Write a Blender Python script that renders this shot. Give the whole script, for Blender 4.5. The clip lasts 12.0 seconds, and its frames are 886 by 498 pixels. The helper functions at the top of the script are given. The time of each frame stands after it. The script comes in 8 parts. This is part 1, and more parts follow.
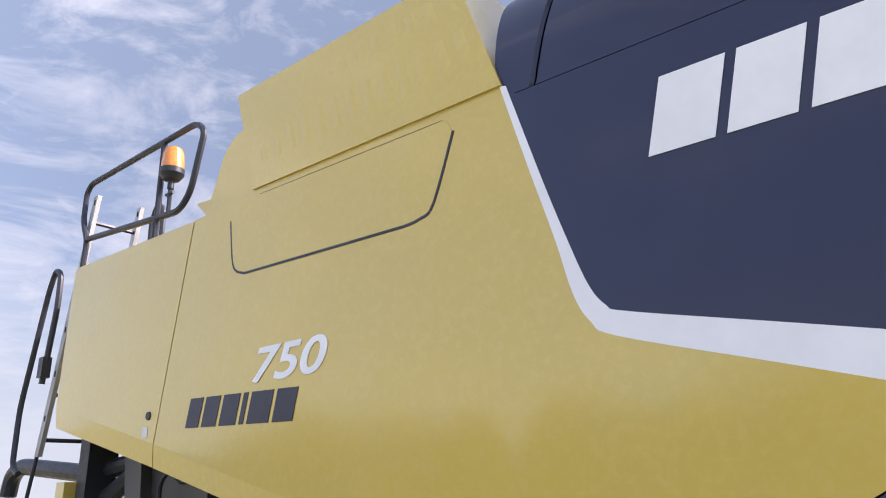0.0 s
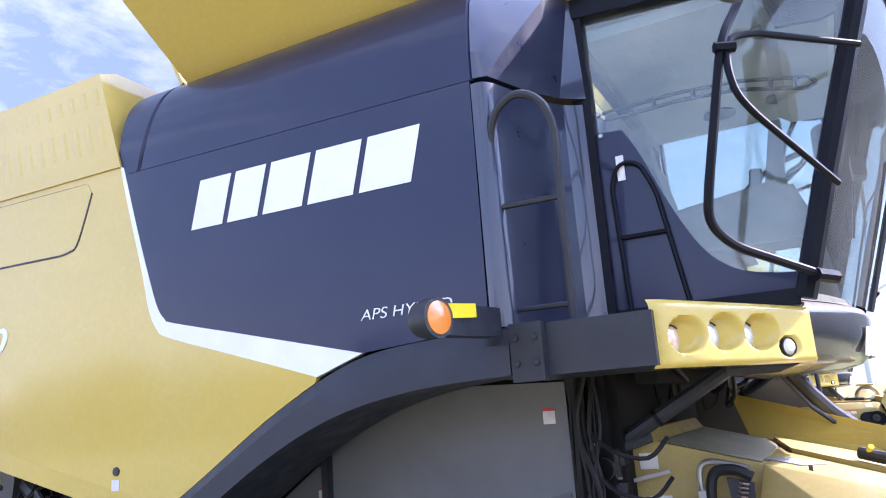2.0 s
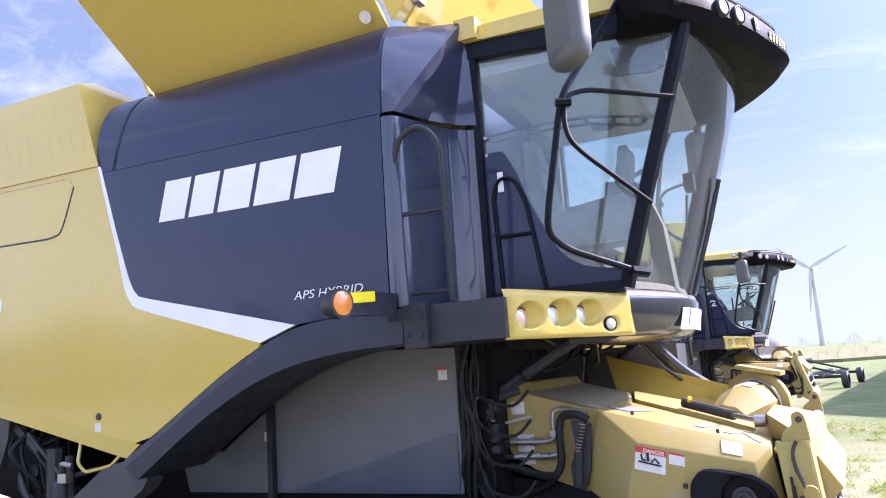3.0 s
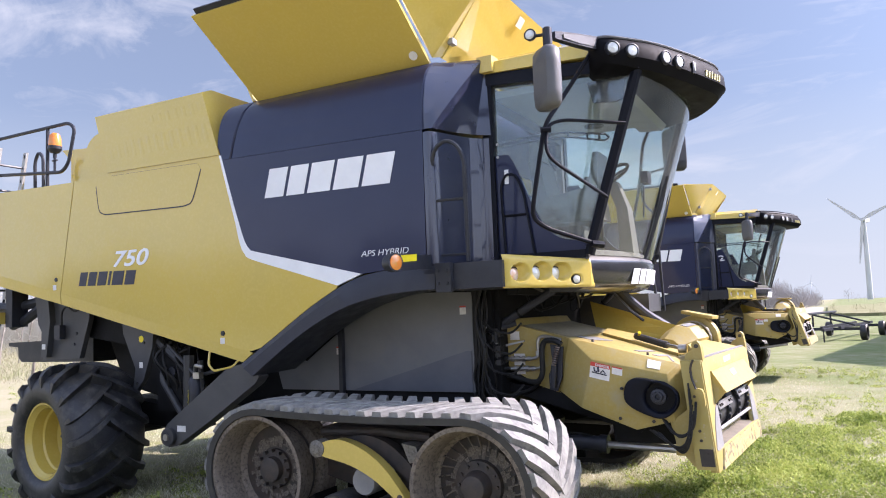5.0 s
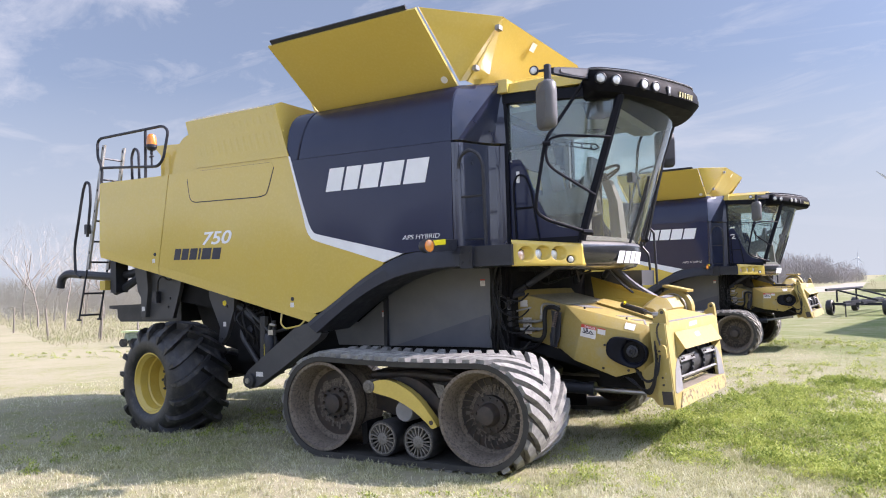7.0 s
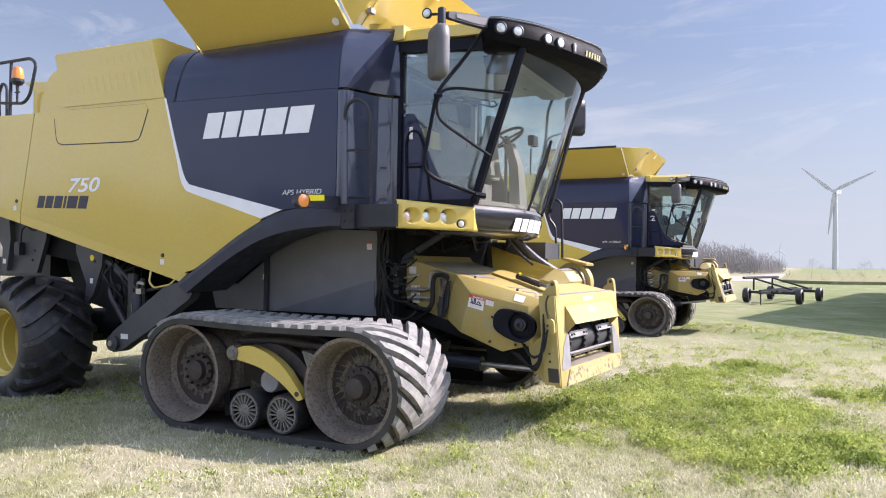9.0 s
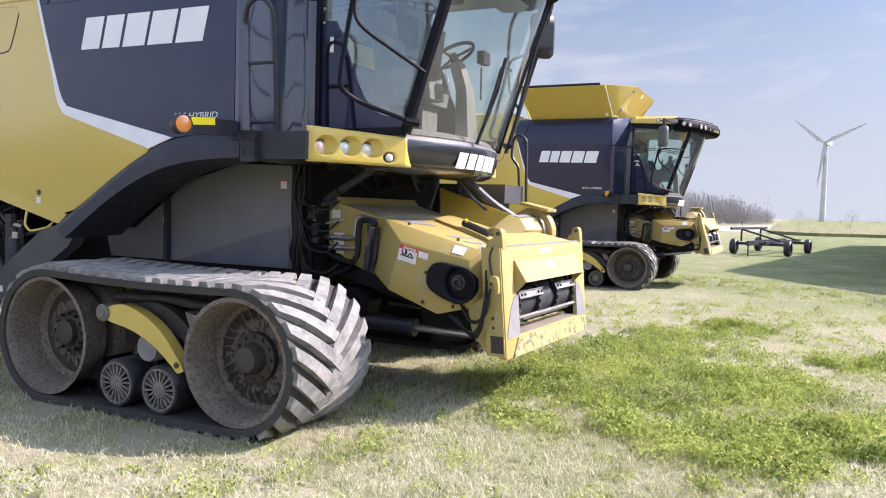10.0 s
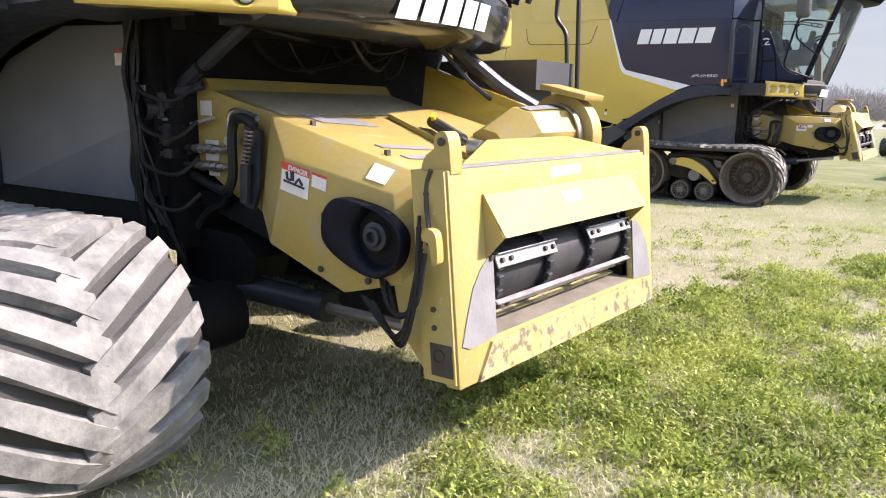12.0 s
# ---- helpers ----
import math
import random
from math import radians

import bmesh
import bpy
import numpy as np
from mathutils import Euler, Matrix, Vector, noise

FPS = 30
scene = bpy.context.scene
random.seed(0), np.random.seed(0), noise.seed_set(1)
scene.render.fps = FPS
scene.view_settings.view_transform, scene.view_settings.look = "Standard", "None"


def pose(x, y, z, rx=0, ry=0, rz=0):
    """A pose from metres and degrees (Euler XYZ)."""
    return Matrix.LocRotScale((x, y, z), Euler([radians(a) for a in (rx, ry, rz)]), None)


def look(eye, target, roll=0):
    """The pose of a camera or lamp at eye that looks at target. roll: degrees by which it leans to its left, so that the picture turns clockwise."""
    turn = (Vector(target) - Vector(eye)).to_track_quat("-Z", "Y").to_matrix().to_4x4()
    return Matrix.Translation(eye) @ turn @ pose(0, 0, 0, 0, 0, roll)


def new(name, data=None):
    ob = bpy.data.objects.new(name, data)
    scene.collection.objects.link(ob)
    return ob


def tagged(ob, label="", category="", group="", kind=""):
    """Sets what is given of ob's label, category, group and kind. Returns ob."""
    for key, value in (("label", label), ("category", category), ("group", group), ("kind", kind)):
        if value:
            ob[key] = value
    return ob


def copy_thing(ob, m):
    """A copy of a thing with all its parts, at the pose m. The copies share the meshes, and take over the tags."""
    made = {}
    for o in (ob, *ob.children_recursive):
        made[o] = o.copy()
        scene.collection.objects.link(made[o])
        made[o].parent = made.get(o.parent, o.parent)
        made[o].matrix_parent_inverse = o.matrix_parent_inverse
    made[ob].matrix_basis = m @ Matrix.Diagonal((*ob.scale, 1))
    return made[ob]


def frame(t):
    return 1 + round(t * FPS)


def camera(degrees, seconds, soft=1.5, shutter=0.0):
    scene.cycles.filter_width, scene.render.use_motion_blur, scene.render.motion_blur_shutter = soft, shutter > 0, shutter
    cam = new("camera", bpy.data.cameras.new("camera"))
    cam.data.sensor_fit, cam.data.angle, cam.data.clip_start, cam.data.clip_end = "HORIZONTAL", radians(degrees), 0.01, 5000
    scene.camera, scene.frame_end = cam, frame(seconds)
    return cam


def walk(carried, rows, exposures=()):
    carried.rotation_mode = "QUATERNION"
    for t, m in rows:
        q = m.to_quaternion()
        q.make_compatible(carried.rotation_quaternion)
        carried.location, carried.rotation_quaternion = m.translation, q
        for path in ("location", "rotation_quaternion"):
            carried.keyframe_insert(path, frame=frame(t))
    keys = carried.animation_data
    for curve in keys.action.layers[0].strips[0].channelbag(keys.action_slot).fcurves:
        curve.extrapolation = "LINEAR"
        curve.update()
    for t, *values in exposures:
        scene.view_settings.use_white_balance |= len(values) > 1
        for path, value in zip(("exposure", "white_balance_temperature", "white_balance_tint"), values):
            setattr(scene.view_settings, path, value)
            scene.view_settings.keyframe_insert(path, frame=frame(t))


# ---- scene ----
cam = camera(61.9, 12.0, soft=1.05)
PATH = [
    (0, (0.002, 0.039, 1.786), (-1.23, 1.487, 2.404), -1.2),
    (0.5, (0.505, -0.005, 1.77), (-0.645, 1.494, 2.426), 1.1),
    (1, (1.023, -0.194, 1.727), (-0.027, 1.389, 2.353), -0.1),
    (1.5, (1.511, -0.472, 1.765), (0.53, 1.191, 2.285), -3.2),
    (2, (1.998, -0.68, 1.728), (1.119, 1.062, 2.165), -4.2),
    (2.5, (2.378, -1.059, 1.712), (1.56, 0.728, 2.087), -4.2),
    (3, (2.716, -1.409, 1.711), (1.899, 0.388, 2.033), -3.9),
    (3.2, (2.837, -1.523, 1.716), (2.012, 0.273, 2.019), -3.8),
    (4.8, (3.555, -2.873, 1.668), (2.637, -1.106, 1.855), -2.3),
    (5, (3.664, -3.052, 1.661), (2.732, -1.292, 1.836), -2.2),
    (5.5, (3.895, -3.488, 1.682), (2.928, -1.744, 1.827), -1.8),
    (6, (4.204, -3.87, 1.643), (3.212, -2.138, 1.761), -1.7),
    (6.5, (4.418, -4.264, 1.646), (3.404, -2.543, 1.752), -1.6),
    (6.7, (4.479, -4.402, 1.66), (3.454, -2.687, 1.761), -1.6),
    (8.3, (4.809, -4.5, 1.607), (3.812, -2.77, 1.71), -0.7),
    (8.5, (4.742, -4.306, 1.593), (3.776, -2.557, 1.688), -0.5),
    (9, (4.743, -3.674, 1.537), (3.863, -1.878, 1.572), 0.9),
    (9.5, (4.679, -3.019, 1.517), (3.842, -1.202, 1.483), 1.8),
    (10, (4.64, -2.318, 1.521), (3.79, -0.511, 1.412), 1.7),
    (10.5, (4.58, -1.571, 1.527), (3.685, 0.208, 1.344), 1.4),
    (11, (4.459, -0.889, 1.528), (3.51, 0.854, 1.277), 1.2),
    (11.5, (4.384, -0.147, 1.504), (3.365, 1.544, 1.184), 0.9),
    (12, (4.206, 0.51, 1.474), (3.113, 2.141, 1.096), 0.9),
]
walk(cam, [(t, look(eye, target, roll)) for t, eye, target, roll in PATH],
     exposures=[(0.0, 1.43, 6700, 30), (1.0, 1.78, 6150, 32), (2.0, 2.05, 5900, 35), (3.0, 1.80, 6000, 36), (5.0, 1.45, 6450, 30), (6.5, 1.30, 6550, 28), (9.5, 1.30, 6550, 28), (11.0, 1.42, 6600, 27), (12.0, 1.38, 6850, 27)])

# ---- world, sun and exposure ----
SUN_DIR = Vector((1.0, 0.72, 1.0)).normalized()
world = bpy.data.worlds.new("sky")
scene.world = world
world.use_nodes = True
wn, wl = world.node_tree.nodes, world.node_tree.links
wn.clear()
w_out = wn.new("ShaderNodeOutputWorld")
w_bg = wn.new("ShaderNodeBackground")
w_sky = wn.new("ShaderNodeTexSky")
w_sky.sky_type = "NISHITA"
w_sky.sun_disc = False
w_sky.sun_elevation = math.asin(SUN_DIR.z)
w_sky.sun_rotation = math.atan2(SUN_DIR.x, SUN_DIR.y)
w_sky.air_density, w_sky.dust_density, w_sky.ozone_density = 1.0, 0.5, 3.0
w_bg.inputs["Strength"].default_value = 0.078
w_tc = wn.new("ShaderNodeTexCoord")


def cirrus(scale, stretch, turn, low, high, detail):
    """Thin drawn-out cloud streaks over the dome, as a factor."""
    mp = wn.new("ShaderNodeMapping")
    mp.inputs["Rotation"].default_value = turn
    mp.inputs["Scale"].default_value = stretch
    nz = wn.new("ShaderNodeTexNoise")
    nz.inputs["Scale"].default_value = scale
    nz.inputs["Detail"].default_value = detail
    nz.inputs["Roughness"].default_value = 0.62
    nz.inputs["Distortion"].default_value = 0.7
    rp = wn.new("ShaderNodeValToRGB")
    rp.color_ramp.elements[0].position, rp.color_ramp.elements[1].position = low, high
    wl.new(w_tc.outputs["Generated"], mp.inputs["Vector"])
    wl.new(mp.outputs["Vector"], nz.inputs["Vector"])
    wl.new(nz.outputs["Fac"], rp.inputs["Fac"])
    return rp.outputs["Color"]


c_a = cirrus(2.2, (1.0, 1.6, 3.6), (0.3, 0.2, 0.6), 0.52, 0.80, 8)
c_b = cirrus(5.5, (0.7, 2.2, 4.0), (0.1, -0.3, -0.5), 0.54, 0.86, 9)
c_sum = wn.new("ShaderNodeMix")
c_sum.data_type, c_sum.blend_type = "RGBA", "SCREEN"
c_sum.inputs["Factor"].default_value = 0.6
wl.new(c_a, c_sum.inputs["A"])
wl.new(c_b, c_sum.inputs["B"])
c_mix = wn.new("ShaderNodeMix")
c_mix.data_type = "RGBA"
c_mix.inputs["B"].default_value = (2.85, 3.80, 4.60, 1)
c_veil = wn.new("ShaderNodeMapRange")
c_veil.inputs["To Min"].default_value, c_veil.inputs["To Max"].default_value = 0.50, 0.75
wl.new(c_sum.outputs["Result"], c_veil.inputs["Value"])
w_sep = wn.new("ShaderNodeSeparateXYZ")
wl.new(w_tc.outputs["Generated"], w_sep.inputs[0])
w_low = wn.new("ShaderNodeMapRange")
w_low.inputs["From Min"].default_value, w_low.inputs["From Max"].default_value = 0.0, 0.30
w_low.inputs["To Min"].default_value, w_low.inputs["To Max"].default_value = 0.42, 0.0
wl.new(w_sep.outputs["Z"], w_low.inputs["Value"])
w_fac = wn.new("ShaderNodeMath")
w_fac.operation, w_fac.use_clamp = "ADD", True
wl.new(c_veil.outputs["Result"], w_fac.inputs[0])
wl.new(w_low.outputs["Result"], w_fac.inputs[1])
wl.new(w_fac.outputs[0], c_mix.inputs["Factor"])
wl.new(w_sky.outputs["Color"], c_mix.inputs["A"])
c_lit = wn.new("ShaderNodeMapRange")
c_lit.inputs["To Min"].default_value, c_lit.inputs["To Max"].default_value = 0.0, 0.85
wl.new(c_sum.outputs["Result"], c_lit.inputs["Value"])
c_top = wn.new("ShaderNodeMix")
c_top.data_type = "RGBA"
c_top.inputs["B"].default_value = (6.3, 6.9, 7.1, 1)
wl.new(c_lit.outputs["Result"], c_top.inputs["Factor"])
wl.new(c_mix.outputs["Result"], c_top.inputs["A"])
# pale haze low over the horizon
w_haze = wn.new("ShaderNodeMapRange")
w_haze.inputs["From Min"].default_value, w_haze.inputs["From Max"].default_value = 0.0, 0.26
w_haze.inputs["To Min"].default_value, w_haze.inputs["To Max"].default_value = 0.80, 0.0
wl.new(w_sep.outputs["Z"], w_haze.inputs["Value"])
c_low = wn.new("ShaderNodeMix")
c_low.data_type = "RGBA"
c_low.inputs["B"].default_value = (4.9, 5.75, 6.1, 1)
wl.new(w_haze.outputs["Result"], c_low.inputs["Factor"])
wl.new(c_top.outputs["Result"], c_low.inputs["A"])
# the unseen half of the sky behind the camera is brightened to fill the shaded flank
w_dot = wn.new("ShaderNodeVectorMath")
w_dot.operation = "DOT_PRODUCT"
w_dot.inputs[1].default_value = (0.28, -0.95, 0.30)
wl.new(w_tc.outputs["Generated"], w_dot.inputs[0])
w_half = wn.new("ShaderNodeMapRange")
w_half.interpolation_type = "SMOOTHSTEP"
w_half.inputs["From Min"].default_value, w_half.inputs["From Max"].default_value = -0.75, 0.8
w_half.inputs["To Min"].default_value, w_half.inputs["To Max"].default_value = 0.69, 1.62
wl.new(w_dot.outputs["Value"], w_half.inputs["Value"])
w_sun = wn.new("ShaderNodeVectorMath")
w_sun.operation = "DOT_PRODUCT"
w_sun.inputs[1].default_value = SUN_DIR
wl.new(w_tc.outputs["Generated"], w_sun.inputs[0])
w_pos = wn.new("ShaderNodeMath")
w_pos.operation = "MAXIMUM"
w_pos.inputs[1].default_value = 0.0
wl.new(w_sun.outputs["Value"], w_pos.inputs[0])
w_glow = wn.new("ShaderNodeMath")
w_glow.operation = "POWER"
w_glow.inputs[1].default_value = 22.0
wl.new(w_pos.outputs[0], w_glow.inputs[0])
w_all = wn.new("ShaderNodeMath")
w_all.operation = "MULTIPLY_ADD"
w_all.inputs[1].default_value = 10.0
w_wide = wn.new("ShaderNodeMath")
w_wide.operation = "POWER"
w_wide.inputs[1].default_value = 6.0
wl.new(w_pos.outputs[0], w_wide.inputs[0])
w_base = wn.new("ShaderNodeMath")
w_base.operation = "MULTIPLY_ADD"
w_base.inputs[1].default_value = 1.3
wl.new(w_wide.outputs[0], w_base.inputs[0])
wl.new(w_half.outputs["Result"], w_base.inputs[2])
wl.new(w_glow.outputs[0], w_all.inputs[0])
wl.new(w_base.outputs[0], w_all.inputs[2])
w_mul = wn.new("ShaderNodeVectorMath")
w_mul.operation = "SCALE"
wl.new(c_low.outputs["Result"], w_mul.inputs[0])
wl.new(w_all.outputs[0], w_mul.inputs["Scale"])
wl.new(w_mul.outputs["Vector"], w_bg.inputs["Color"])
wl.new(w_bg.outputs["Background"], w_out.inputs["Surface"])

sun = new("sun", bpy.data.lights.new("sun", "SUN"))
sun.data.energy, sun.data.angle, sun.data.color = 3.85, radians(0.55), (1.0, 0.95, 0.86)
sun.matrix_world = look(SUN_DIR * 60, (0, 0, 0))


# ---- materials ----
def material(name, base, rough=0.5, metal=0.0, vary=None, scale=3.0, fine=None, fine_scale=60.0, bump=0.0, bump_scale=80.0,
             coat=0.0, coat_ior=1.5, rough_vary=0.0, dust=None, dust_low=0.5, dust_high=0.7, dust_scale=4.0, per_object=0.0, spec=0.5):
    """A painted, cast or grown surface: base colour, a second colour in large patches, fine grain, dust patches, relief."""
    m = bpy.data.materials.new(name)
    m.use_nodes = True
    n, l = m.node_tree.nodes, m.node_tree.links
    b = n["Principled BSDF"]
    b.inputs["Metallic"].default_value = metal
    b.inputs["Roughness"].default_value = rough
    b.inputs["Specular IOR Level"].default_value = spec
    b.inputs["Coat Weight"].default_value = coat
    b.inputs["Coat Roughness"].default_value = 0.07
    b.inputs["Coat IOR"].default_value = coat_ior
    tc = n.new("ShaderNodeTexCoord")
    rgb = n.new("ShaderNodeRGB")
    rgb.outputs[0].default_value = (*base, 1)
    col = rgb.outputs[0]

    def blotch(sc, low, high, detail=6):
        t = n.new("ShaderNodeTexNoise")
        t.inputs["Scale"].default_value, t.inputs["Detail"].default_value = sc, detail
        t.inputs["Roughness"].default_value = 0.6
        r = n.new("ShaderNodeMapRange")
        r.inputs["From Min"].default_value, r.inputs["From Max"].default_value = low, high
        l.new(tc.outputs["Object"], t.inputs["Vector"])
        l.new(t.outputs["Fac"], r.inputs["Value"])
        return r.outputs["Result"]

    def mix(fac, a, second):
        x = n.new("ShaderNodeMix")
        x.data_type = "RGBA"
        l.new(fac, x.inputs["Factor"])
        l.new(a, x.inputs["A"])
        x.inputs["B"].default_value = (*second, 1)
        return x.outputs["Result"]

    if vary:
        col = mix(blotch(scale, 0.38, 0.66), col, vary)
    if fine:
        col = mix(blotch(fine_scale, 0.45, 0.7, 3), col, fine)
    if dust:
        d = blotch(dust_scale, dust_low, dust_high, 9)
        col = mix(d, col, dust)
        r = n.new("ShaderNodeMapRange")
        r.inputs["To Min"].default_value, r.inputs["To Max"].default_value = rough, min(1.0, rough + 0.4)
        l.new(d, r.inputs["Value"])
        l.new(r.outputs["Result"], b.inputs["Roughness"])
    elif rough_vary:
        r = n.new("ShaderNodeMapRange")
        r.inputs["To Min"].default_value, r.inputs["To Max"].default_value = rough - rough_vary, rough + rough_vary
        l.new(blotch(scale * 2.3, 0.3, 0.7, 8), r.inputs["Value"])
        l.new(r.outputs["Result"], b.inputs["Roughness"])
    if per_object:
        oi = n.new("ShaderNodeObjectInfo")
        hsv = n.new("ShaderNodeHueSaturation")
        r = n.new("ShaderNodeMapRange")
        r.inputs["To Min"].default_value, r.inputs["To Max"].default_value = 1 - per_object, 1 + per_object
        l.new(oi.outputs["Random"], r.inputs["Value"])
        l.new(r.outputs["Result"], hsv.inputs["Value"])
        l.new(col, hsv.inputs["Color"])
        col = hsv.outputs["Color"]
    l.new(col, b.inputs["Base Color"])
    if bump:
        t = n.new("ShaderNodeTexNoise")
        t.inputs["Scale"].default_value, t.inputs["Detail"].default_value = bump_scale, 6
        bp = n.new("ShaderNodeBump")
        bp.inputs["Strength"].default_value, bp.inputs["Distance"].default_value = bump, 0.02
        l.new(tc.outputs["Object"], t.inputs["Vector"])
        l.new(t.outputs["Fac"], bp.inputs["Height"])
        l.new(bp.outputs["Normal"], b.inputs["Normal"])
    return m


def glass_material(name, tint, rough=0.02, clear=0.85):
    m = bpy.data.materials.new(name)
    m.use_nodes = True
    n, l = m.node_tree.nodes, m.node_tree.links
    n.clear()
    o = n.new("ShaderNodeOutputMaterial")
    tr = n.new("ShaderNodeBsdfTransparent")
    tr.inputs["Color"].default_value = (*[c * clear for c in tint], 1)
    gl = n.new("ShaderNodeBsdfGlossy")
    gl.inputs["Roughness"].default_value = rough
    gl.inputs["Color"].default_value = (0.9, 0.95, 0.97, 1)
    fr = n.new("ShaderNodeFresnel")
    fr.inputs["IOR"].default_value = 1.58
    mx = n.new("ShaderNodeMixShader")
    # faint dust film that also stands in for sky reflected on the glass
    dust_veil = n.new("ShaderNodeBsdfDiffuse")
    dust_veil.inputs["Color"].default_value = (0.62, 0.63, 0.60, 1)
    veil_mix = n.new("ShaderNodeMixShader")
    tc, nz, rg = n.new("ShaderNodeTexCoord"), n.new("ShaderNodeTexNoise"), n.new("ShaderNodeMapRange")
    nz.inputs["Scale"].default_value, nz.inputs["Detail"].default_value = 2.5, 7
    rg.inputs["From Min"].default_value, rg.inputs["From Max"].default_value = 0.3, 0.7
    rg.inputs["To Min"].default_value, rg.inputs["To Max"].default_value = 0.03, 0.10
    l.new(tc.outputs["Object"], nz.inputs["Vector"])
    l.new(nz.outputs["Fac"], rg.inputs["Value"])
    l.new(rg.outputs["Result"], veil_mix.inputs["Fac"])
    l.new(tr.outputs["BSDF"], veil_mix.inputs[1])
    l.new(dust_veil.outputs["BSDF"], veil_mix.inputs[2])
    l.new(fr.outputs["Fac"], mx.inputs["Fac"])
    l.new(veil_mix.outputs["Shader"], mx.inputs[1])
    l.new(gl.outputs["BSDF"], mx.inputs[2])
    l.new(mx.outputs["Shader"], o.inputs["Surface"])
    return m


YELLOW = material("yellow_paint", (0.565, 0.415, 0.082), 0.36, vary=(0.54, 0.405, 0.092), scale=1.3, fine=(0.575, 0.43, 0.102), fine_scale=35,
                  rough_vary=0.08, coat=1.0, coat_ior=1.5, spec=0.12, bump=0.02, bump_scale=6)
YELLOW_WORN = material("worn_yellow_paint", (0.36, 0.262, 0.060), 0.5, vary=(0.33, 0.25, 0.080), scale=3, fine=(0.36, 0.28, 0.098), fine_scale=40,
                       dust=(0.34, 0.285, 0.15), dust_low=0.55, dust_high=0.75, dust_scale=7, bump=0.04, bump_scale=30)
SCUFFED = material("scraped_yellow_paint", (0.36, 0.28, 0.075), 0.6, vary=(0.34, 0.275, 0.11), scale=5, fine=(0.36, 0.29, 0.10), fine_scale=30,
                   dust=(0.42, 0.35, 0.24), dust_low=0.60, dust_high=0.68, dust_scale=16, bump=0.08, bump_scale=40)
NAVY = material("navy_paint", (0.0070, 0.0120, 0.046), 0.45, vary=(0.0085, 0.0135, 0.048), scale=2, rough_vary=0.06, coat=0.5, coat_ior=1.42, spec=0.32,
                bump=0.015, bump_scale=5)
MOULDED = material("glossy_navy_moulding", (0.010, 0.015, 0.040), 0.34, vary=(0.013, 0.018, 0.044), scale=3, rough_vary=0.08, coat=1.0, coat_ior=1.54, spec=0.40,
                   bump=0.02, bump_scale=4)
# chassis steel made near-black, with the shade of recesses put into its colour
DARK = material("shaded_black_steel", (0.005, 0.005, 0.006), 0.6, vary=(0.009, 0.009, 0.010), scale=6, dust=(0.022, 0.020, 0.018),
                dust_low=0.66, dust_high=0.9, dust_scale=9, bump=0.08, bump_scale=40, spec=0.15)
PILLAR = material("black_cab_frame", (0.006, 0.007, 0.012), 0.4, vary=(0.009, 0.010, 0.016), scale=4, rough_vary=0.08, spec=0.12)
LACQUER = material("glossy_black_plastic", (0.012, 0.012, 0.014), 0.22, vary=(0.02, 0.02, 0.022), scale=3, rough_vary=0.06, coat=0.5)
BLACK = material("black_plastic", (0.027, 0.029, 0.040), 0.48, vary=(0.034, 0.036, 0.047), scale=4, rough_vary=0.1, bump=0.05, bump_scale=120, spec=0.3)
SATIN = material("black_steel", (0.020, 0.022, 0.030), 0.45, vary=(0.026, 0.028, 0.036), scale=8, rough_vary=0.1, spec=0.38)
VISOR = material("matt_black_plastic", (0.006, 0.006, 0.008), 0.55, vary=(0.009, 0.009, 0.011), scale=3, rough_vary=0.08, spec=0.05)
SILL = material("scraped_sill", (0.38, 0.30, 0.09), 0.6, vary=(0.35, 0.29, 0.14), scale=6, fine=(0.37, 0.32, 0.19), fine_scale=30,
                dust=(0.17, 0.135, 0.095), dust_low=0.54, dust_high=0.60, dust_scale=14, bump=0.08, bump_scale=40)
FRAME = material("chassis_steel", (0.022, 0.023, 0.027), 0.55, vary=(0.045, 0.044, 0.044), scale=5, dust=(0.10, 0.09, 0.07),
                 dust_low=0.62, dust_high=0.9, dust_scale=6, bump=0.08, bump_scale=40)
PANEL = material("dusty_grey_panel", (0.122, 0.126, 0.134), 0.40, vary=(0.145, 0.149, 0.156), scale=2.5, dust=(0.17, 0.165, 0.15),
                 dust_low=0.55, dust_high=0.85, dust_scale=3, bump=0.03, bump_scale=50)
PLATE = material("dark_grey_plate", (0.045, 0.046, 0.05), 0.5, vary=(0.06, 0.06, 0.063), scale=3, dust=(0.10, 0.095, 0.085),
                 dust_low=0.6, dust_high=0.9, dust_scale=5, bump=0.03, bump_scale=50)
RUBBER = material("tyre_rubber", (0.014, 0.0145, 0.017), 0.44, vary=(0.024, 0.024, 0.026), scale=5, fine=(0.012, 0.012, 0.013), fine_scale=50,
                  dust=(0.115, 0.108, 0.098), dust_low=0.50, dust_high=0.85, dust_scale=9, bump=0.12, bump_scale=60)
TREAD = material("dusty_track_rubber", (0.172, 0.170, 0.160), 0.8, vary=(0.22, 0.218, 0.205), scale=11, fine=(0.105, 0.104, 0.098), fine_scale=8,
                 dust=(0.29, 0.283, 0.255), dust_low=0.48, dust_high=0.70, dust_scale=9, bump=0.25, bump_scale=45)
BELT = material("track_belt_rubber", (0.028, 0.027, 0.025), 0.75, vary=(0.045, 0.042, 0.038), scale=5, bump=0.15, bump_scale=50)
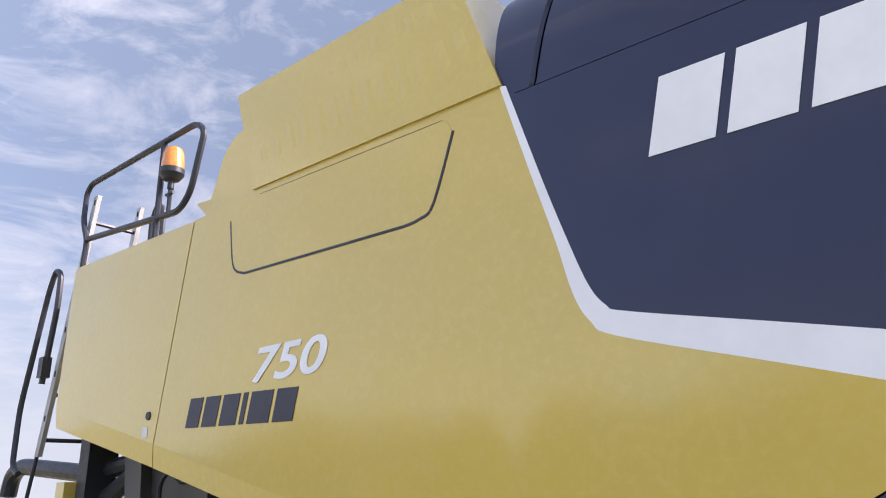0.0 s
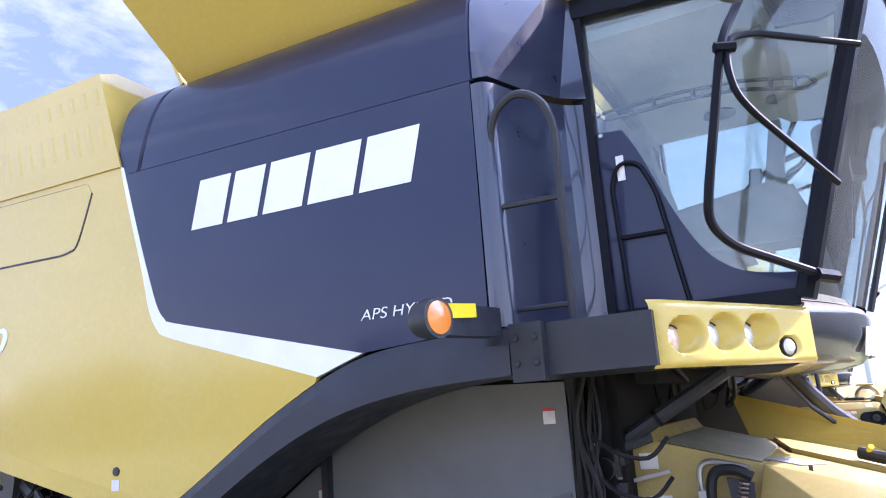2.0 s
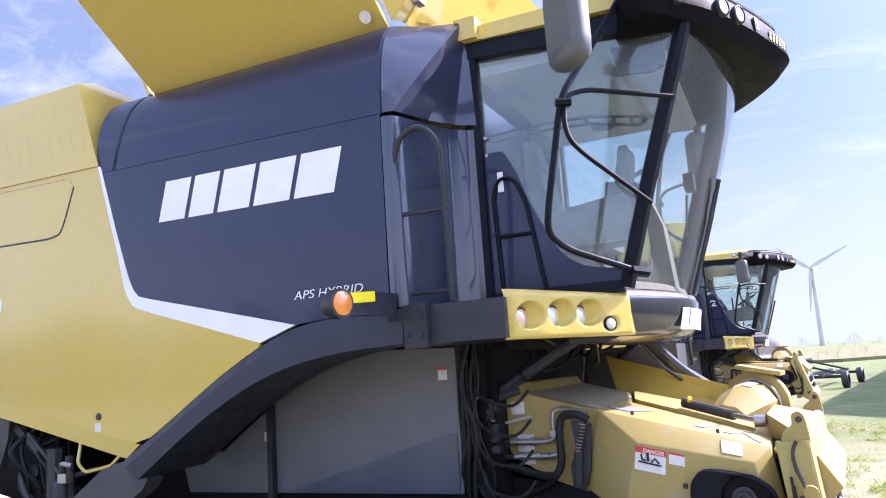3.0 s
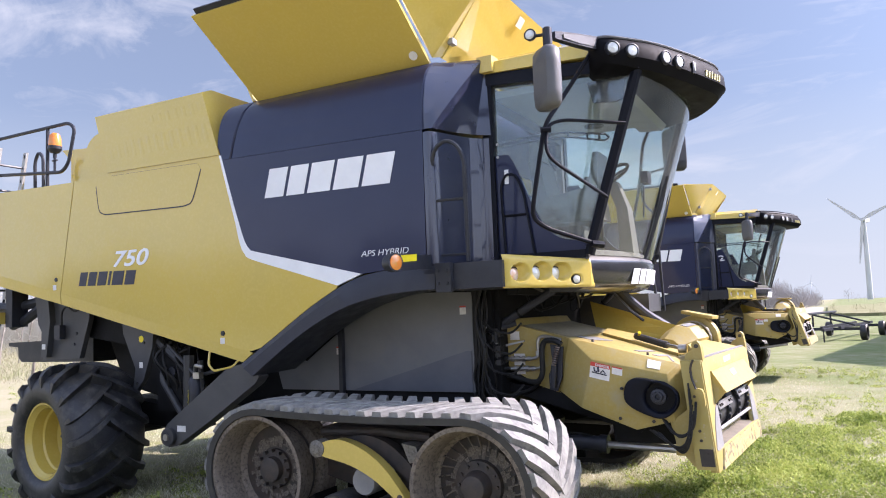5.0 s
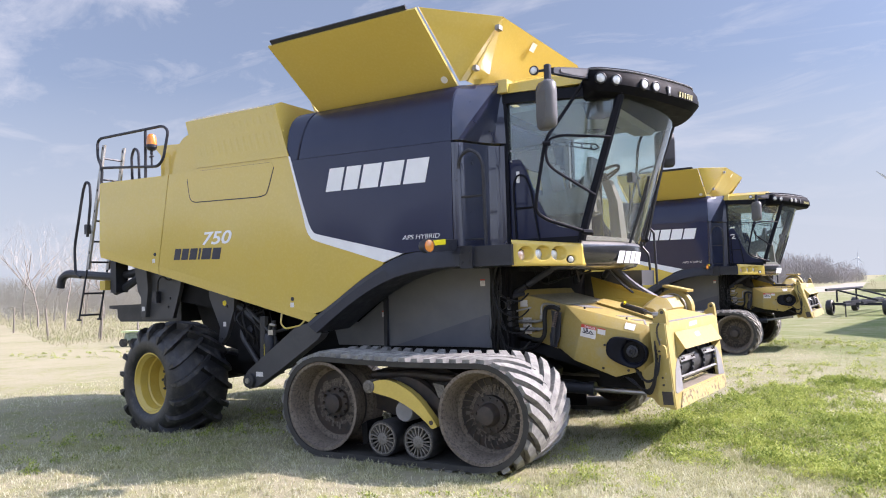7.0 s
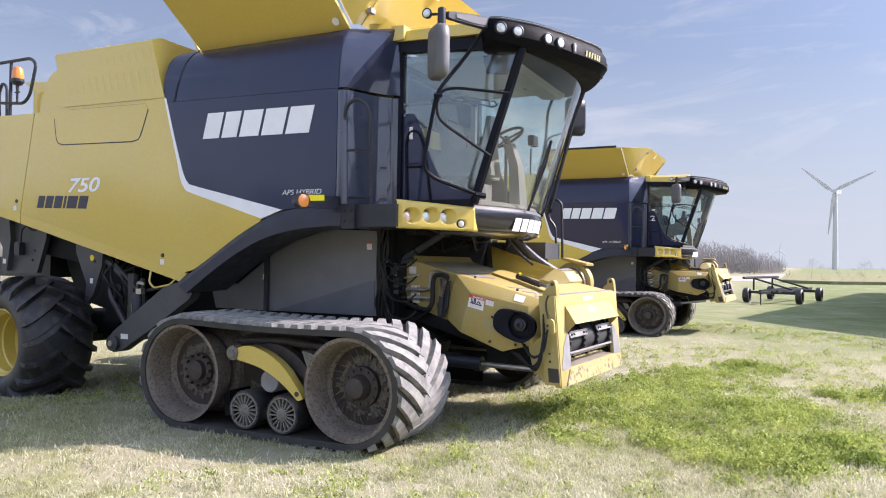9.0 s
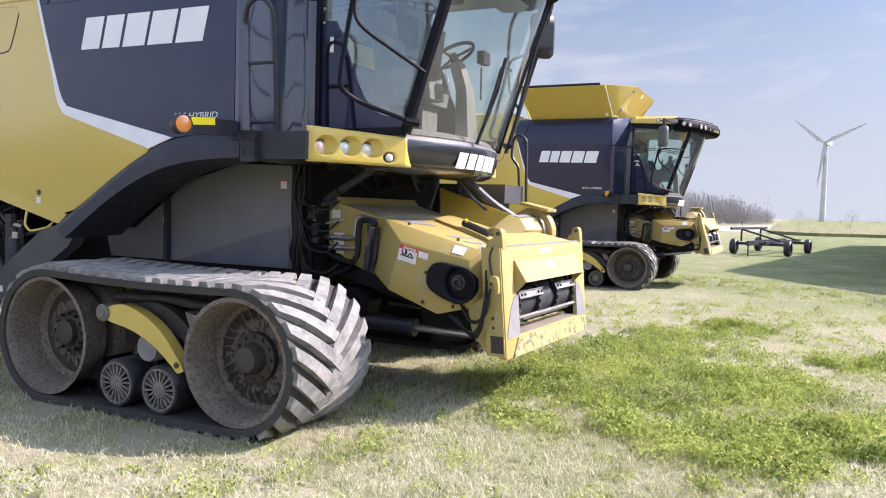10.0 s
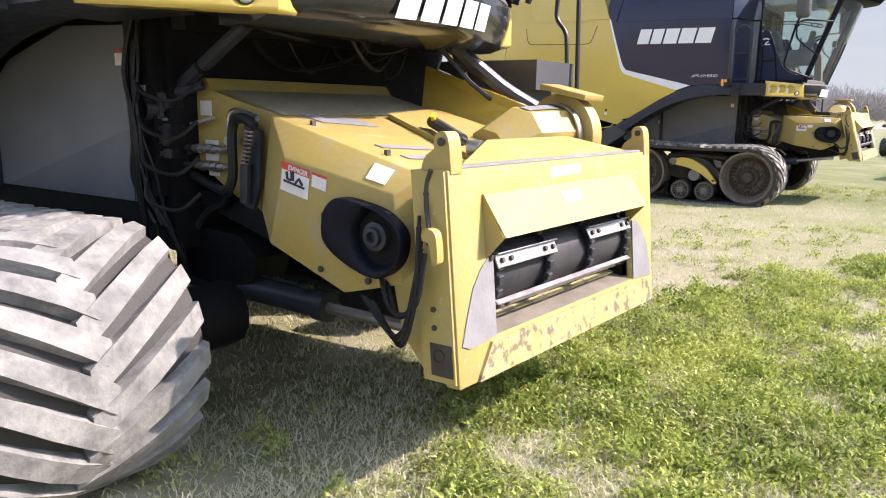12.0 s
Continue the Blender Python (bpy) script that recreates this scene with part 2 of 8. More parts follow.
DRUM = material("muddy_wheel", (0.150, 0.122, 0.096), 0.8, vary=(0.205, 0.170, 0.135), scale=5, fine=(0.065, 0.053, 0.042), fine_scale=40,
                bump=0.15, bump_scale=60)
HUBMUD = material("worn_wheel_centre", (0.035, 0.032, 0.03), 0.7, dust=(0.125, 0.108, 0.088), dust_low=0.46, dust_high=0.50, dust_scale=13,
                  fine=(0.05, 0.04, 0.035), fine_scale=60, bump=0.25, bump_scale=40)
FLAKES = material("dried_mud", (0.115, 0.098, 0.080), 0.9, vary=(0.075, 0.063, 0.052), scale=22, fine=(0.17, 0.15, 0.125), fine_scale=70, bump=0.4, bump_scale=50)
DUSTY = material("dusty_cast_iron", (0.155, 0.142, 0.122), 0.8, vary=(0.21, 0.192, 0.165), scale=14, fine=(0.09, 0.08, 0.07), fine_scale=60, bump=0.15, bump_scale=60)
HUBRUST = material("rusty_hub", (0.034, 0.030, 0.028), 0.65, vary=(0.060, 0.044, 0.036), scale=9, bump=0.15, bump_scale=60)
STEEL = material("worn_steel", (0.42, 0.41, 0.39), 0.38, 0.9, vary=(0.32, 0.31, 0.30), scale=9, rough_vary=0.1)
GREYWEAR = material("scraped_primer", (0.185, 0.186, 0.192), 0.6, vary=(0.24, 0.235, 0.23), scale=7, bump=0.08, bump_scale=60)
ALU = material("aluminium", (0.42, 0.42, 0.41), 0.5, 0.5, vary=(0.34, 0.34, 0.34), scale=9)
WHITE = material("white_decal", (0.78, 0.79, 0.82), 0.42, vary=(0.72, 0.73, 0.76), scale=5)
STICKER = material("pale_sticker", (0.70, 0.68, 0.66), 0.5, vary=(0.6, 0.58, 0.55), scale=20)
LETTER = material("dull_yellow_print", (0.36, 0.33, 0.14), 0.5, vary=(0.28, 0.26, 0.12), scale=30)
RED = material("red_print", (0.55, 0.05, 0.03), 0.5)
INK = material("dark_print", (0.012, 0.014, 0.03), 0.45, vary=(0.02, 0.02, 0.04), scale=20)
REFLECT = material("yellow_reflector", (0.85, 0.68, 0.02), 0.3)
AMBER = material("amber_lens", (0.75, 0.20, 0.015), 0.2, vary=(0.6, 0.25, 0.05), scale=25, coat=0.5, bump=0.1, bump_scale=80)
LENS = material("clear_lens", (0.74, 0.74, 0.70), 0.15, 0.25, vary=(0.50, 0.50, 0.48), scale=26, coat=0.8, bump=0.15, bump_scale=40)
BULB = material("amber_bulb_lens", (0.72, 0.42, 0.26), 0.15, 0.3, vary=(0.75, 0.70, 0.66), scale=16, coat=0.6)
MIRROR = material("mirror_housing", (0.095, 0.096, 0.10), 0.5, vary=(0.08, 0.08, 0.085), scale=6, bump=0.05, bump_scale=120)
SEAT = material("seat_fabric", (0.17, 0.172, 0.168), 0.85, vary=(0.12, 0.122, 0.12), scale=12, bump=0.1, bump_scale=150)
TRIM = material("grey_cab_trim", (0.46, 0.47, 0.46), 0.7, vary=(0.40, 0.41, 0.40), scale=6)
GLASS = glass_material("cab_glass", (0.88, 0.95, 0.93), 0.015, 0.98)
HOSE = material("hose_rubber", (0.010, 0.010, 0.011), 0.5, vary=(0.016, 0.016, 0.016), scale=20, spec=0.3)


# ---- mesh helpers ----
def part(name, bm, mat, parent, label="", smooth=32, kind=""):
    """Links a bmesh as one mesh object under a thing or under a part."""
    bmesh.ops.recalc_face_normals(bm, faces=bm.faces)
    me = bpy.data.meshes.new(name)
    bm.to_mesh(me)
    bm.free()
    me.materials.append(mat)
    me.polygons.foreach_set("use_smooth", [True] * len(me.polygons))
    me.set_sharp_from_angle(angle=radians(smooth))
    ob = new(name, me)
    if parent:
        ob.parent = parent
    return tagged(ob, label=label, kind=kind)


def B():
    return bmesh.new()


def box(bm, x0, x1, y0, y1, z0, z1, m=None):
    vs = [bm.verts.new(Vector((x, y, z))) for x in (x0, x1) for y in (y0, y1) for z in (z0, z1)]
    for f in ((0, 1, 3, 2), (4, 6, 7, 5), (0, 4, 5, 1), (2, 3, 7, 6), (0, 2, 6, 4), (1, 5, 7, 3)):
        bm.faces.new([vs[i] for i in f])
    if m:
        bmesh.ops.transform(bm, matrix=m, verts=vs)
    return vs


def prism(bm, pts, a, b, axis="y", m=None):
    """A flat outline pushed from a to b along an axis: (x, z) along y, (y, z) along x, (x, y) along z."""
    def at(p, d):
        return {"y": (p[0], d, p[1]), "x": (d, p[0], p[1]), "z": (p[0], p[1], d)}[axis]
    lo, hi = [bm.verts.new(at(p, a)) for p in pts], [bm.verts.new(at(p, b)) for p in pts]
    bm.faces.new(lo[::-1])
    bm.faces.new(hi)
    for i in range(len(pts)):
        j = (i + 1) % len(pts)
        bm.faces.new((lo[i], lo[j], hi[j], hi[i]))
    if m:
        bmesh.ops.transform(bm, matrix=m, verts=lo + hi)
    return lo + hi


def loft(bm, rings, caps=True, closed=True):
    """Skins rings with equal numbers of points."""
    vs = [[bm.verts.new(p) for p in r] for r in rings]
    n = len(rings[0])
    for a, b in zip(vs, vs[1:]):
        for i in range(n if closed else n - 1):
            j = (i + 1) % n
            bm.faces.new((a[i], a[j], b[j], b[i]))
    if caps and closed:
        bm.faces.new(vs[0][::-1])
        bm.faces.new(vs[-1])
    return [v for r in vs for v in r]


def bevel(bm, w, seg=2, angle=28):
    es = [e for e in bm.edges if len(e.link_faces) == 2 and e.calc_face_angle(0) > radians(angle)]
    bmesh.ops.bevel(bm, geom=es, offset=w, segments=seg, profile=0.6, affect="EDGES", clamp_overlap=True)
    return bm


def rounded(pts, r, steps=4):
    """A polyline with its inner corners turned into arcs."""
    pts = [Vector(p) for p in pts]
    out = [pts[0]]
    for a, p, c in zip(pts, pts[1:], pts[2:]):
        u, w = a - p, c - p
        d = min(r, u.length * 0.49, w.length * 0.49)
        s, e = p + u.normalized() * d, p + w.normalized() * d
        for k in range(steps + 1):
            t = k / steps
            out.append(s * (1 - t) ** 2 + p * 2 * t * (1 - t) + e * t ** 2)
    out.append(pts[-1])
    return out


def tube(bm, pts, r, n=8, bend=0.0, radii=None):
    """A round bar along a polyline."""
    pts = rounded(pts, bend) if bend else [Vector(p) for p in pts]
    rings, side = [], None
    for i, p in enumerate(pts):
        d = (pts[min(i + 1, len(pts) - 1)] - pts[max(i - 1, 0)]).normalized()
        if side is None:
            side = d.orthogonal().normalized()
        side = (side - d * side.dot(d)).normalized()
        up = d.cross(side)
        q = radii[i] if radii else r
        rings.append([p + (side * math.cos(k * math.tau / n) + up * math.sin(k * math.tau / n)) * q for k in range(n)])
    return loft(bm, rings)


def lathe(bm, prof, c=(0, 0, 0), axis="y", n=32, m=None, caps=False):
    """Turns (offset along the axis, radius) pairs round an axis through c."""
    rings = []
    for o, r in prof:
        ring = []
        for k in range(n):
            ca, sa = math.cos(k * math.tau / n) * max(r, 1e-4), math.sin(k * math.tau / n) * max(r, 1e-4)
            p = {"y": (ca, o, sa), "x": (o, ca, sa), "z": (ca, sa, o)}[axis]
            ring.append(Vector(p) + Vector(c))
        rings.append(ring)
    vs = loft(bm, rings, caps)
    if m:
        bmesh.ops.transform(bm, matrix=m, verts=vs)
    return vs


def bolt(bm, c, r, axis="y", h=0.012):
    lathe(bm, [(-h, r * 0.8), (-h * 0.8, r), (0, r)], c, axis, 6, None, True)


def lettering(text, size, mat, parent, place, turn, name="lettering", shear=0.0, wide=1.0, bold=0.0):
    """Text as a thin mesh in the built-in font: lying along local x, tops to local y."""
    cu = bpy.data.curves.new(name, "FONT")
    cu.body, cu.size, cu.shear, cu.extrude, cu.offset = text, size, shear, 0.0015, bold
    tmp = bpy.data.objects.new(name, cu)
    scene.collection.objects.link(tmp)
    me = bpy.data.meshes.new_from_object(tmp)
    bpy.data.objects.remove(tmp)
    me.materials.clear()
    me.materials.append(mat)
    ob = new(name, me)
    ob.parent = parent
    ob.matrix_basis = Matrix.Translation(place) @ turn @ Matrix.Diagonal((wide, 1, 1, 1))
    return ob


def piece(name, make, mat, parent, label="", smooth=32):
    """One loose or bolted piece as a part of its own."""
    bm = B()
    make(bm)
    return part(name, bm, mat, parent, label, smooth)


SIDE_ON = pose(0, 0, 0, 90, 0, 0)  # faces -y, reads towards +x


# ---- the combine harvester ----
def arc(cx, cz, r, a0, a1, n):
    return [(cx + r * math.cos(radians(a0 + (a1 - a0) * k / n)), cz + r * math.sin(radians(a0 + (a1 - a0) * k / n))) for k in range(n + 1)]


def spline(pts, n=5):
    """A smooth curve through flat points (Catmull-Rom)."""
    out = []
    for i in range(len(pts) - 1):
        p0, p1, p2, p3 = (Vector(pts[max(0, min(len(pts) - 1, k))]) for k in (i - 1, i, i + 1, i + 2))
        for k in range(n):
            t = k / n
            out.append(tuple(0.5 * (2 * p1 + (p2 - p0) * t + (2 * p0 - 5 * p1 + 4 * p2 - p3) * t * t + (3 * p1 - p0 - 3 * p2 + p3) * t ** 3)))
    return out + [tuple(pts[-1])]


S = 1.53          # half the body's width
FENDER_OUT = spline([(-1.19, 1.28), (-0.82, 1.50), (-0.34, 1.79), (0.11, 1.99), (0.54, 2.045), (0.88, 2.045)], 6)
FENDER_IN = spline([(-1.02, 1.17), (-0.50, 1.51), (-0.04, 1.73), (0.40, 1.83), (0.88, 1.86)], 7)
STRIP_OUT = spline([(-1.45, 3.254), (-1.345, 2.895), (-1.252, 2.59), (-1.197, 2.385), (-1.14, 2.283), (-1.05, 2.224), (-0.56, 2.077), (-0.10, 1.938)], 5)
STRIP_IN = spline([(-1.42, 3.245), (-1.29, 2.83), (-1.20, 2.565), (-1.138, 2.405), (-1.082, 2.328), (-1.01, 2.296), (-0.55, 2.188), (0.155, 2.022)], 5)


def side_panels(h, side):
    """Painted sheet panels of one flank, with folded-in lower edges, gaps between them and their decals."""
    v, t = side * S, -side * 0.03

    def sheet(name, pts, mat, label, proud=0.0, w=0.006):
        bm = B()
        prism(bm, pts, v + side * proud, v + t)
        bevel(bm, w, 2, 60)
        return part(name, bm, mat, h, label)

    sheet("rear_side_panel", [(-5.04, 3.275), (-5.065, 3.24), (-5.075, 2.34), (-3.80, 2.045), (-3.585, 3.245)], YELLOW, "yellow painted sheet metal rear side panel")
    fold = B()
    loft(fold, [[(-5.075, v - side * 0.001, 2.3395), (-3.803, v - side * 0.001, 2.0455), (-3.803, v + t, 2.0455), (-5.075, v + t, 2.3395)],
                [(-5.07, v - side * 0.014, 2.21), (-3.81, v - side * 0.014, 1.925), (-3.81, v + 2.6 * t, 1.925), (-5.07, v + 2.6 * t, 2.21)]])
    part("lower_fold", fold, YELLOW, h, "folded lower edge of the rear panel")
    low = [(-3.02, 3.276), (-3.04, 3.252), (-3.572, 3.25), (-3.79, 2.042), (-1.40, 1.455)]
    curve = [p for p in FENDER_OUT if -1.3 < p[0] < -0.1]
    main = sheet("main_side_panel", low + [(-1.10, 1.385)] + [(x, z + 0.006) for x, z in curve if x > -1.0] + STRIP_OUT[::-1], YELLOW,
                 "yellow painted main side panel with model lettering")
    fold = B()
    loft(fold, [[(-3.793, v - side * 0.001, 2.0420), (-1.06, v - side * 0.001, 1.3748), (-1.06, v + t, 1.3748), (-3.793, v + t, 2.0420)],
                [(-3.80, v - side * 0.014, 1.922), (-1.19, v - side * 0.014, 1.29), (-1.19, v + 2.6 * t, 1.29), (-3.80, v + 2.6 * t, 1.922)]])
    part("lower_fold", fold, YELLOW, h, "folded lower edge of the main panel")
    sheet("stripe", STRIP_OUT + STRIP_IN[::-1], WHITE, "white stripe along the navy panel", 0.001, 0.002)
    sheet("navy_side_panel", STRIP_IN + [(0.54, 2.05), (0.78, 2.05), (0.785, 3.158), (-1.38, 3.197)], NAVY, "navy painted side panel", 0.0, 0.002)
    # upper navy shoulder, rolled over towards the tank
    prof = spline([(0, 3.175), (-0.01, 3.40), (-0.05, 3.58), (-0.12, 3.70), (-0.24, 3.79), (-0.42, 3.835)], 4)
    for x0, x1, name in ((-1.296, 0.795, "upper_navy_cover"), (-1.48, -1.304, "upper_navy_cover")):
        bm = B()
        rings = []
        for x in (x0, x0 + 0.012, x1 - 0.012, x1):
            g = 0.012 if x in (x0, x1) else 0.0
            z0 = 3.2002 - 0.018 * (x + 1.38)
            slant = 0.11 if x < -1.2 and x > -1.4 else 0.0
            top = [(x + slant * (z - 3.2) / 0.5, v + side * d - side * g, z0 if k == 0 else max(z, z0 + 0.001 * k)) for k, (d, z) in enumerate(prof)]
            rings.append(top + [(x + slant, v - side * 0.45, 3.75), (x, v - side * 0.10, z0)])
        loft(bm, rings)
        part(name, bm, NAVY, h, "rolled navy cover below the grain tank")
    # fender arch
    bm = B()
    ring_o, ring_i = FENDER_OUT, FENDER_IN
    n = min(len(ring_o), len(ring_i))
    rows = []
    for k in range(n):
        (xo, zo), (xi, zi) = ring_o[k * (len(ring_o) - 1) // (n - 1)], ring_i[k * (len(ring_i) - 1) // (n - 1)]
        rows.append([(xo, v + side * 0.004, zo), (xo + (xi - xo) * 0.35, v + side * 0.05, zo + (zi - zo) * 0.35),
                     (xi, v + side * 0.055, zi), (xi + 0.02, v - side * 0.52, zi + 0.02), (xo, v - side * 0.52, zo)])
    loft(bm, rows)
    bevel(bm, 0.012, 2, 50)
    part("fender", bm, BLACK, h, "black moulded fender arch over the track")
    # grey arm from the fender to the pivot pin
    bm = B()
    prism(bm, [(-2.22, 0.62), (-2.14, 0.71), (-1.36, 1.24), (-1.19, 1.275), (-0.98, 1.165), (-1.03, 1.10), (-1.62, 0.73), (-2.02, 0.50), (-2.13, 0.48), (-2.21, 0.53)],
          v + side * 0.01, v - side * 0.12)
    bevel(bm, 0.012)
    arm = part("fender_arm", bm, PLATE, h, "dark grey steel fender arm")
    bm = B()
    lathe(bm, [(0, 0.085), (side * 0.05, 0.085), (side * 0.055, 0.06), (side * 0.055, 0.0)], (-2.11, v, 0.585), "y", 20)
    part("pivot_pin", bm, FRAME, arm)
    piece("pin_nut", lambda bm: lathe(bm, [(side * 0.055, 0.034), (side * 0.075, 0.032), (side * 0.075, 0.0)], (-2.11, v, 0.585), "y", 12), STEEL, arm)
    slope = pose(0, 0, 0, 90, 0, 0)
    piece("sticker", lambda bm: box(bm, -0.055, 0.055, -0.028, 0.028, 0.0, 0.003, Matrix.Translation((-1.955, v + side * 0.013, 0.665)) @ slope), STICKER, arm, "small white warning sticker")
    # hatch: recessed gap lines as a proud lid
    lid = spline([(-3.215, 3.20), (-3.175, 2.96), (-3.14, 2.875), (-3.06, 2.842)], 4) + spline([(-1.96, 2.815), (-1.87, 2.825), (-1.80, 2.87), (-1.69, 3.15)], 4)
    bm = B()
    prism(bm, lid + [(-1.72, 3.205), (-2.95, 3.228)], v + side * 0.003, v)
    bevel(bm, 0.002, 2, 50)
    part("hatch_lid", bm, YELLOW, h, "yellow service hatch lid")
    bm = B()
    lip = lid[1:]
    for a, b in zip(lip, lip[1:]):
        d = Vector((b[0] - a[0], b[1] - a[1])).normalized() * 0.012
        nrm = Vector((d.y, -d.x))
        prism(bm, [a, b, (b[0] + nrm.x, b[1] + nrm.y), (a[0] + nrm.x, a[1] + nrm.y)], v + side * 0.003, v)
    part("hatch_gap", bm, SATIN, h, "dark rubber-lined hatch gap")
    piece("panel_seam", lambda bm: prism(bm, [(-2.97, 3.2375), (-1.74, 3.2125), (-1.74, 3.2145), (-2.97, 3.2395)], v + side * 0.0012, v), HUBRUST, h, "thin dark seam above the hatch")
    return main


def inner_body(h):
    """Shell between the flanks, the chassis under it and everything dark below."""
    bm = B()
    prism(bm, [(-5.03, 3.25), (-5.05, 2.32), (-3.80, 2.02), (-1.30, 1.42), (-0.6, 1.75), (0.1, 2.05), (0.75, 2.12), (0.75, 3.15), (-1.3, 3.15)], -1.49, 1.49)
    part("body_shell", bm, YELLOW, h, "yellow sheet metal body behind the panels")
    bm = B()
    prism(bm, [(-1.25, 3.1), (0.78, 3.1), (0.78, 3.80), (-1.25, 3.80)], -1.12, 1.12)
    part("grain_tank", bm, NAVY, h, "dark grain tank rim")
    bm = B()
    prism(bm, [(-4.6, 2.05), (-3.9, 1.6), (-3.6, 1.0), (-2.9, 0.85), (-2.2, 0.80), (-1.6, 0.80), (-1.0, 0.80), (1.1, 0.75), (1.1, 2.1), (-1.3, 1.5), (-3.8, 2.1)], -0.86, 0.86)
    part("chassis", bm, DARK, h, "dark steel chassis and belly")
    for v in (-0.90, 0.90):
        s = math.copysign(1, v)
        bm = B()
        prism(bm, [(-1.35, 1.30), (-1.25, 0.98), (0.865, 0.98), (0.865, 1.84), (0.3, 1.86), (-0.3, 1.7), (-0.95, 1.25)], v, v - s * 0.04)
        bevel(bm, 0.006)
        p = part("inner_side_panel", bm, PANEL, h, "dusty dark grey side sheet above the track")
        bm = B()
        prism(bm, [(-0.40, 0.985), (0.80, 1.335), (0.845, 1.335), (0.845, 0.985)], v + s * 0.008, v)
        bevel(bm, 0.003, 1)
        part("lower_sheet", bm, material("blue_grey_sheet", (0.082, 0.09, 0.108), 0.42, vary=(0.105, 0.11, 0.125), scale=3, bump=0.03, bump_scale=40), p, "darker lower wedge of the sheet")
        bm = B()
        box(bm, -0.53, -0.49, v, v + s * 0.05, 0.95, 1.56)
        box(bm, -0.60, -0.49, v, v + s * 0.05, 1.50, 1.53)
        bevel(bm, 0.005)
        part("strut", bm, SATIN, p)
        for x, z in ((-0.555, 1.35), (0.775, 1.685)):
            bm = B()
            box(bm, x - 0.03, x + 0.03, v + s * 0.002, v + s * 0.004, z - 0.035, z + 0.025)
            part("sticker", bm, STICKER, p, "small white warning sticker")
            bm = B()
            box(bm, x - 0.03, x + 0.03, v + s * 0.002, v + s * 0.0045, z + 0.027, z + 0.04)
            part("sticker_band", bm, RED, p)
    # added box that keeps the open gap under the tail dark
    bm = B()
    prism(bm, [(-4.55, 2.15), (-4.45, 1.68), (-3.9, 1.55), (-3.0, 1.42), (-2.85, 1.78), (-3.8, 2.02)], -1.10, 1.10)
    part("straw_chute", bm, DARK, h, "black box added to darken the gap under the tail")
    # rear axle and its carriers
    bm = B()
    tube(bm, [(-3.42, -1.5, 0.56), (-3.42, 1.5, 0.56)], 0.11, 10)
    box(bm, -3.62, -3.2, -0.7, 0.7, 0.50, 0.86)
    bevel(bm, 0.02)
    part("rear_axle", bm, FRAME, h, "dusty steel steering axle")
    for s in (-1, 1):
        for poly, a, b, marks in (([(-4.77, 2.16), (-4.50, 2.12), (-3.75, 1.95), (-3.77, 1.75), (-3.93, 1.32), (-4.59, 1.30), (-4.55, 1.54), (-4.68, 1.72)], 1.20, 1.14, ((-3.98, 1.60), (-4.02, 1.48), (-4.46, 1.42), (-4.42, 1.55))),
                                  ([(-3.10, 1.74), (-2.62, 1.62), (-2.64, 1.42), (-2.77, 1.09), (-2.94, 0.92), (-2.89, 1.21), (-3.08, 1.58)], 1.30, 1.24, ((-2.76, 1.48), (-2.86, 1.06)))):
            bm = B()
            prism(bm, poly, s * a, s * b)
            bevel(bm, 0.006)
            plate = part("axle_plate", bm, PLATE, h, "dark grey steel axle bracket")
            for px, pz in marks:
                piece("bolt", lambda bm: lathe(bm, [(s * a, 0.018), (s * (a + 0.012), 0.016), (s * (a + 0.012), 0.0)], (px, 0, pz), "y", 6), FRAME, plate)
        piece("stiffener", lambda bm: (prism(bm, [(-4.50, 2.06), (-4.40, 2.04), (-4.36, 1.74), (-4.42, 1.34), (-4.52, 1.34)], s * 1.20, s * 1.27), bevel(bm, 0.006)), PLATE, h, "dark steel stiffener")
        piece("control_box", lambda bm: (box(bm, -4.27, -4.17, min(s * 1.21, s * 1.28), max(s * 1.21, s * 1.28), 1.54, 1.70), bevel(bm, 0.01)), SATIN, h, "small black control box")
        piece("loop_hose", lambda bm: tube(bm, [(-4.18, s * 1.25, 1.66), (-4.15, s * 1.27, 1.86), (-4.05, s * 1.27, 1.92), (-3.96, s * 1.25, 1.84), (-3.86, s * 1.24, 1.88)], 0.012, 6, 0.06), HOSE, h, "thin looped black hose")
        for px, pz, w in ((-4.42, 1.46, 0.03), (-2.80, 1.25, 0.025)):
            piece("sticker", lambda bm: box(bm, px - w, px + w, min(s * 1.302, s * 1.305), max(s * 1.302, s * 1.305), pz - 0.03, pz + 0.03), STICKER, h, "small white sticker")
        piece("round_label", lambda bm: lathe(bm, [(s * 1.301, 0.035), (s * 1.304, 0.035), (s * 1.304, 0.0)], (-2.80, 0, 1.52), "y", 16), REFLECT, h, "round yellow label")
        for k in range(7):
            x0 = -2.62 + 0.09 * k
            piece("hydraulic_hose", lambda bm: tube(bm, spline([(x0, s * 1.22, 1.52 - 0.02 * k), (x0 + 0.10 * math.sin(k * 2.3), s * (1.30 + 0.02 * (k % 3)), 1.32), (x0 + 0.12, s * (1.26 + 0.03 * (k % 2)), 1.12 - 0.03 * (k % 4)), (x0 + 0.05 * math.cos(k * 1.9), s * 1.18, 0.86)], 4), 0.009 + 0.004 * (k % 3), 6), HOSE, h, "black hydraulic hose")
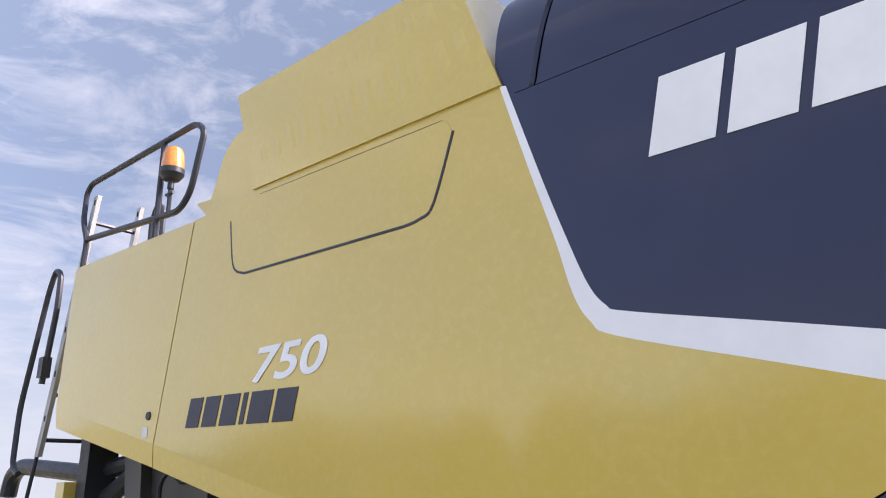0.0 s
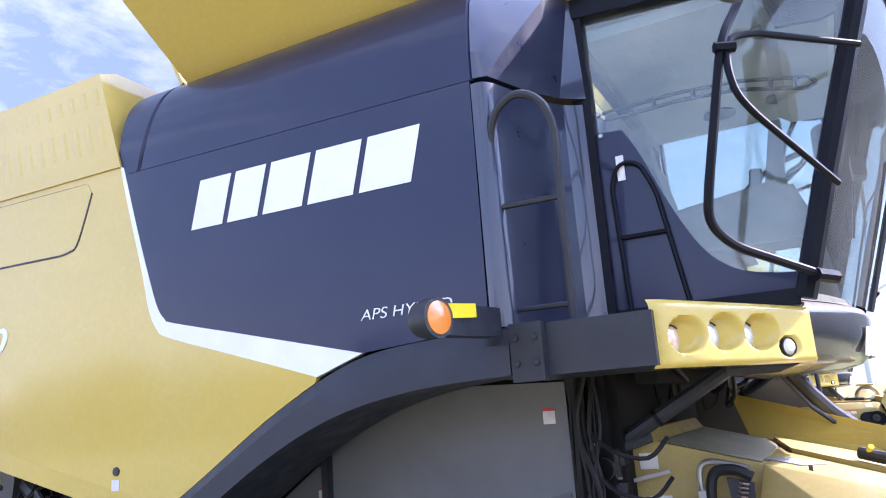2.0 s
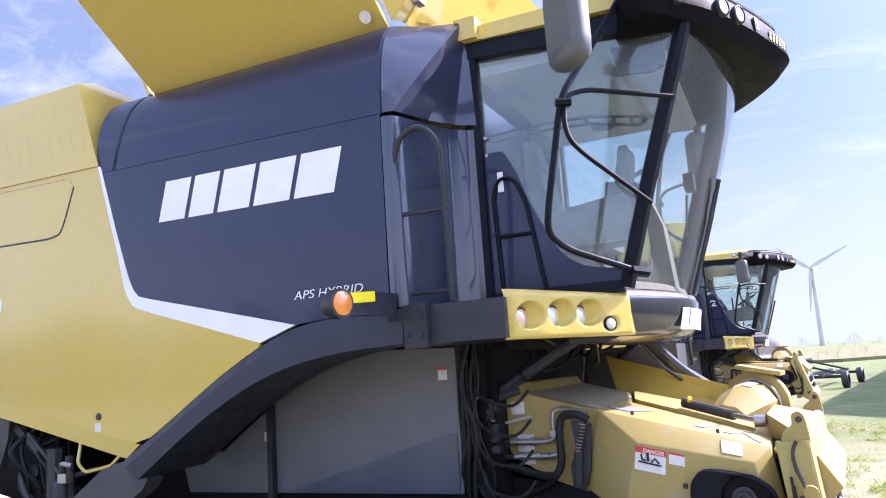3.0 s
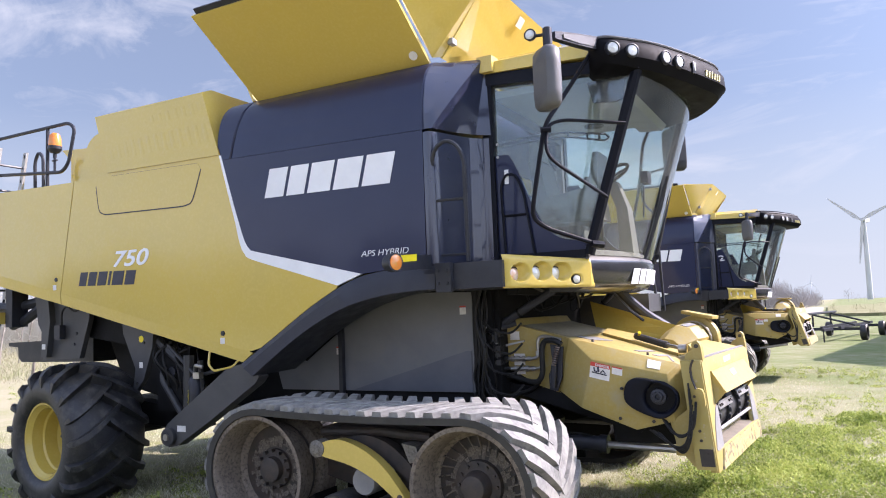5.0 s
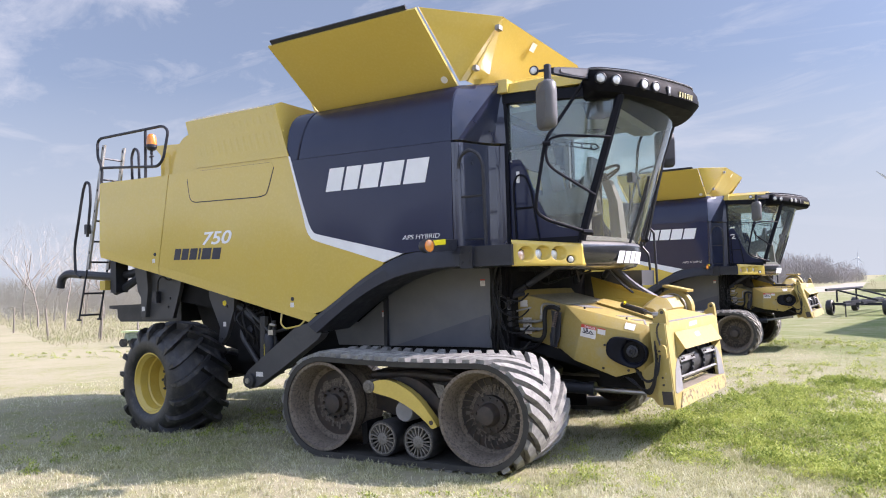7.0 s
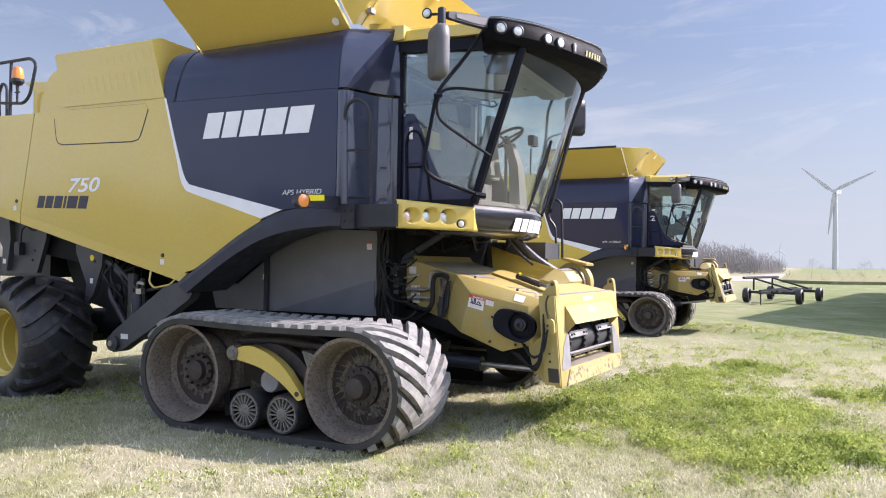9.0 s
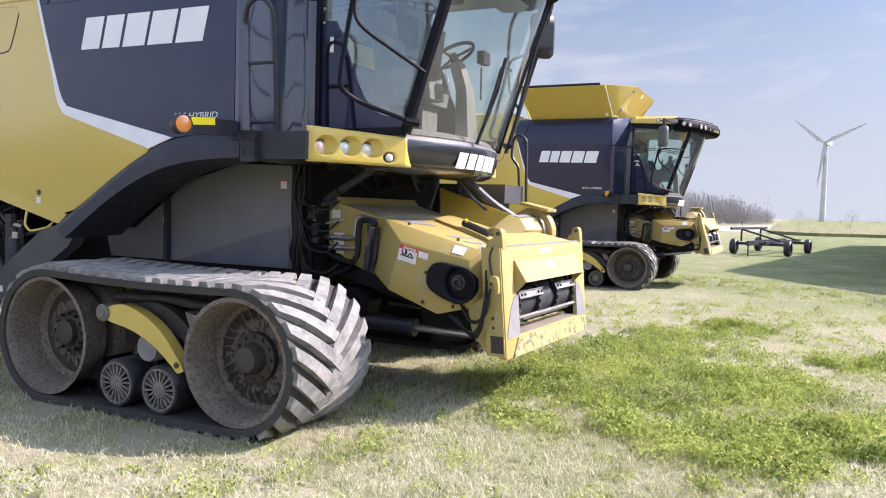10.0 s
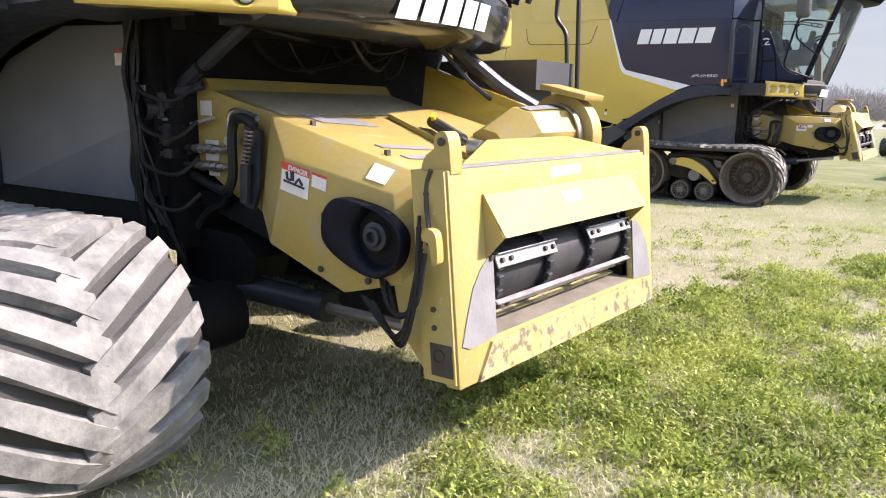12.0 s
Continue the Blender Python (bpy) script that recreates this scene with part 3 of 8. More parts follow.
        piece("axle_beam", lambda bm: (prism(bm, [(-3.15, 0.86), (-2.2, 0.72), (-2.15, 0.60), (-2.35, 0.55), (-3.15, 0.62)], s * 0.90, s * 1.05), bevel(bm, 0.02)), DARK, h, "black steel link of the rear axle")
        piece("pump", lambda bm: (lathe(bm, [(s * 0.95, 0.0), (s * 0.95, 0.15), (s * 1.20, 0.15), (s * 1.24, 0.12), (s * 1.24, 0.05), (s * 1.28, 0.05), (s * 1.28, 0.0)], (-2.38, 0, 1.18), "y", 20),), SATIN, h, "black hydraulic pump")
        for pts, r in (([(-2.75, s * 1.2, 1.55), (-2.3, s * 1.25, 1.3), (-2.0, s * 1.2, 1.0)], 0.05),
                       ([(-2.6, s * 1.1, 1.5), (-2.55, s * 1.25, 1.1), (-2.2, s * 1.3, 0.75)], 0.035),
                       ([(-2.05, s * 1.35, 1.35), (-2.05, s * 1.35, 0.75)], 0.06),
                       ([(-1.85, s * 1.4, 1.30), (-1.85, s * 1.38, 0.85)], 0.03),
                       ([(-2.4, s * 1.3, 1.45), (-1.9, s * 1.4, 1.15), (-1.7, s * 1.3, 1.2)], 0.02)):
            piece("hydraulic_line", lambda bm: tube(bm, pts, r, 8, 0.08), FRAME, h, "dark hydraulic line")
        piece("gearbox", lambda bm: (box(bm, -2.62, -2.15, s * 0.95, s * 1.25, 0.78, 1.42), bevel(bm, 0.03)), DARK, h, "dark gearbox housing")
        piece("accumulator", lambda bm: lathe(bm, [(0.74, 0.0), (0.74, 0.05), (0.77, 0.065), (1.10, 0.065), (1.14, 0.05), (1.16, 0.02), (1.20, 0.02), (1.20, 0.0)], (-1.90, s * 1.42, 0), "z", 16), SATIN, h, "black pressure cylinder")
        piece("yellow_label", lambda bm: box(bm, -1.978, -1.966, s * 1.42 - 0.02, s * 1.42 + 0.02, 0.84, 1.02), REFLECT, h, "yellow label strip")
        piece("fitting", lambda bm: (tube(bm, [(-1.90, s * 1.42, 1.20), (-1.86, s * 1.46, 1.26), (-1.78, s * 1.44, 1.24)], 0.018, 8, 0.03), box(bm, -1.88, -1.80, s * 1.44 - 0.03, s * 1.44 + 0.03, 1.13, 1.19)), STEEL, h, "steel pipe fitting")
        bm = B()
        tube(bm, [(-1.62, s * 1.50, 1.40), (-1.60, s * 1.54, 1.27), (-1.53, s * 1.54, 1.21), (-1.30, s * 1.54, 1.25), (-1.25, s * 1.50, 1.32)], 0.011, 6, 0.03)
        part("tie_loop", bm, YELLOW, h, "thin bent yellow rod")
    # rear hitch bracket and tow bars
    bm = B()
    prism(bm, [(-5.98, 1.50), (-5.30, 1.515), (-4.30, 1.56), (-4.30, 1.25), (-5.27, 1.25), (-5.70, 1.25), (-5.77, 1.31), (-5.78, 1.44), (-5.98, 1.455)], -0.75, 0.75)
    bevel(bm, 0.012)
    part("rear_bracket", bm, FRAME, h, "rusty dark rear bracket")


def upper_rear(h):
    """Ribbed engine hood, hump, rear ladder, rails and beacon."""
    bm = B()
    v = 1.542
    bot, top = [(-3.02, -v), (-1.435, -v), (-1.435, v), (-3.02, v)], [(-3.25, -v + 0.02), (-1.68, -v + 0.03), (-1.68, v - 0.03), (-3.25, v - 0.02)]
    loft(bm, [[(x, y, 3.252 if x > -2 else 3.274) for x, y in bot], [(x, y, 3.915) for x, y in top],
              [(-3.19, -v + 0.16, 3.985), (-1.70, -v + 0.17, 3.975), (-1.70, v - 0.17, 3.975), (-3.19, v - 0.16, 3.985)]])
    bevel(bm, 0.022, 3)
    hood = part("engine_hood", bm, YELLOW, h, "yellow moulded engine hood with pressed ribs")
    for s in (-1, 1):
        for row, (z0, z1) in enumerate(((3.36, 3.63), (3.66, 3.86))):
            for k in range(13):
                x, lean = -2.96 + k * 0.112 - 0.09 * row, -0.09

                def at(u, z, d):
                    return (x + u + lean * (z - z0) / 0.27, s * (v - 0.03 * (z - 3.27) / 0.64 + d), z)
                piece("rib", lambda bm: loft(bm, [[at(0.0, z0, -0.004), at(0.082, z0, -0.004), at(0.082, z1, -0.004), at(0.0, z1, -0.004)],
                                                  [at(0.018, z0 + 0.07, 0.003), at(0.064, z0 + 0.07, 0.003), at(0.064, z1 - 0.06, 0.003), at(0.018, z1 - 0.06, 0.003)]]), YELLOW, hood, "pressed rib")
    bm = B()
    prof = [(-3.64, 3.22), (-3.60, 3.40), (-3.545, 3.52)] + spline([(-3.50, 3.64), (-3.455, 3.695), (-3.38, 3.745), (-3.28, 3.77)], 4) + [(-3.05, 3.78), (-3.05, 3.22)]
    prism(bm, prof, -1.43, 1.43)
    bevel(bm, 0.02)
    part("rear_hump", bm, YELLOW, h, "yellow cover behind the engine hood")
    piece("deck_housing", lambda bm: (prism(bm, [(-4.66, 3.22), (-4.66, 3.74), (-4.84, 3.90), (-4.45, 3.87), (-3.3, 3.80), (-3.3, 3.22)], -0.80, 0.80), bevel(bm, 0.01)), YELLOW, h, "yellow sheet metal housing on the rear deck")
    bm = B()
    prism(bm, [(-5.03, 3.20), (-5.03, 3.27), (-3.60, 3.24), (-3.05, 3.24), (-3.05, 3.2)], -1.49, 1.49)
    part("rear_deck", bm, YELLOW, h, "yellow rear deck")
    # near the tail: guard loop, ladder, beacon
    bm = B()
    y = -1.47
    tube(bm, [(-5.12, y, 3.19), (-5.09, y, 3.51), (-5.20, y, 3.66), (-5.20, y, 3.89), (-5.14, y, 3.945), (-3.76, y, 3.945), (-3.655, y, 3.87), (-3.76, y, 3.49), (-3.87, y, 3.40), (-5.09, y, 3.51)], 0.020, 8, 0.09)
    part("guard_rail", bm, SATIN, h, "bent black tubular guard rail")
    piece("guard_post", lambda bm: tube(bm, [(-4.13, y, 3.21), (-4.13, y, 3.94)], 0.020), SATIN, h, "black tubular post")
    piece("rear_arch", lambda bm: tube(bm, [(-4.94, -1.08, 3.14), (-4.96, -1.08, 3.72), (-4.89, -1.08, 3.84), (-4.80, -1.08, 3.77), (-4.78, -1.08, 3.14)], 0.020, 8, 0.06), SATIN, h, "bent black tubular guard rail")
    bm = B()
    yh = -1.53
    tube(bm, [(-5.53, yh, 1.94), (-5.65, yh, 1.99), (-5.67, yh, 2.38), (-5.46, yh, 3.20), (-5.39, yh, 3.335), (-5.30, yh, 3.29), (-5.28, yh, 3.05), (-5.36, yh, 2.52)], 0.020, 8, 0.1)
    box(bm, -5.39, -5.32, yh - 0.03, yh + 0.03, 2.56, 2.70)
    part("ladder_handrail", bm, SATIN, h, "black tubular handrail at the ladder")
    for ya in (-1.445, -1.12):
        lad = piece("ladder_rail", lambda bm: (prism(bm, [(-5.53, 2.05), (-5.47, 2.05), (-5.07, 3.85), (-5.13, 3.85)], ya, ya + 0.03), bevel(bm, 0.006)), ALU, h, "aluminium ladder rail at the tail")
        for z in (2.3, 2.6, 2.9, 3.2, 3.5, 3.8):
            piece("slot", lambda bm: box(bm, -5.53 + (z - 2.05) * 0.222 + 0.022, -5.53 + (z - 2.05) * 0.222 + 0.040, ya - 0.002, ya + 0.001, z - 0.02, z + 0.02), DARK, lad)
    for k in range(6):
        z = 2.16 + k * 0.30
        x = -5.50 + (z - 2.05) * 0.222
        piece("rung", lambda bm: tube(bm, [(x, -1.43, z), (x, -1.11, z)], 0.015, 6), SATIN, h, "ladder rung")
    bm = B()
    for ya in (-1.43, -1.10):
        tube(bm, [(-5.52, ya, 2.06), (-5.72, ya, 1.31)], 0.014, 6)
        tube(bm, [(-5.76, ya, 1.31), (-5.68, ya, 1.31)], 0.016, 6)
    for z in (1.38, 1.70):
        x = -5.72 + (z - 1.31) * 0.267
        tube(bm, [(x, -1.43, z), (x, -1.10, z)], 0.015, 6)
    part("ladder_foot", bm, SATIN, h, "dark fold-down ladder foot")
    bm = B()
    tube(bm, [(-4.55, -1.1, 2.02), (-5.25, -1.15, 1.93), (-6.36, -1.2, 2.02), (-6.52, -1.2, 1.95), (-6.55, -1.2, 1.80)], 0.062, 10, 0.1)
    tube(bm, [(-4.45, -1.1, 2.06), (-5.0, -1.15, 1.78), (-5.25, -1.15, 1.72)], 0.06, 8)
    box(bm, -5.16, -5.03, -1.3, -1.1, 1.70, 2.28)
    part("tail_bar", bm, SATIN, h, "black steel bar behind the tail")
    piece("tail_bracket", lambda bm: (box(bm, -5.32, -5.20, -1.36, -1.05, 1.74, 1.88), bevel(bm, 0.01)), YELLOW, h, "small yellow bracket")
    bm = B()
    xb, yb = -4.00, -1.47
    lathe(bm, [(3.58, 0.02), (3.63, 0.02), (3.64, 0.05), (3.675, 0.075), (3.71, 0.075)], (xb, yb, 0), "z", 20)
    tube(bm, [(xb, yb, 3.40), (xb, yb, 3.63)], 0.014)
    tube(bm, [(xb - 0.04, yb, 3.55), (xb + 0.04, yb, 3.55)], 0.012, 6)
    bea = part("beacon", bm, SATIN, h, "rotating beacon with an amber dome")
    piece("dome", lambda bm: lathe(bm, [(3.71, 0.070), (3.74, 0.070), (3.81, 0.064), (3.845, 0.052), (3.862, 0.03), (3.866, 0.0)], (xb, yb, 0), "z", 20), AMBER, bea, "amber plastic dome")


def slab(bm, quad, t):
    """A flat sheet with thickness from its four (or three) corners."""
    q = [Vector(p) for p in quad]
    nrm = (q[1] - q[0]).cross(q[2] - q[0]).normalized() * t
    return loft(bm, [q, [p + nrm for p in q]])


def tank_flaps(h):
    for s in (-1, 1):
        bm = B()
        slab(bm, [(-1.18, s * 1.19, 3.771), (0.74, s * 1.19, 3.771), (0.71, s * 2.01, 4.43), (-1.27, s * 2.01, 4.43)], 0.03)
        bevel(bm, 0.008)
        f = part("tank_flap", bm, YELLOW, h, "opened yellow grain tank side flap")
        bm = B()
        slab(bm, [(-1.22, s * 2.0, 4.435), (0.60, s * 2.0, 4.435), (0.60, s * 2.04, 4.47), (-1.22, s * 2.04, 4.47)], 0.02)
        part("edge_seal", bm, SATIN, f, "dark rubber edge seal")
        bm = B()
        slab(bm, [(0.76, s * 1.25, 3.85), (0.73, s * 1.99, 4.43), (1.22, s * 1.10, 4.50)], 0.02)
        slab(bm, [(0.76, s * 1.25, 3.85), (1.22, s * 1.10, 4.50), (0.90, s * 0.86, 3.95)], 0.02)
        part("corner_gusset", bm, YELLOW, h, "folded yellow corner sheet of the tank top")
        for u in (0.12, 0.8):
            bm = B()
            a = Vector((0.82, s * 1.14, 3.90)).lerp(Vector((1.22, s * 1.09, 4.48)), u)
            tube(bm, [a, a + Vector((0.04, 0, 0.06))], 0.012, 6)
            box(bm, a.x, a.x + 0.05, a.y - 0.04, a.y + 0.04, a.z + 0.0, a.z + 0.05)
            part("hinge", bm, STEEL, h)
    bm = B()
    slab(bm, [(0.80, -1.15, 3.86), (1.22, -1.08, 4.50), (1.24, 1.08, 4.50), (0.80, 1.15, 3.86)], 0.025)
    bevel(bm, 0.006)
    f = part("front_flap", bm, YELLOW, h, "opened yellow grain tank front flap")
    bm = B()
    box(bm, -0.05, 0.05, -0.06, 0.06, 0, 0.003, Matrix.Translation((1.185, -0.25, 4.40)) @ pose(0, 0, 0, 0, -57 + 180, 0))
    part("sticker", bm, STICKER, f, "white warning sticker")
    bm = B()
    slab(bm, [(-1.20, -1.3, 3.80), (-1.45, -1.34, 4.40), (-1.45, 1.34, 4.40), (-1.20, 1.3, 3.80)], 0.025)
    part("rear_flap", bm, YELLOW, h, "opened yellow grain tank rear flap")
    bm = B()
    lathe(bm, [(0, 0.04), (0.004, 0.04), (0.004, 0.0)], (0, 0, 0), "z", 16, Matrix.Translation((0.63, -1.36, 3.86)) @ pose(0, 0, 0, 128, 0, 0))
    part("round_sticker", bm, STICKER, h, "round white sticker")


def belt_path(n_arc=14, n_line=12):
    """The track's loop: points and outward normals round the idler and the drive wheel."""
    (xa, za, ra), (xb, zb, rb) = (-0.445, 0.472, 0.455), (1.385, 0.472, 0.437)
    pts = []
    for k in range(n_arc + 1):
        a = radians(90 - 180 * k / n_arc)
        pts.append((xb + rb * math.cos(a), zb + rb * math.sin(a), math.cos(a), math.sin(a)))
    for k in range(1, n_line):
        t = k / n_line
        pts.append((xb + (xa - xb) * t, (zb - rb) * (1 - t) + (za - ra) * t, 0, -1))
    for k in range(n_arc + 1):
        a = radians(270 - 180 * k / n_arc)
        pts.append((xa + ra * math.cos(a), za + ra * math.sin(a), math.cos(a), math.sin(a)))
    for k in range(1, n_line):
        t = k / n_line
        pts.append((xa + (xb - xa) * t, (za + ra) * (1 - t) + (zb + rb) * t - 0.018 * math.sin(math.pi * t), 0, 1))
    return pts


def along(path, s):
    """Place and normal at the distance s along the closed loop."""
    n = len(path)
    i = 0
    while True:
        a, b = path[i % n], path[(i + 1) % n]
        d = math.hypot(b[0] - a[0], b[1] - a[1])
        if s <= d or i > 4 * n:
            t = s / d
            return [a[k] + (b[k] - a[k]) * t for k in range(4)]
        s -= d
        i += 1


def track_unit(h, side):
    y_out, y_in = side * 2.21, side * 1.32
    mid = (y_out + y_in) / 2
    path = belt_path()
    bm = B()
    rings = []
    for x, z, nx, nz in path + path[:1]:
        rings.append([(x, y_out, z), (x + nx * 0.05, y_out + side * 0.004, z + nz * 0.05), (x + nx * 0.05, y_in, z + nz * 0.05), (x, y_in, z)])
    loft(bm, rings, caps=False)
    bmesh.ops.remove_doubles(bm, verts=bm.verts, dist=1e-5)
    belt = part("track_belt", bm, BELT, h, "muddy rubber track belt")
    total = sum(math.hypot(b[0] - a[0], b[1] - a[1]) for a, b in zip(path, path[1:] + path[:1]))
    count = 46
    step = total / count
    rnd = random.Random(5)
    for half in (0, 1):
        ya, yb = (y_out - side * 0.008, mid - side * 0.05) if half == 0 else (y_in, mid + side * 0.05)
        for k in range(count):
            s0 = k * step + half * step * 0.5
            rings = []
            for j in range(5):
                t = j / 4
                s = (s0 + (1 - t) * 0.02 + t * 0.29) % total
                wide = 0.043 + 0.014 * t
                y = ya + (yb - ya) * t
                hgt = 0.060 - (0.008 if j == 4 else 0.018 if j == 0 else 0.0) + rnd.uniform(-0.003, 0.003)
                lo = along(path, (s - wide) % total)
                la = along(path, (s - wide * 0.80) % total)
                lb = along(path, (s + wide * 0.80) % total)
                hi = along(path, (s + wide) % total)
                rings.append([(lo[0] + lo[2] * 0.045, y, lo[1] + lo[3] * 0.045), (la[0] + la[2] * (0.045 + hgt), y, la[1] + la[3] * (0.045 + hgt)),
                              (lb[0] + lb[2] * (0.045 + hgt), y, lb[1] + lb[3] * (0.045 + hgt)), (hi[0] + hi[2] * 0.045, y, hi[1] + hi[3] * 0.045)])
            piece("tread_lug", lambda bm: loft(bm, rings), TREAD, belt, "dust-whitened rubber lug", 25)

    def big_wheel(name, x, z, hub, r=0.432):
        bm = B()
        prof = [(0, r), (side * 0.0, r - 0.03), (-side * 0.03, r - 0.045), (-side * 0.24, r - 0.07), (-side * 0.31, 0.30), (-side * 0.32, 0.30), (-side * 0.35, r - 0.05), (-side * 0.46, r)]
        lathe(bm, [(y_out - side * 0.015 + o, q) for o, q in prof], (x, 0, z), "y", 48)
        w = part(name, bm, DRUM, h, "mud-caked track wheel")
        bm = B()
        lathe(bm, [(y_out - side * 0.31, 0.36), (y_out - side * 0.285, 0.33), (y_out - side * 0.275, 0.22), (y_out - side * 0.265, 0.20), (y_out - side * 0.265, 0.0)], (x, 0, z), "y", 36)
        part("wheel_disc", bm, HUBRUST, w, "dark wheel disc")
        cake = random.Random(17 if hub else 5)
        bm = B()
        yc = y_out - side * 0.268
        wob = [cake.gauss(0, 1) for k in range(2)]
        for k in range(46):
            a0, a1 = (k + cake.uniform(-0.2, 0.2)) * math.tau / 46, (k + 1 + cake.uniform(-0.2, 0.2)) * math.tau / 46
            edge = [0.172, 0.203 + cake.uniform(-0.008, 0.008), 0.232 + cake.uniform(-0.008, 0.008), 0.262 + 0.012 * math.sin(3 * a0 + wob[0]) + cake.uniform(-0.016, 0.012)]
            for j in range(3):
                if cake.random() < (0.18, 0.10, 0.30)[j] + (0.25 if hub and math.sin(a0 + 0.9) < -0.3 else 0.0):
                    continue
                prism(bm, [(x + q * math.cos(a), z + q * math.sin(a)) for q, a in ((edge[j], a0), (edge[j + 1], a0), (edge[j + 1], a1), (edge[j], a1))], yc, yc + side * cake.uniform(0.002, 0.006))
        part("mud_cake", bm, FLAKES, w, "flaking ring of dried mud")
        bm = B()
        if hub:
            lathe(bm, [(0, 0.175), (side * 0.05, 0.17), (side * 0.06, 0.11), (side * 0.12, 0.10), (side * 0.15, 0.085), (side * 0.16, 0.05), (side * 0.16, 0.0)], (x, y_out - side * 0.27, z), "y", 28)
        else:
            lathe(bm, [(0, 0.16), (side * 0.03, 0.155), (side * 0.04, 0.10), (side * 0.09, 0.095), (side * 0.10, 0.06), (side * 0.10, 0.0)], (x, y_out - side * 0.27, z), "y", 28)
        part("hub", bm, HUBRUST, w, "rusty bolted hub")
        for k in range(12):
            a = k * math.tau / 12
            piece("hub_bolt", lambda bm: lathe(bm, [(0, 0.014), (side * 0.07, 0.014), (side * 0.07, 0.0)], (x + 0.145 * math.cos(a), y_out - side * 0.27, z + 0.145 * math.sin(a)), "y", 6), HUBRUST, w)
        if hub:
            for k in range(26):
                bm = B()
                a = k * math.tau / 26
                d, e = Vector((math.cos(a), 0, math.sin(a))), Vector((math.cos(a + 0.16), 0, math.sin(a + 0.16)))
                c = Vector((x, y_out - side * 0.272, z))
                tube(bm, [c + d * 0.215, c + (d + e) * 0.14 + Vector((0, side * 0.02, 0)), c + e * 0.335], 0.006, 5)
                part("spoke", bm, HUBMUD, w, "thin worn spoke ridge")

    big_wheel("drive_wheel", 1.385, 0.472, True)
    big_wheel("idler_wheel", -0.445, 0.472, False, 0.450)
    for x in (0.30, 0.715):
        c, yf = (x, 0, 0.200), y_out - side * 0.03
        bm = B()
        lathe(bm, [(yf - side * 0.05, 0.150), (yf, 0.152), (yf + side * 0.002, 0.165), (yf - side * 0.02, 0.174), (yf - side * 0.24, 0.174), (yf - side * 0.26, 0.15), (yf - side * 0.26, 0.0)], c, "y", 32)
        w = part("support_roller", bm, RUBBER, h, "slotted rubber support roller")
        piece("roller_web", lambda bm: lathe(bm, [(yf - side * 0.045, 0.151), (yf - side * 0.05, 0.10), (yf - side * 0.05, 0.0)], c, "y", 28), DARK, w, "dark recessed web")
        bm = B()
        lathe(bm, [(yf, 0.152), (yf + side * 0.008, 0.150), (yf + side * 0.008, 0.138), (yf - side * 0.02, 0.134)], c, "y", 32)
        lathe(bm, [(yf - side * 0.05, 0.060), (yf + side * 0.004, 0.056), (yf + side * 0.012, 0.045), (yf + side * 0.016, 0.025), (yf + side * 0.016, 0.0)], c, "y", 20)
        part("roller_face", bm, DUSTY, w, "dusty ribbed roller face")
        for k in range(18):
            a = k * math.tau / 18 + 0.1
            m = Matrix.Translation((x, 0, 0.200)) @ pose(0, 0, 0, 0, -math.degrees(a), 0)
            ya, yb = sorted((yf - side * 0.045, yf + side * 0.003))
            piece("roller_rib", lambda bm: box(bm, 0.05, 0.142, ya, yb, -0.006, 0.006, m), DUSTY, w)
    # yellow link arm, cylinder and frame between the wheels
    top = spline([(0.13, 0.72), (0.30, 0.765), (0.50, 0.72), (0.70, 0.60), (0.87, 0.41)], 5)
    low = spline([(0.91, 0.35), (0.85, 0.33), (0.79, 0.38), (0.62, 0.50), (0.42, 0.585), (0.20, 0.63), (0.13, 0.66)], 4)
    bm = B()
    prism(bm, top + low, y_out - side * 0.06, y_out - side * 0.15)
    bevel(bm, 0.014, 2, 40)
    arm = part("link_arm", bm, YELLOW, h, "curved yellow cast link arm")
    piece("arm_pin", lambda bm: lathe(bm, [(-side * 0.09, 0.066), (side * 0.012, 0.064), (side * 0.018, 0.045), (side * 0.03, 0.034), (side * 0.03, 0.0)], (0.13, y_out - side * 0.06, 0.69), "y", 18), DUSTY, arm, "worn grey pivot boss")
    piece("arm_pin", lambda bm: lathe(bm, [(0, 0.022), (side * 0.006, 0.022), (side * 0.006, 0.0)], (0.845, y_out - side * 0.06, 0.385), "y", 12), HUBRUST, arm)
    bm = B()
    lathe(bm, [(0, 0.0), (0, 0.095), (-side * 0.02, 0.105), (-side * 0.3, 0.105), (-side * 0.3, 0.0)], (0.50, y_out - side * 0.12, 0.46), "y", 20)
    part("suspension_cylinder", bm, GREYWEAR, h, "dusty grey suspension cylinder")
    bm = B()
    prism(bm, [(-0.10, 0.60), (-0.06, 0.80), (0.20, 0.865), (0.75, 0.865), (0.98, 0.80), (1.0, 0.45), (0.9, 0.36), (0.2, 0.36), (-0.05, 0.42)], y_out - side * 0.40, y_in + side * 0.10)
    bevel(bm, 0.02)
    part("track_frame", bm, HUBRUST, h, "rust-brown track frame between the wheels")
    back = spline([(0.20, 0.72), (0.42, 0.78), (0.64, 0.74), (0.84, 0.60), (0.97, 0.42)], 4)
    piece("rear_link", lambda bm: (prism(bm, back + [(0.92, 0.38), (0.80, 0.50), (0.60, 0.63), (0.38, 0.67), (0.20, 0.65)], y_out - side * 0.20, y_out - side * 0.30), bevel(bm, 0.012, 2, 40)), HUBRUST, h, "rusty link behind the yellow arm")
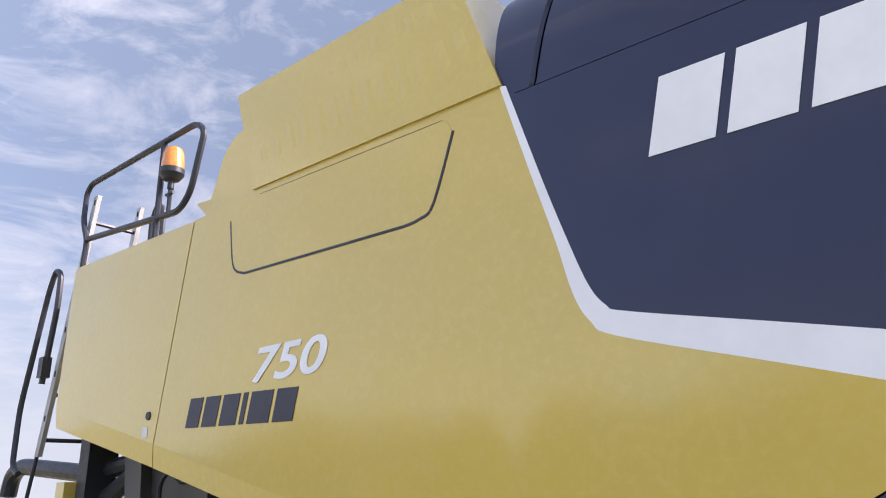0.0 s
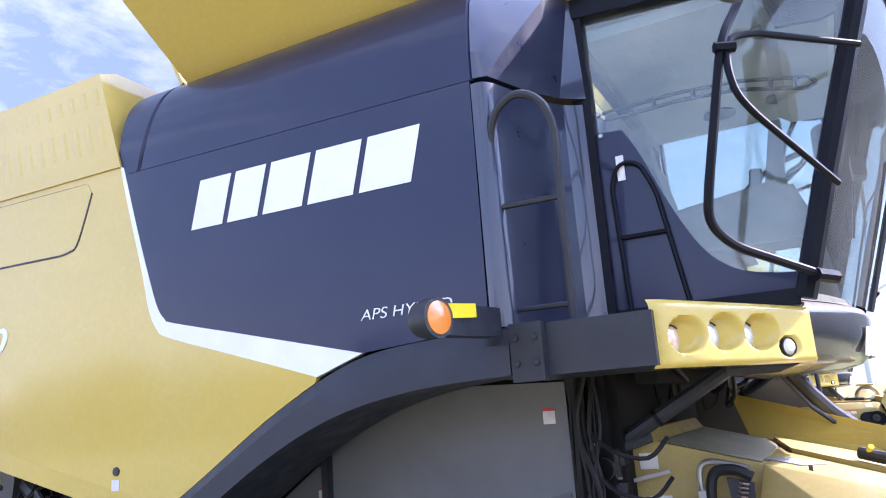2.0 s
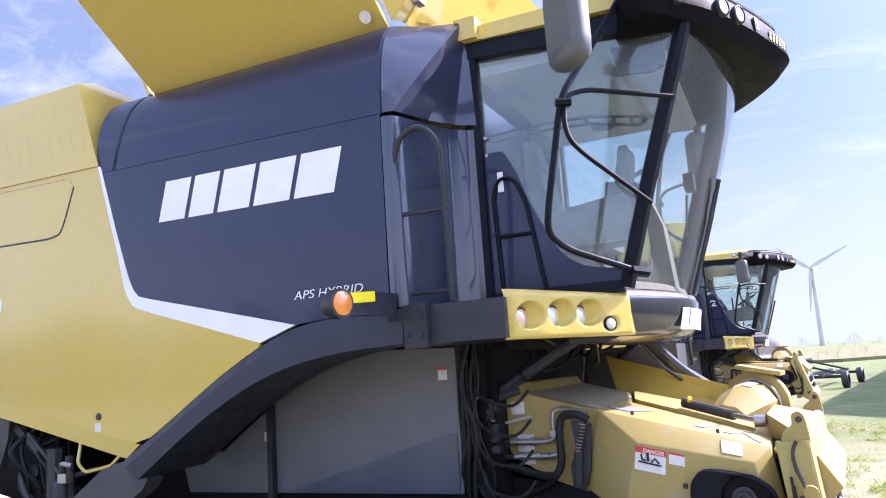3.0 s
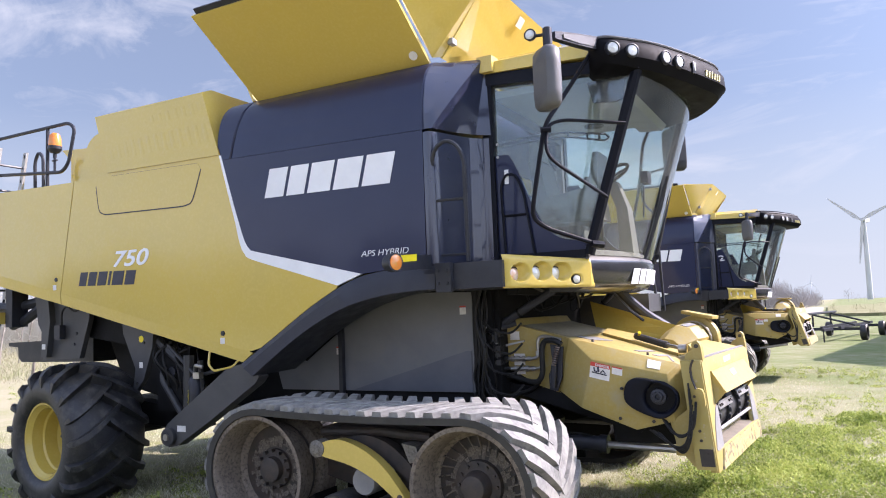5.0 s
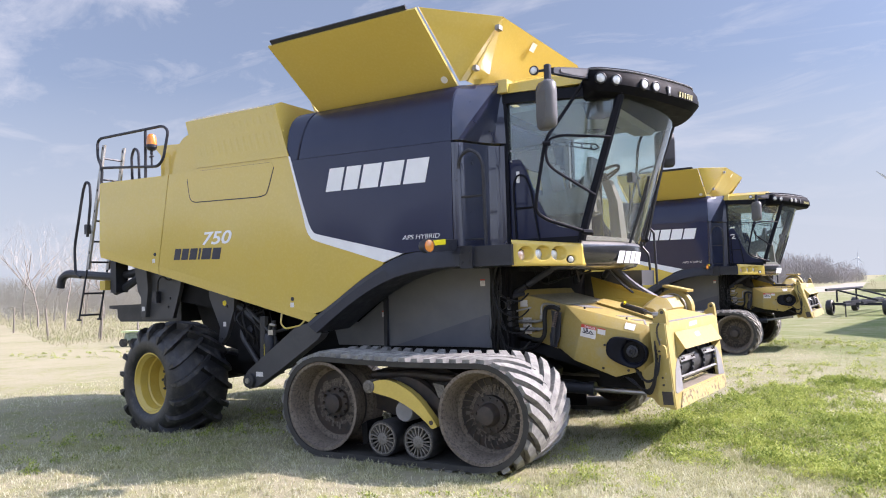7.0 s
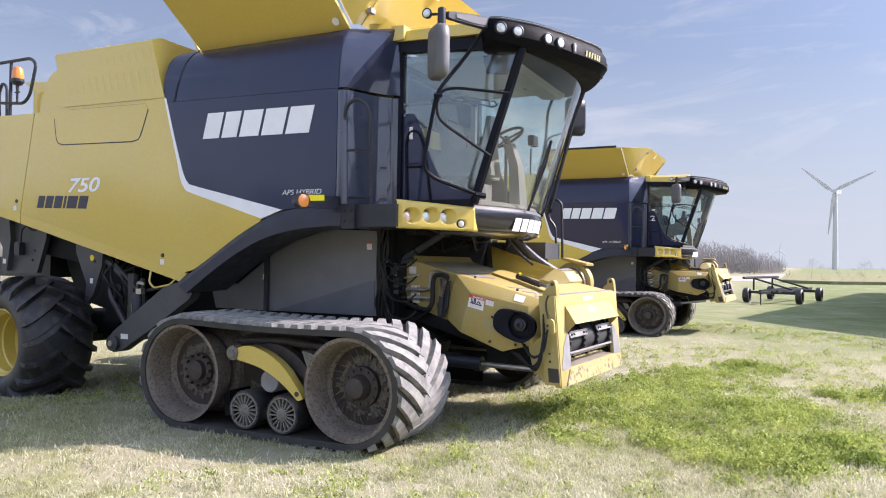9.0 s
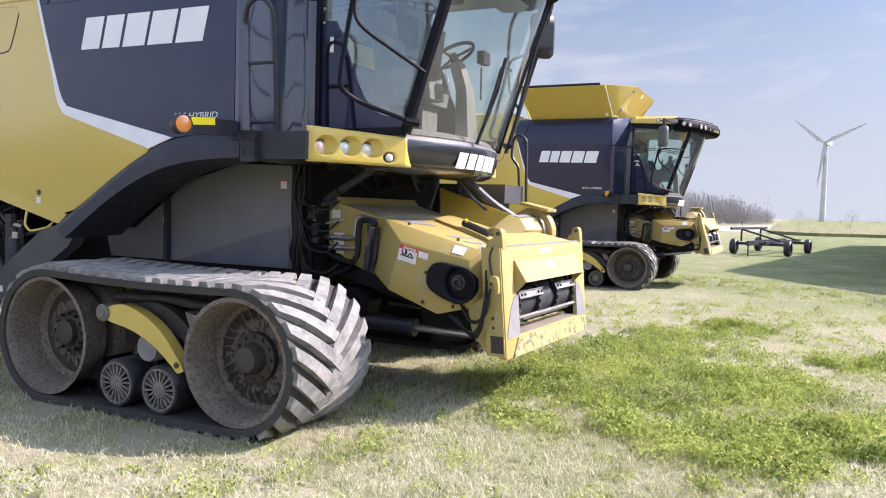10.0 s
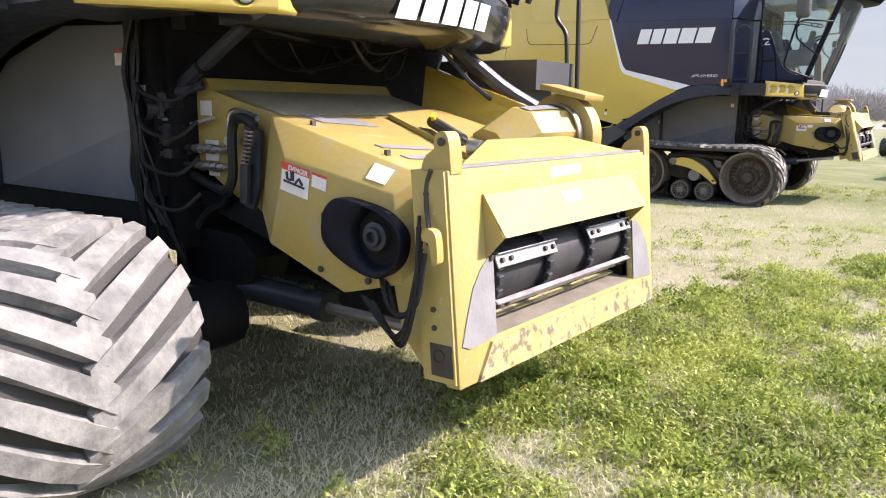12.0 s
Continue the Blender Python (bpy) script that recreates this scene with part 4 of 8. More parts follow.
    piece("tie_tube", lambda bm: tube(bm, [(0.02, y_out - side * 0.28, 0.78), (0.55, y_out - side * 0.28, 0.80), (0.98, y_out - side * 0.30, 0.77)], 0.035, 10), HUBRUST, h, "rusty tie tube")
    piece("stop_block", lambda bm: (prism(bm, [(0.80, 0.74), (0.92, 0.72), (0.95, 0.62), (0.86, 0.60)], y_out - side * 0.18, y_out - side * 0.34), bevel(bm, 0.012)), DUSTY, h, "dusty cast stop block")
    # added plate, so that the gaps between the wheels look shaded
    piece("inner_plate", lambda bm: box(bm, -0.15, 1.08, min(y_in + side * 0.02, y_in + side * 0.06), max(y_in + side * 0.02, y_in + side * 0.06), 0.03, 0.88), DARK, h, "black plate added behind the track wheels to keep the gaps dark")
    piece("scraper", lambda bm: (prism(bm, [(-0.02, 0.30), (0.05, 0.34), (0.06, 0.12), (0.0, 0.10)], y_out - side * 0.12, y_out - side * 0.40), bevel(bm, 0.01)), DARK, h, "black mud scraper")
    for x, z, r in ((1.385, 0.472, 0.16), (-0.445, 0.472, 0.1)):
        piece("axle", lambda bm: tube(bm, [(x, y_out - side * 0.35, z), (x, side * 0.8, z)], r, 12), DARK, h, "dark axle tube")
    piece("final_drive", lambda bm: (prism(bm, [(0.90, 0.86), (1.40, 0.84), (1.52, 0.74), (1.48, 0.62), (1.25, 0.56), (0.90, 0.60)], side * 0.5, side * 0.72), bevel(bm, 0.02)), DARK, h, "black final drive housing")


def rear_wheel(h, side):
    """Large lugged wheel on the steering axle, turned a few degrees."""
    x, z, y_out = -3.355, 0.55, side * 2.03
    c = (x, 0, z)
    prof = [(0.075, 0.372), (0.03, 0.392), (0.004, 0.44), (0.0, 0.52), (0.012, 0.580), (0.05, 0.626), (0.14, 0.662), (0.40, 0.678), (0.66, 0.662), (0.75, 0.626), (0.788, 0.580), (0.80, 0.52), (0.78, 0.41), (0.72, 0.372)]
    turn = Matrix.Translation((x, side * 1.63, z)) @ pose(0, 0, 0, 0, 0, -7) @ Matrix.Translation((-x, -side * 1.63, -z))

    def settle(bm):
        for v in bm.verts:
            if v.co.z < -0.05:
                v.co.z = -0.05 - (-0.05 - v.co.z) * 0.12
        bmesh.ops.transform(bm, matrix=turn, verts=bm.verts)
    tyre = piece("rear_tyre", lambda bm: (lathe(bm, [(y_out - side * o, q) for o, q in prof], c, "y", 64), settle(bm)), RUBBER, h, "large black lugged tractor tyre", 40)
    # stations of one lug from the sidewall to the middle: base depth and radius, top depth and radius, half width
    LUG = ((0.006, 0.525, 0.000, 0.530, 0.020), (0.010, 0.572, -0.009, 0.582, 0.044), (0.024, 0.600, -0.005, 0.645, 0.056), (0.07, 0.632, 0.045, 0.698, 0.060),
           (0.15, 0.655, 0.135, 0.736, 0.058), (0.24, 0.664, 0.232, 0.750, 0.054), (0.34, 0.668, 0.336, 0.756, 0.052), (0.43, 0.670, 0.43, 0.757, 0.054), (0.475, 0.670, 0.466, 0.750, 0.056))
    for half in (0, 1):
        for k in range(17):
            a0 = k * math.tau / 17 + half * math.tau / 34
            rings = []
            for ob, qb, ot, qt, w in LUG:
                swing = 0.02 + 0.46 * (max(ob, 0.0) / 0.475) ** 1.2
                a = a0 + (swing if side < 0 else -swing)
                if half:
                    ob, ot = 0.80 - ob, 0.80 - ot

                def at(ang, o, q):
                    return (x + q * math.cos(ang), y_out - side * o, z + q * math.sin(ang))
                rings.append([at(a - w, ob, qb), at(a - w * 0.74, ot, qt), at(a + w * 0.74, ot, qt), at(a + w, ob, qb)])
            piece("tread_lug", lambda bm: (loft(bm, rings), settle(bm)), RUBBER, tyre, "", 35)
    rim = [(0.060, 0.390), (0.050, 0.380), (0.052, 0.362), (0.085, 0.342), (0.10, 0.326), (0.20, 0.315), (0.215, 0.300), (0.34, 0.295), (0.355, 0.265), (0.355, 0.0), (0.38, 0.0), (0.38, 0.30), (0.7, 0.34)]
    piece("rim", lambda bm: (lathe(bm, [(y_out - side * o, q) for o, q in rim], c, "y", 48), settle(bm)), YELLOW, tyre, "yellow steel rim")
    piece("hub", lambda bm: (lathe(bm, [(y_out - side * 0.355, 0.125), (y_out - side * 0.30, 0.115), (y_out - side * 0.28, 0.085), (y_out - side * 0.28, 0.0)], c, "y", 24), settle(bm)), FRAME, tyre, "dark hub")
    for k in range(10):
        a = k * math.tau / 10
        piece("wheel_nut", lambda bm: (lathe(bm, [(y_out - side * 0.355, 0.018), (y_out - side * 0.325, 0.018), (y_out - side * 0.325, 0.0)], (x + 0.185 * math.cos(a), 0, z + 0.185 * math.sin(a)), "y", 6), settle(bm)), FRAME, tyre)


def cab(h):
    V = 0.95
    # corner pillar panels: from the flank in to the cab
    for s in (-1, 1):
        bm = B()
        plan = spline([(0.789, S), (0.86, S - 0.02), (0.93, 1.33), (1.00, 1.14), (1.08, 1.03), (1.15, 0.99)], 4)
        back = [(1.15, 0.93), (0.80, 1.40)]
        ring = [(x, s * y) for x, y in plan] + [(x, s * y) for x, y in back]
        loft(bm, [[(x, y, z) for x, y in ring] for z in (2.06, 3.14)])
        part("corner_panel", bm, MOULDED, h, "curved navy corner panel beside the cab")
        bm = B()
        rings = []
        # a flat leaning facet above a diagonal crease, hollowed like the panel below it
        for t, g in ((0.0, 0.0), (0.2, 0.004), (0.4, 0.016), (0.6, 0.045), (0.75, 0.09), (0.87, 0.16), (0.95, 0.25), (1.0, 0.36)):
            z = 3.165 + 0.655 * t
            xa, ya = 0.80, S - g
            xc, yc = 0.865 + 0.285 * t - 0.02 * t * t, min(1.515 - 0.47 * t ** 1.15, ya - 0.01)
            xr, yr = 1.17 - 0.03 * t, 0.985
            rings.append([(xa, s * ya, z), (0.5 * (xa + xc) - 0.012 * t, s * 0.5 * (ya + yc), z), (xc, s * yc, z), (xc + (xr - xc) * 0.30, s * (yc + (yr - yc) * 0.50), z),
                          (xc + (xr - xc) * 0.62, s * (yc + (yr - yc) * 0.82), z), (xr, s * yr, z), (xr, s * 0.9, z), (0.80, s * 0.9, z)])
        loft(bm, rings)
        part("corner_cap", bm, MOULDED, h, "glossy navy corner cap above the panel", 12)
        bm = B()
        tube(bm, [(0.815, s * 1.455, 2.07), (0.845, s * 1.50, 2.88), (0.89, s * 1.53, 2.99), (1.0, s * 1.54, 3.045), (1.10, s * 1.53, 2.99), (1.14, s * 1.51, 2.88), (1.11, s * 1.435, 2.07)], 0.018, 8, 0.07)
        tube(bm, [(0.835, s * 1.485, 2.57), (1.13, s * 1.475, 2.57)], 0.012, 6)
        tube(bm, [(0.818, s * 1.457, 2.13), (1.112, s * 1.437, 2.13)], 0.011, 6)
        part("grab_rail", bm, SATIN, h, "black tubular grab rail loop")
        # platform beam with bracket and turn signal arm
        bm = B()
        box(bm, 0.80, 1.437, min(s * S, s * 0.95), max(s * S, s * 0.95), 1.85, 2.055)
        bevel(bm, 0.012)
        beam = part("platform_beam", bm, SATIN, h, "black steel beam under the cab")
        bm = B()
        y0, y1 = sorted((s * (S + 0.002), s * (S + 0.05)))
        box(bm, 0.885, 1.02, y0, y1, 1.83, 2.06)
        bevel(bm, 0.006)
        for x, z in ((0.91, 1.90), (0.91, 2.0), (0.99, 1.90), (0.99, 2.0)):
            bolt(bm, (x, s * (S + 0.05), z), 0.014)
        part("bracket", bm, SATIN, beam, "bolted black bracket")
        bm = B()
        y0, y1 = sorted((s * (S + 0.05), s * 2.07))
        prism(bm, [(0.775, 2.015), (0.855, 2.015), (0.855, 2.13), (0.775, 2.138)], y0, y1)
        for v in bm.verts:
            v.co.z -= 0.025 * max(0.0, (abs(v.co.y) - 1.6) / 0.5)
        bevel(bm, 0.008)
        sig = part("signal_arm", bm, SATIN, h, "black turn signal arm standing out from the cab")
        bm = B()
        turn = Matrix.Translation((0.828, s * 2.115, 2.047)) @ pose(0, 0, 0, 0, 0, -s * 74)
        lathe(bm, [(-s * 0.06, 0.055), (-s * 0.02, 0.07), (s * 0.035, 0.07), (s * 0.035, 0.058)], (0, 0, 0), "y", 24, turn)
        part("lamp_housing", bm, SATIN, sig)
        bm = B()
        lathe(bm, [(s * 0.02, 0.060), (s * 0.038, 0.057), (s * 0.046, 0.034), (s * 0.048, 0.0)], (0, 0, 0), "y", 24, turn)
        part("signal_lens", bm, AMBER, sig, "round amber lens")
        bm = B()
        prism(bm, [(s * 1.82, 2.072), (s * 2.05, 2.050), (s * 2.05, 2.102), (s * 1.82, 2.124)], 0.857, 0.861, "x")
        part("reflector", bm, REFLECT, sig, "bright yellow reflector strip")
        bm = B()
        prism(bm, [(s * 1.82, 2.072), (s * 2.05, 2.050), (s * 2.05, 2.102), (s * 1.82, 2.124)], 0.769, 0.773, "x")
        part("reflector", bm, REFLECT, sig, "bright yellow reflector strip")
        # cab side: frame, glass and the dark lower cover
        y = s * V
        bm = B()
        tube(bm, [(1.13, y, 2.06), (1.13, y, 3.68)], 0.065, 4)
        tube(bm, [(1.945, y, 2.09), (2.105, y, 2.60), (2.255, y, 3.05), (2.42, y, 3.56)], 0.045, 8)
        tube(bm, [(1.12, y, 3.65), (2.44, y, 3.56)], 0.075, 4)
        tube(bm, [(1.12, y, 2.10), (1.93, y, 2.10)], 0.045, 4)
        part("side_frame", bm, PILLAR, h, "black cab door frame and pillar")
        bm = B()
        slab(bm, [(1.16, y, 2.12), (1.96, y, 2.13), (2.41, y, 3.58), (1.16, y, 3.66)], 0.006)
        g = part("side_window", bm, GLASS, h, "slightly green tinted cab side glass")
        g.visible_shadow = False
        bm = B()
        inner = spline([(1.30, 2.98), (1.37, 2.84), (1.47, 2.58), (1.58, 2.36), (1.70, 2.25), (1.84, 2.21), (1.96, 2.20)], 4)
        prism(bm, [(1.14, 2.99)] + inner + [(1.93, 2.10), (1.14, 2.10)], y + s * 0.016, y - s * 0.012)
        part("lower_cover", bm, NAVY, h, "dark curved lower door cover")
        bm = B()
        tube(bm, [(1.24, y + s * 0.03, 2.12), (1.22, y + s * 0.03, 2.72), (1.27, y + s * 0.03, 2.82), (1.36, y + s * 0.03, 2.80), (1.42, y + s * 0.03, 2.65), (1.50, y + s * 0.03, 2.12)], 0.011, 6, 0.05)
        tube(bm, [(1.23, y + s * 0.03, 2.46), (1.46, y + s * 0.03, 2.46)], 0.01, 6)
        part("door_rail", bm, PILLAR, h, "thin black door rail")
        # outer tube guards
        bm = B()
        tube(bm, [(2.10, s * 1.15, 3.64), (1.945, s * 1.22, 3.39), (1.84, s * 1.48, 3.08), (1.815, s * 1.52, 2.98), (1.70, s * 1.49, 2.48), (1.675, s * 1.46, 2.36), (1.73, s * 1.32, 2.285), (2.02, s * 1.03, 2.165)], 0.018, 8, 0.09)
        tube(bm, [(2.31, s * 1.02, 3.085), (1.93, s * 1.38, 3.092), (1.845, s * 1.48, 3.05), (1.835, s * 1.54, 2.90), (1.85, s * 1.535, 2.80), (1.90, s * 1.45, 2.735), (2.14, s * 1.04, 2.52)], 0.014, 8, 0.06)
        tube(bm, [(1.80, s * 1.535, 3.0), (1.87, s * 1.50, 3.0)], 0.022, 6)
        tube(bm, [(2.00, s * 1.06, 2.165), (2.07, s * 0.98, 2.155)], 0.028, 8)
        part("tube_guard", bm, PILLAR, h, "bent tubular guard in front of the side glass")
        # mirror
        mx, my = (1.945, 1.74) if s < 0 else (2.24, 1.38)
        bm = B()
        root, tip = Vector((2.15, s * 1.17, 3.70)), Vector((mx + 0.02, s * (my - 0.10), 3.66))
        rings = []
        for t, hi, th in ((0.0, 0.050, 0.030), (0.06, 0.052, 0.034), (0.5, 0.044, 0.032), (0.9, 0.032, 0.028), (1.0, 0.026, 0.024)):
            q = root.lerp(tip, t)
            rings.append([(q.x - th, q.y, q.z - hi), (q.x - th, q.y, q.z + hi), (q.x + th, q.y, q.z + hi), (q.x + th, q.y, q.z - hi)])
        loft(bm, rings)
        bevel(bm, 0.012, 2, 40)
        lathe(bm, [(3.56, 0.034), (3.60, 0.036), (3.70, 0.034), (3.71, 0.02), (3.71, 0.0)], (mx, s * (my - 0.05), 0), "z", 14)
        arm = part("mirror_arm", bm, BLACK, h, "black moulded mirror arm")
        bm = B()
        loft(bm, [[(q.x + 0.034, q.y, q.z - k), (q.x + 0.034, q.y, q.z + k), (q.x + 0.038, q.y, q.z + k), (q.x + 0.038, q.y, q.z - k)] for q, k in ((root.lerp(tip, 0.10), 0.034), (root.lerp(tip, 0.5), 0.032), (root.lerp(tip, 0.85), 0.016))])
        part("arm_inlay", bm, PLATE, arm)
        bm = B()
        tube(bm, [(mx, s * (my - 0.06), 3.66), (mx, s * (my - 0.04), 3.5)], 0.03, 8)
        rings = []
        for z, k in ((3.09, 0.72), (3.12, 0.95), (3.2, 1.0), (3.42, 1.0), (3.50, 0.96), (3.535, 0.7)):
            a, b = 0.125 * k, 0.06 * k
            pts = [(-a, -b * 0.5), (-a * 0.8, -b), (a * 0.8, -b), (a, -b * 0.5), (a, b * 0.5), (a * 0.8, b), (-a * 0.8, b), (-a, b * 0.5)]
            rings.append([(mx + px * 0.75 + s * py * -0.66, s * my + s * px * 0.66 + py * 0.75, z) for px, py in pts])
        loft(bm, rings)
        bevel(bm, 0.02, 3, 20)
        part("mirror_housing", bm, MIRROR if s < 0 else SATIN, arm, "rounded grey mirror housing" if s < 0 else "rounded black mirror housing", 50)
        bm = B()
        lathe(bm, [(-s * 0.03, 0.0), (-s * 0.03, 0.03), (-s * 0.01, 0.042), (s * 0.02, 0.045), (s * 0.022, 0.036)], (mx - 0.11, s * my, 3.655), "y", 18)
        tube(bm, [(mx - 0.11, s * (my - 0.02), 3.655), (mx, s * (my - 0.05), 3.655)], 0.012, 6)
        part("marker_lamp", bm, SATIN, arm, "small round marker lamp")
        piece("marker_lens", lambda bm: lathe(bm, [(s * 0.016, 0.038), (s * 0.024, 0.030), (s * 0.028, 0.0)], (mx - 0.11, s * my, 3.655), "y", 18), LENS, arm, "clear round lens")
    # yellow lamp corners: a slanting face with hollowed bowls from the beam to the nose
    for s in (-1, 1):
        A, d, nrm, L = Vector((1.437, 1.505)), Vector((0.68, -0.733)), Vector((0.733, 0.68)), 0.755
        LAMPS = ((0.112, 1.945, 0.052), (0.297, 1.95, 0.052), (0.468, 1.945, 0.052), (0.628, 1.895, 0.034))
        NU, NZ = 84, 30

        def front(u, t):
            z = (1.838 - 0.008 * u / L) + t * (0.262 - 0.035 * u / L)
            w = -0.02 * max(0.0, (0.07 - u) / 0.07) ** 2 - 0.02 * max(0.0, (t - 0.86) / 0.14) ** 2 - 0.015 * max(0.0, (0.08 - t) / 0.08) ** 2
            for k, (u0, zc, r) in enumerate(LAMPS):
                a, b = (0.085, 0.075) if k < 3 else (0.055, 0.045)
                p, q = (u - u0 - (0.032 if k < 3 else 0.0)) / a, (z - zc - (0.012 if k < 3 else 0.0)) / b
                e = p * p + q * q
                if e < 1:
                    w -= (0.085 if k < 3 else 0.03) * min(1.0, (1 - e) * 2.2) * (0.62 - 0.5 * p)
            return A + d * u + nrm * w, z

        bm = B()
        grid = []
        for i in range(NU + 1):
            col = []
            for j in range(NZ + 1):
                p, z = front(L * i / NU, j / NZ)
                col.append(bm.verts.new((p.x, s * p.y, z)))
            grid.append(col)
        for i in range(NU):
            for j in range(NZ):
                bm.faces.new((grid[i][j], grid[i + 1][j], grid[i + 1][j + 1], grid[i][j + 1]))
        rim = [grid[i][0] for i in range(NU + 1)] + [grid[NU][j] for j in range(1, NZ + 1)] + [grid[i][NZ] for i in range(NU - 1, -1, -1)] + [grid[0][j] for j in range(NZ - 1, 0, -1)]
        back = [bm.verts.new((v.co.x, v.co.y - s * 0.14, v.co.z)) for v in rim]
        for i in range(len(rim)):
            j = (i + 1) % len(rim)
            bm.faces.new((rim[i], back[i], back[j], rim[j]))
        bm.faces.new(back)
        c = part("lamp_corner", bm, YELLOW, h, "yellow moulded bumper corner with three hollowed lamps", 40)
        for k, (u0, zc, r) in enumerate(LAMPS):
            p = A + d * (u0 - (0.006 if k < 3 else 0)) + nrm * (-0.05 if k < 3 else -0.012)
            m = Matrix.Translation((p.x, s * p.y, zc)) @ pose(0, 0, 0, 0, 0, s * (22 if k < 3 else 40))
            piece("lamp_ring", lambda bm: lathe(bm, [(-0.03, r * 1.12), (0.006, r * 1.12), (0.010, r * 1.04), (0.004, r)], (0, 0, 0), "x", 24, m), SATIN, c)
            piece("lamp_lens", lambda bm: lathe(bm, [(-0.012, r), (0.004, r * 0.97), (0.016, r * 0.6), (0.02, 0.0)], (0, 0, 0), "x", 24, m), BULB if k == 0 else LENS, c,
                  "round lamp lens with an amber bulb" if k == 0 else "round clear work lamp lens")
    # nose below the windscreen
    def nose(z, x0, bulge):
        return [(x0 + bulge * (1 - (v / 0.96) ** 2), v, z) for v in [-0.96 + 1.92 * k / 18 for k in range(19)]]
    bm = B()
    rings = []
    for z, x0, bl in ((1.80, 1.80, 0.24), (1.825, 1.88, 0.255), (1.86, 1.905, 0.265), (1.95, 1.93, 0.27), (2.03, 1.935, 0.27), (2.045, 1.93, 0.27)):
        rings.append(nose(z, x0, bl) + [(1.6, 0.96, z), (1.6, -0.96, z)])
    loft(bm, rings)
    part("nose", bm, LACQUER, h, "glossy black curved nose panel below the windscreen")
    bm = B()
    rings = []
    for z, x0, bl in ((2.047, 1.925, 0.27), (2.075, 1.915, 0.27), (2.085, 1.89, 0.26)):
        rings.append(nose(z, x0, bl) + [(1.6, 0.96, z), (1.6, -0.96, z)])
    loft(bm, rings)
    part("nose_trim", bm, MIRROR, h, "grey trim strip under the windscreen")
    # windscreen
    def ws(t, d=0.0):
        x0, z = 1.955 + 0.465 * t, 2.08 + 1.47 * t
        return [(x0 + 0.24 * (1 - (v / 0.95) ** 2) + d, v, z) for v in [-0.95 + 1.9 * k / 16 for k in range(17)]]
    bm = B()
    rows = [ws(k / 6) for k in range(7)]
    loft(bm, rows, caps=False, closed=False)
    g = part("windscreen", bm, GLASS, h, "large curved tinted windscreen")
    g.visible_shadow = False
    bm = B()
    tube(bm, [(2.205, -0.17, 2.07), (2.355, -0.105, 2.525), (2.44, -0.16, 2.78)], 0.016, 6)
    tube(bm, [(2.26, -0.16, 2.24), (2.345, -0.16, 2.50), (2.41, -0.175, 2.70)], 0.010, 6)
    tube(bm, [(2.37, -0.12, 2.56), (2.385, -0.14, 2.60), (2.345, -0.16, 2.50)], 0.008, 5)
    part("wiper", bm, SATIN, h, "black windscreen wiper")
    # roof: yellow rear cap and black visor
    bm = B()
    loft(bm, [[(1.06, -1.02, 3.70), (2.10, -1.04, 3.66), (2.10, 1.04, 3.66), (1.06, 1.02, 3.70)],
              [(1.06, -1.0, 3.80), (2.10, -1.0, 3.79), (2.10, 1.0, 3.79), (1.06, 1.0, 3.80)],
              [(1.10, -0.86, 3.87), (2.10, -0.84, 3.86), (2.10, 0.84, 3.86), (1.10, 0.86, 3.87)]])
    bevel(bm, 0.03, 3)
    box(bm, 1.08, 1.22, -1.06, -0.9, 3.70, 3.84)
    part("roof_cap", bm, YELLOW, h, "yellow cab roof")
    bm = B()
    PLAN = spline([(2.08, -1.16), (2.16, -1.21), (2.26, -1.19), (2.37, -1.08), (2.51, -0.91), (2.64, -0.66), (2.75, -0.40), (2.84, -0.14), (2.86, 0.0)], 3)
    PLAN = PLAN + [(x, -v) for x, v in PLAN[-2::-1]]

    def vis(z, front, side):
        return [(1.98 + (x - 1.98) * (front - 1.98) / 0.88, v * side / 1.13, z) for x, v in PLAN]
    def drop(r, amount):
        return [(x, y, z - amount * max(0.0, (x - 2.05) / 0.9)) for x, y, z in r]
    loft(bm, [drop(vis(3.50, 2.50, 0.96), 0.08), drop(vis(3.515, 2.72, 1.04), 0.11), drop(vis(3.56, 2.88, 1.10), 0.13), drop(vis(3.63, 2.945, 1.13), 0.12), drop(vis(3.70, 2.935, 1.13), 0.09), drop(vis(3.75, 2.88, 1.10), 0.06), drop(vis(3.785, 2.79, 1.04), 0.03), drop(vis(3.80, 2.66, 0.94), 0.0)])
    visor = part("roof_visor", bm, VISOR, h, "black moulded roof visor with work lamps")
    bm = B()
    loft(bm, [drop(vis(3.77, 2.70, 0.94), 0.02), drop(vis(3.805, 2.64, 0.90), 0.01), drop(vis(3.825, 2.52, 0.80), 0.0)])
    part("roof_skin", bm, YELLOW, visor, "yellow roof skin above the visor")
    for s in (-1, 1):
        def on_visor(f, lift=0.0):
            """The frame of the visor's face at the plan's station f, x pointing out."""
            k = int(f)
            (xa, ya), (xb, yb) = vis(3.665, 2.945, 1.13)[k][:2], vis(3.665, 2.945, 1.13)[k + 1][:2]
            x, y = xa + (xb - xa) * (f - k), ya + (yb - ya) * (f - k)
            z = 3.665 + lift - 0.105 * max(0.0, (x - 2.05) / 0.9)
            return Matrix.Translation((x, -s * y, z)) @ pose(0, 0, 0, 0, 0, s * math.degrees(math.atan2(xb - xa, yb - ya)))
        for f in (6.0, 9.0, 13.0, 14.6):
            m = on_visor(f)
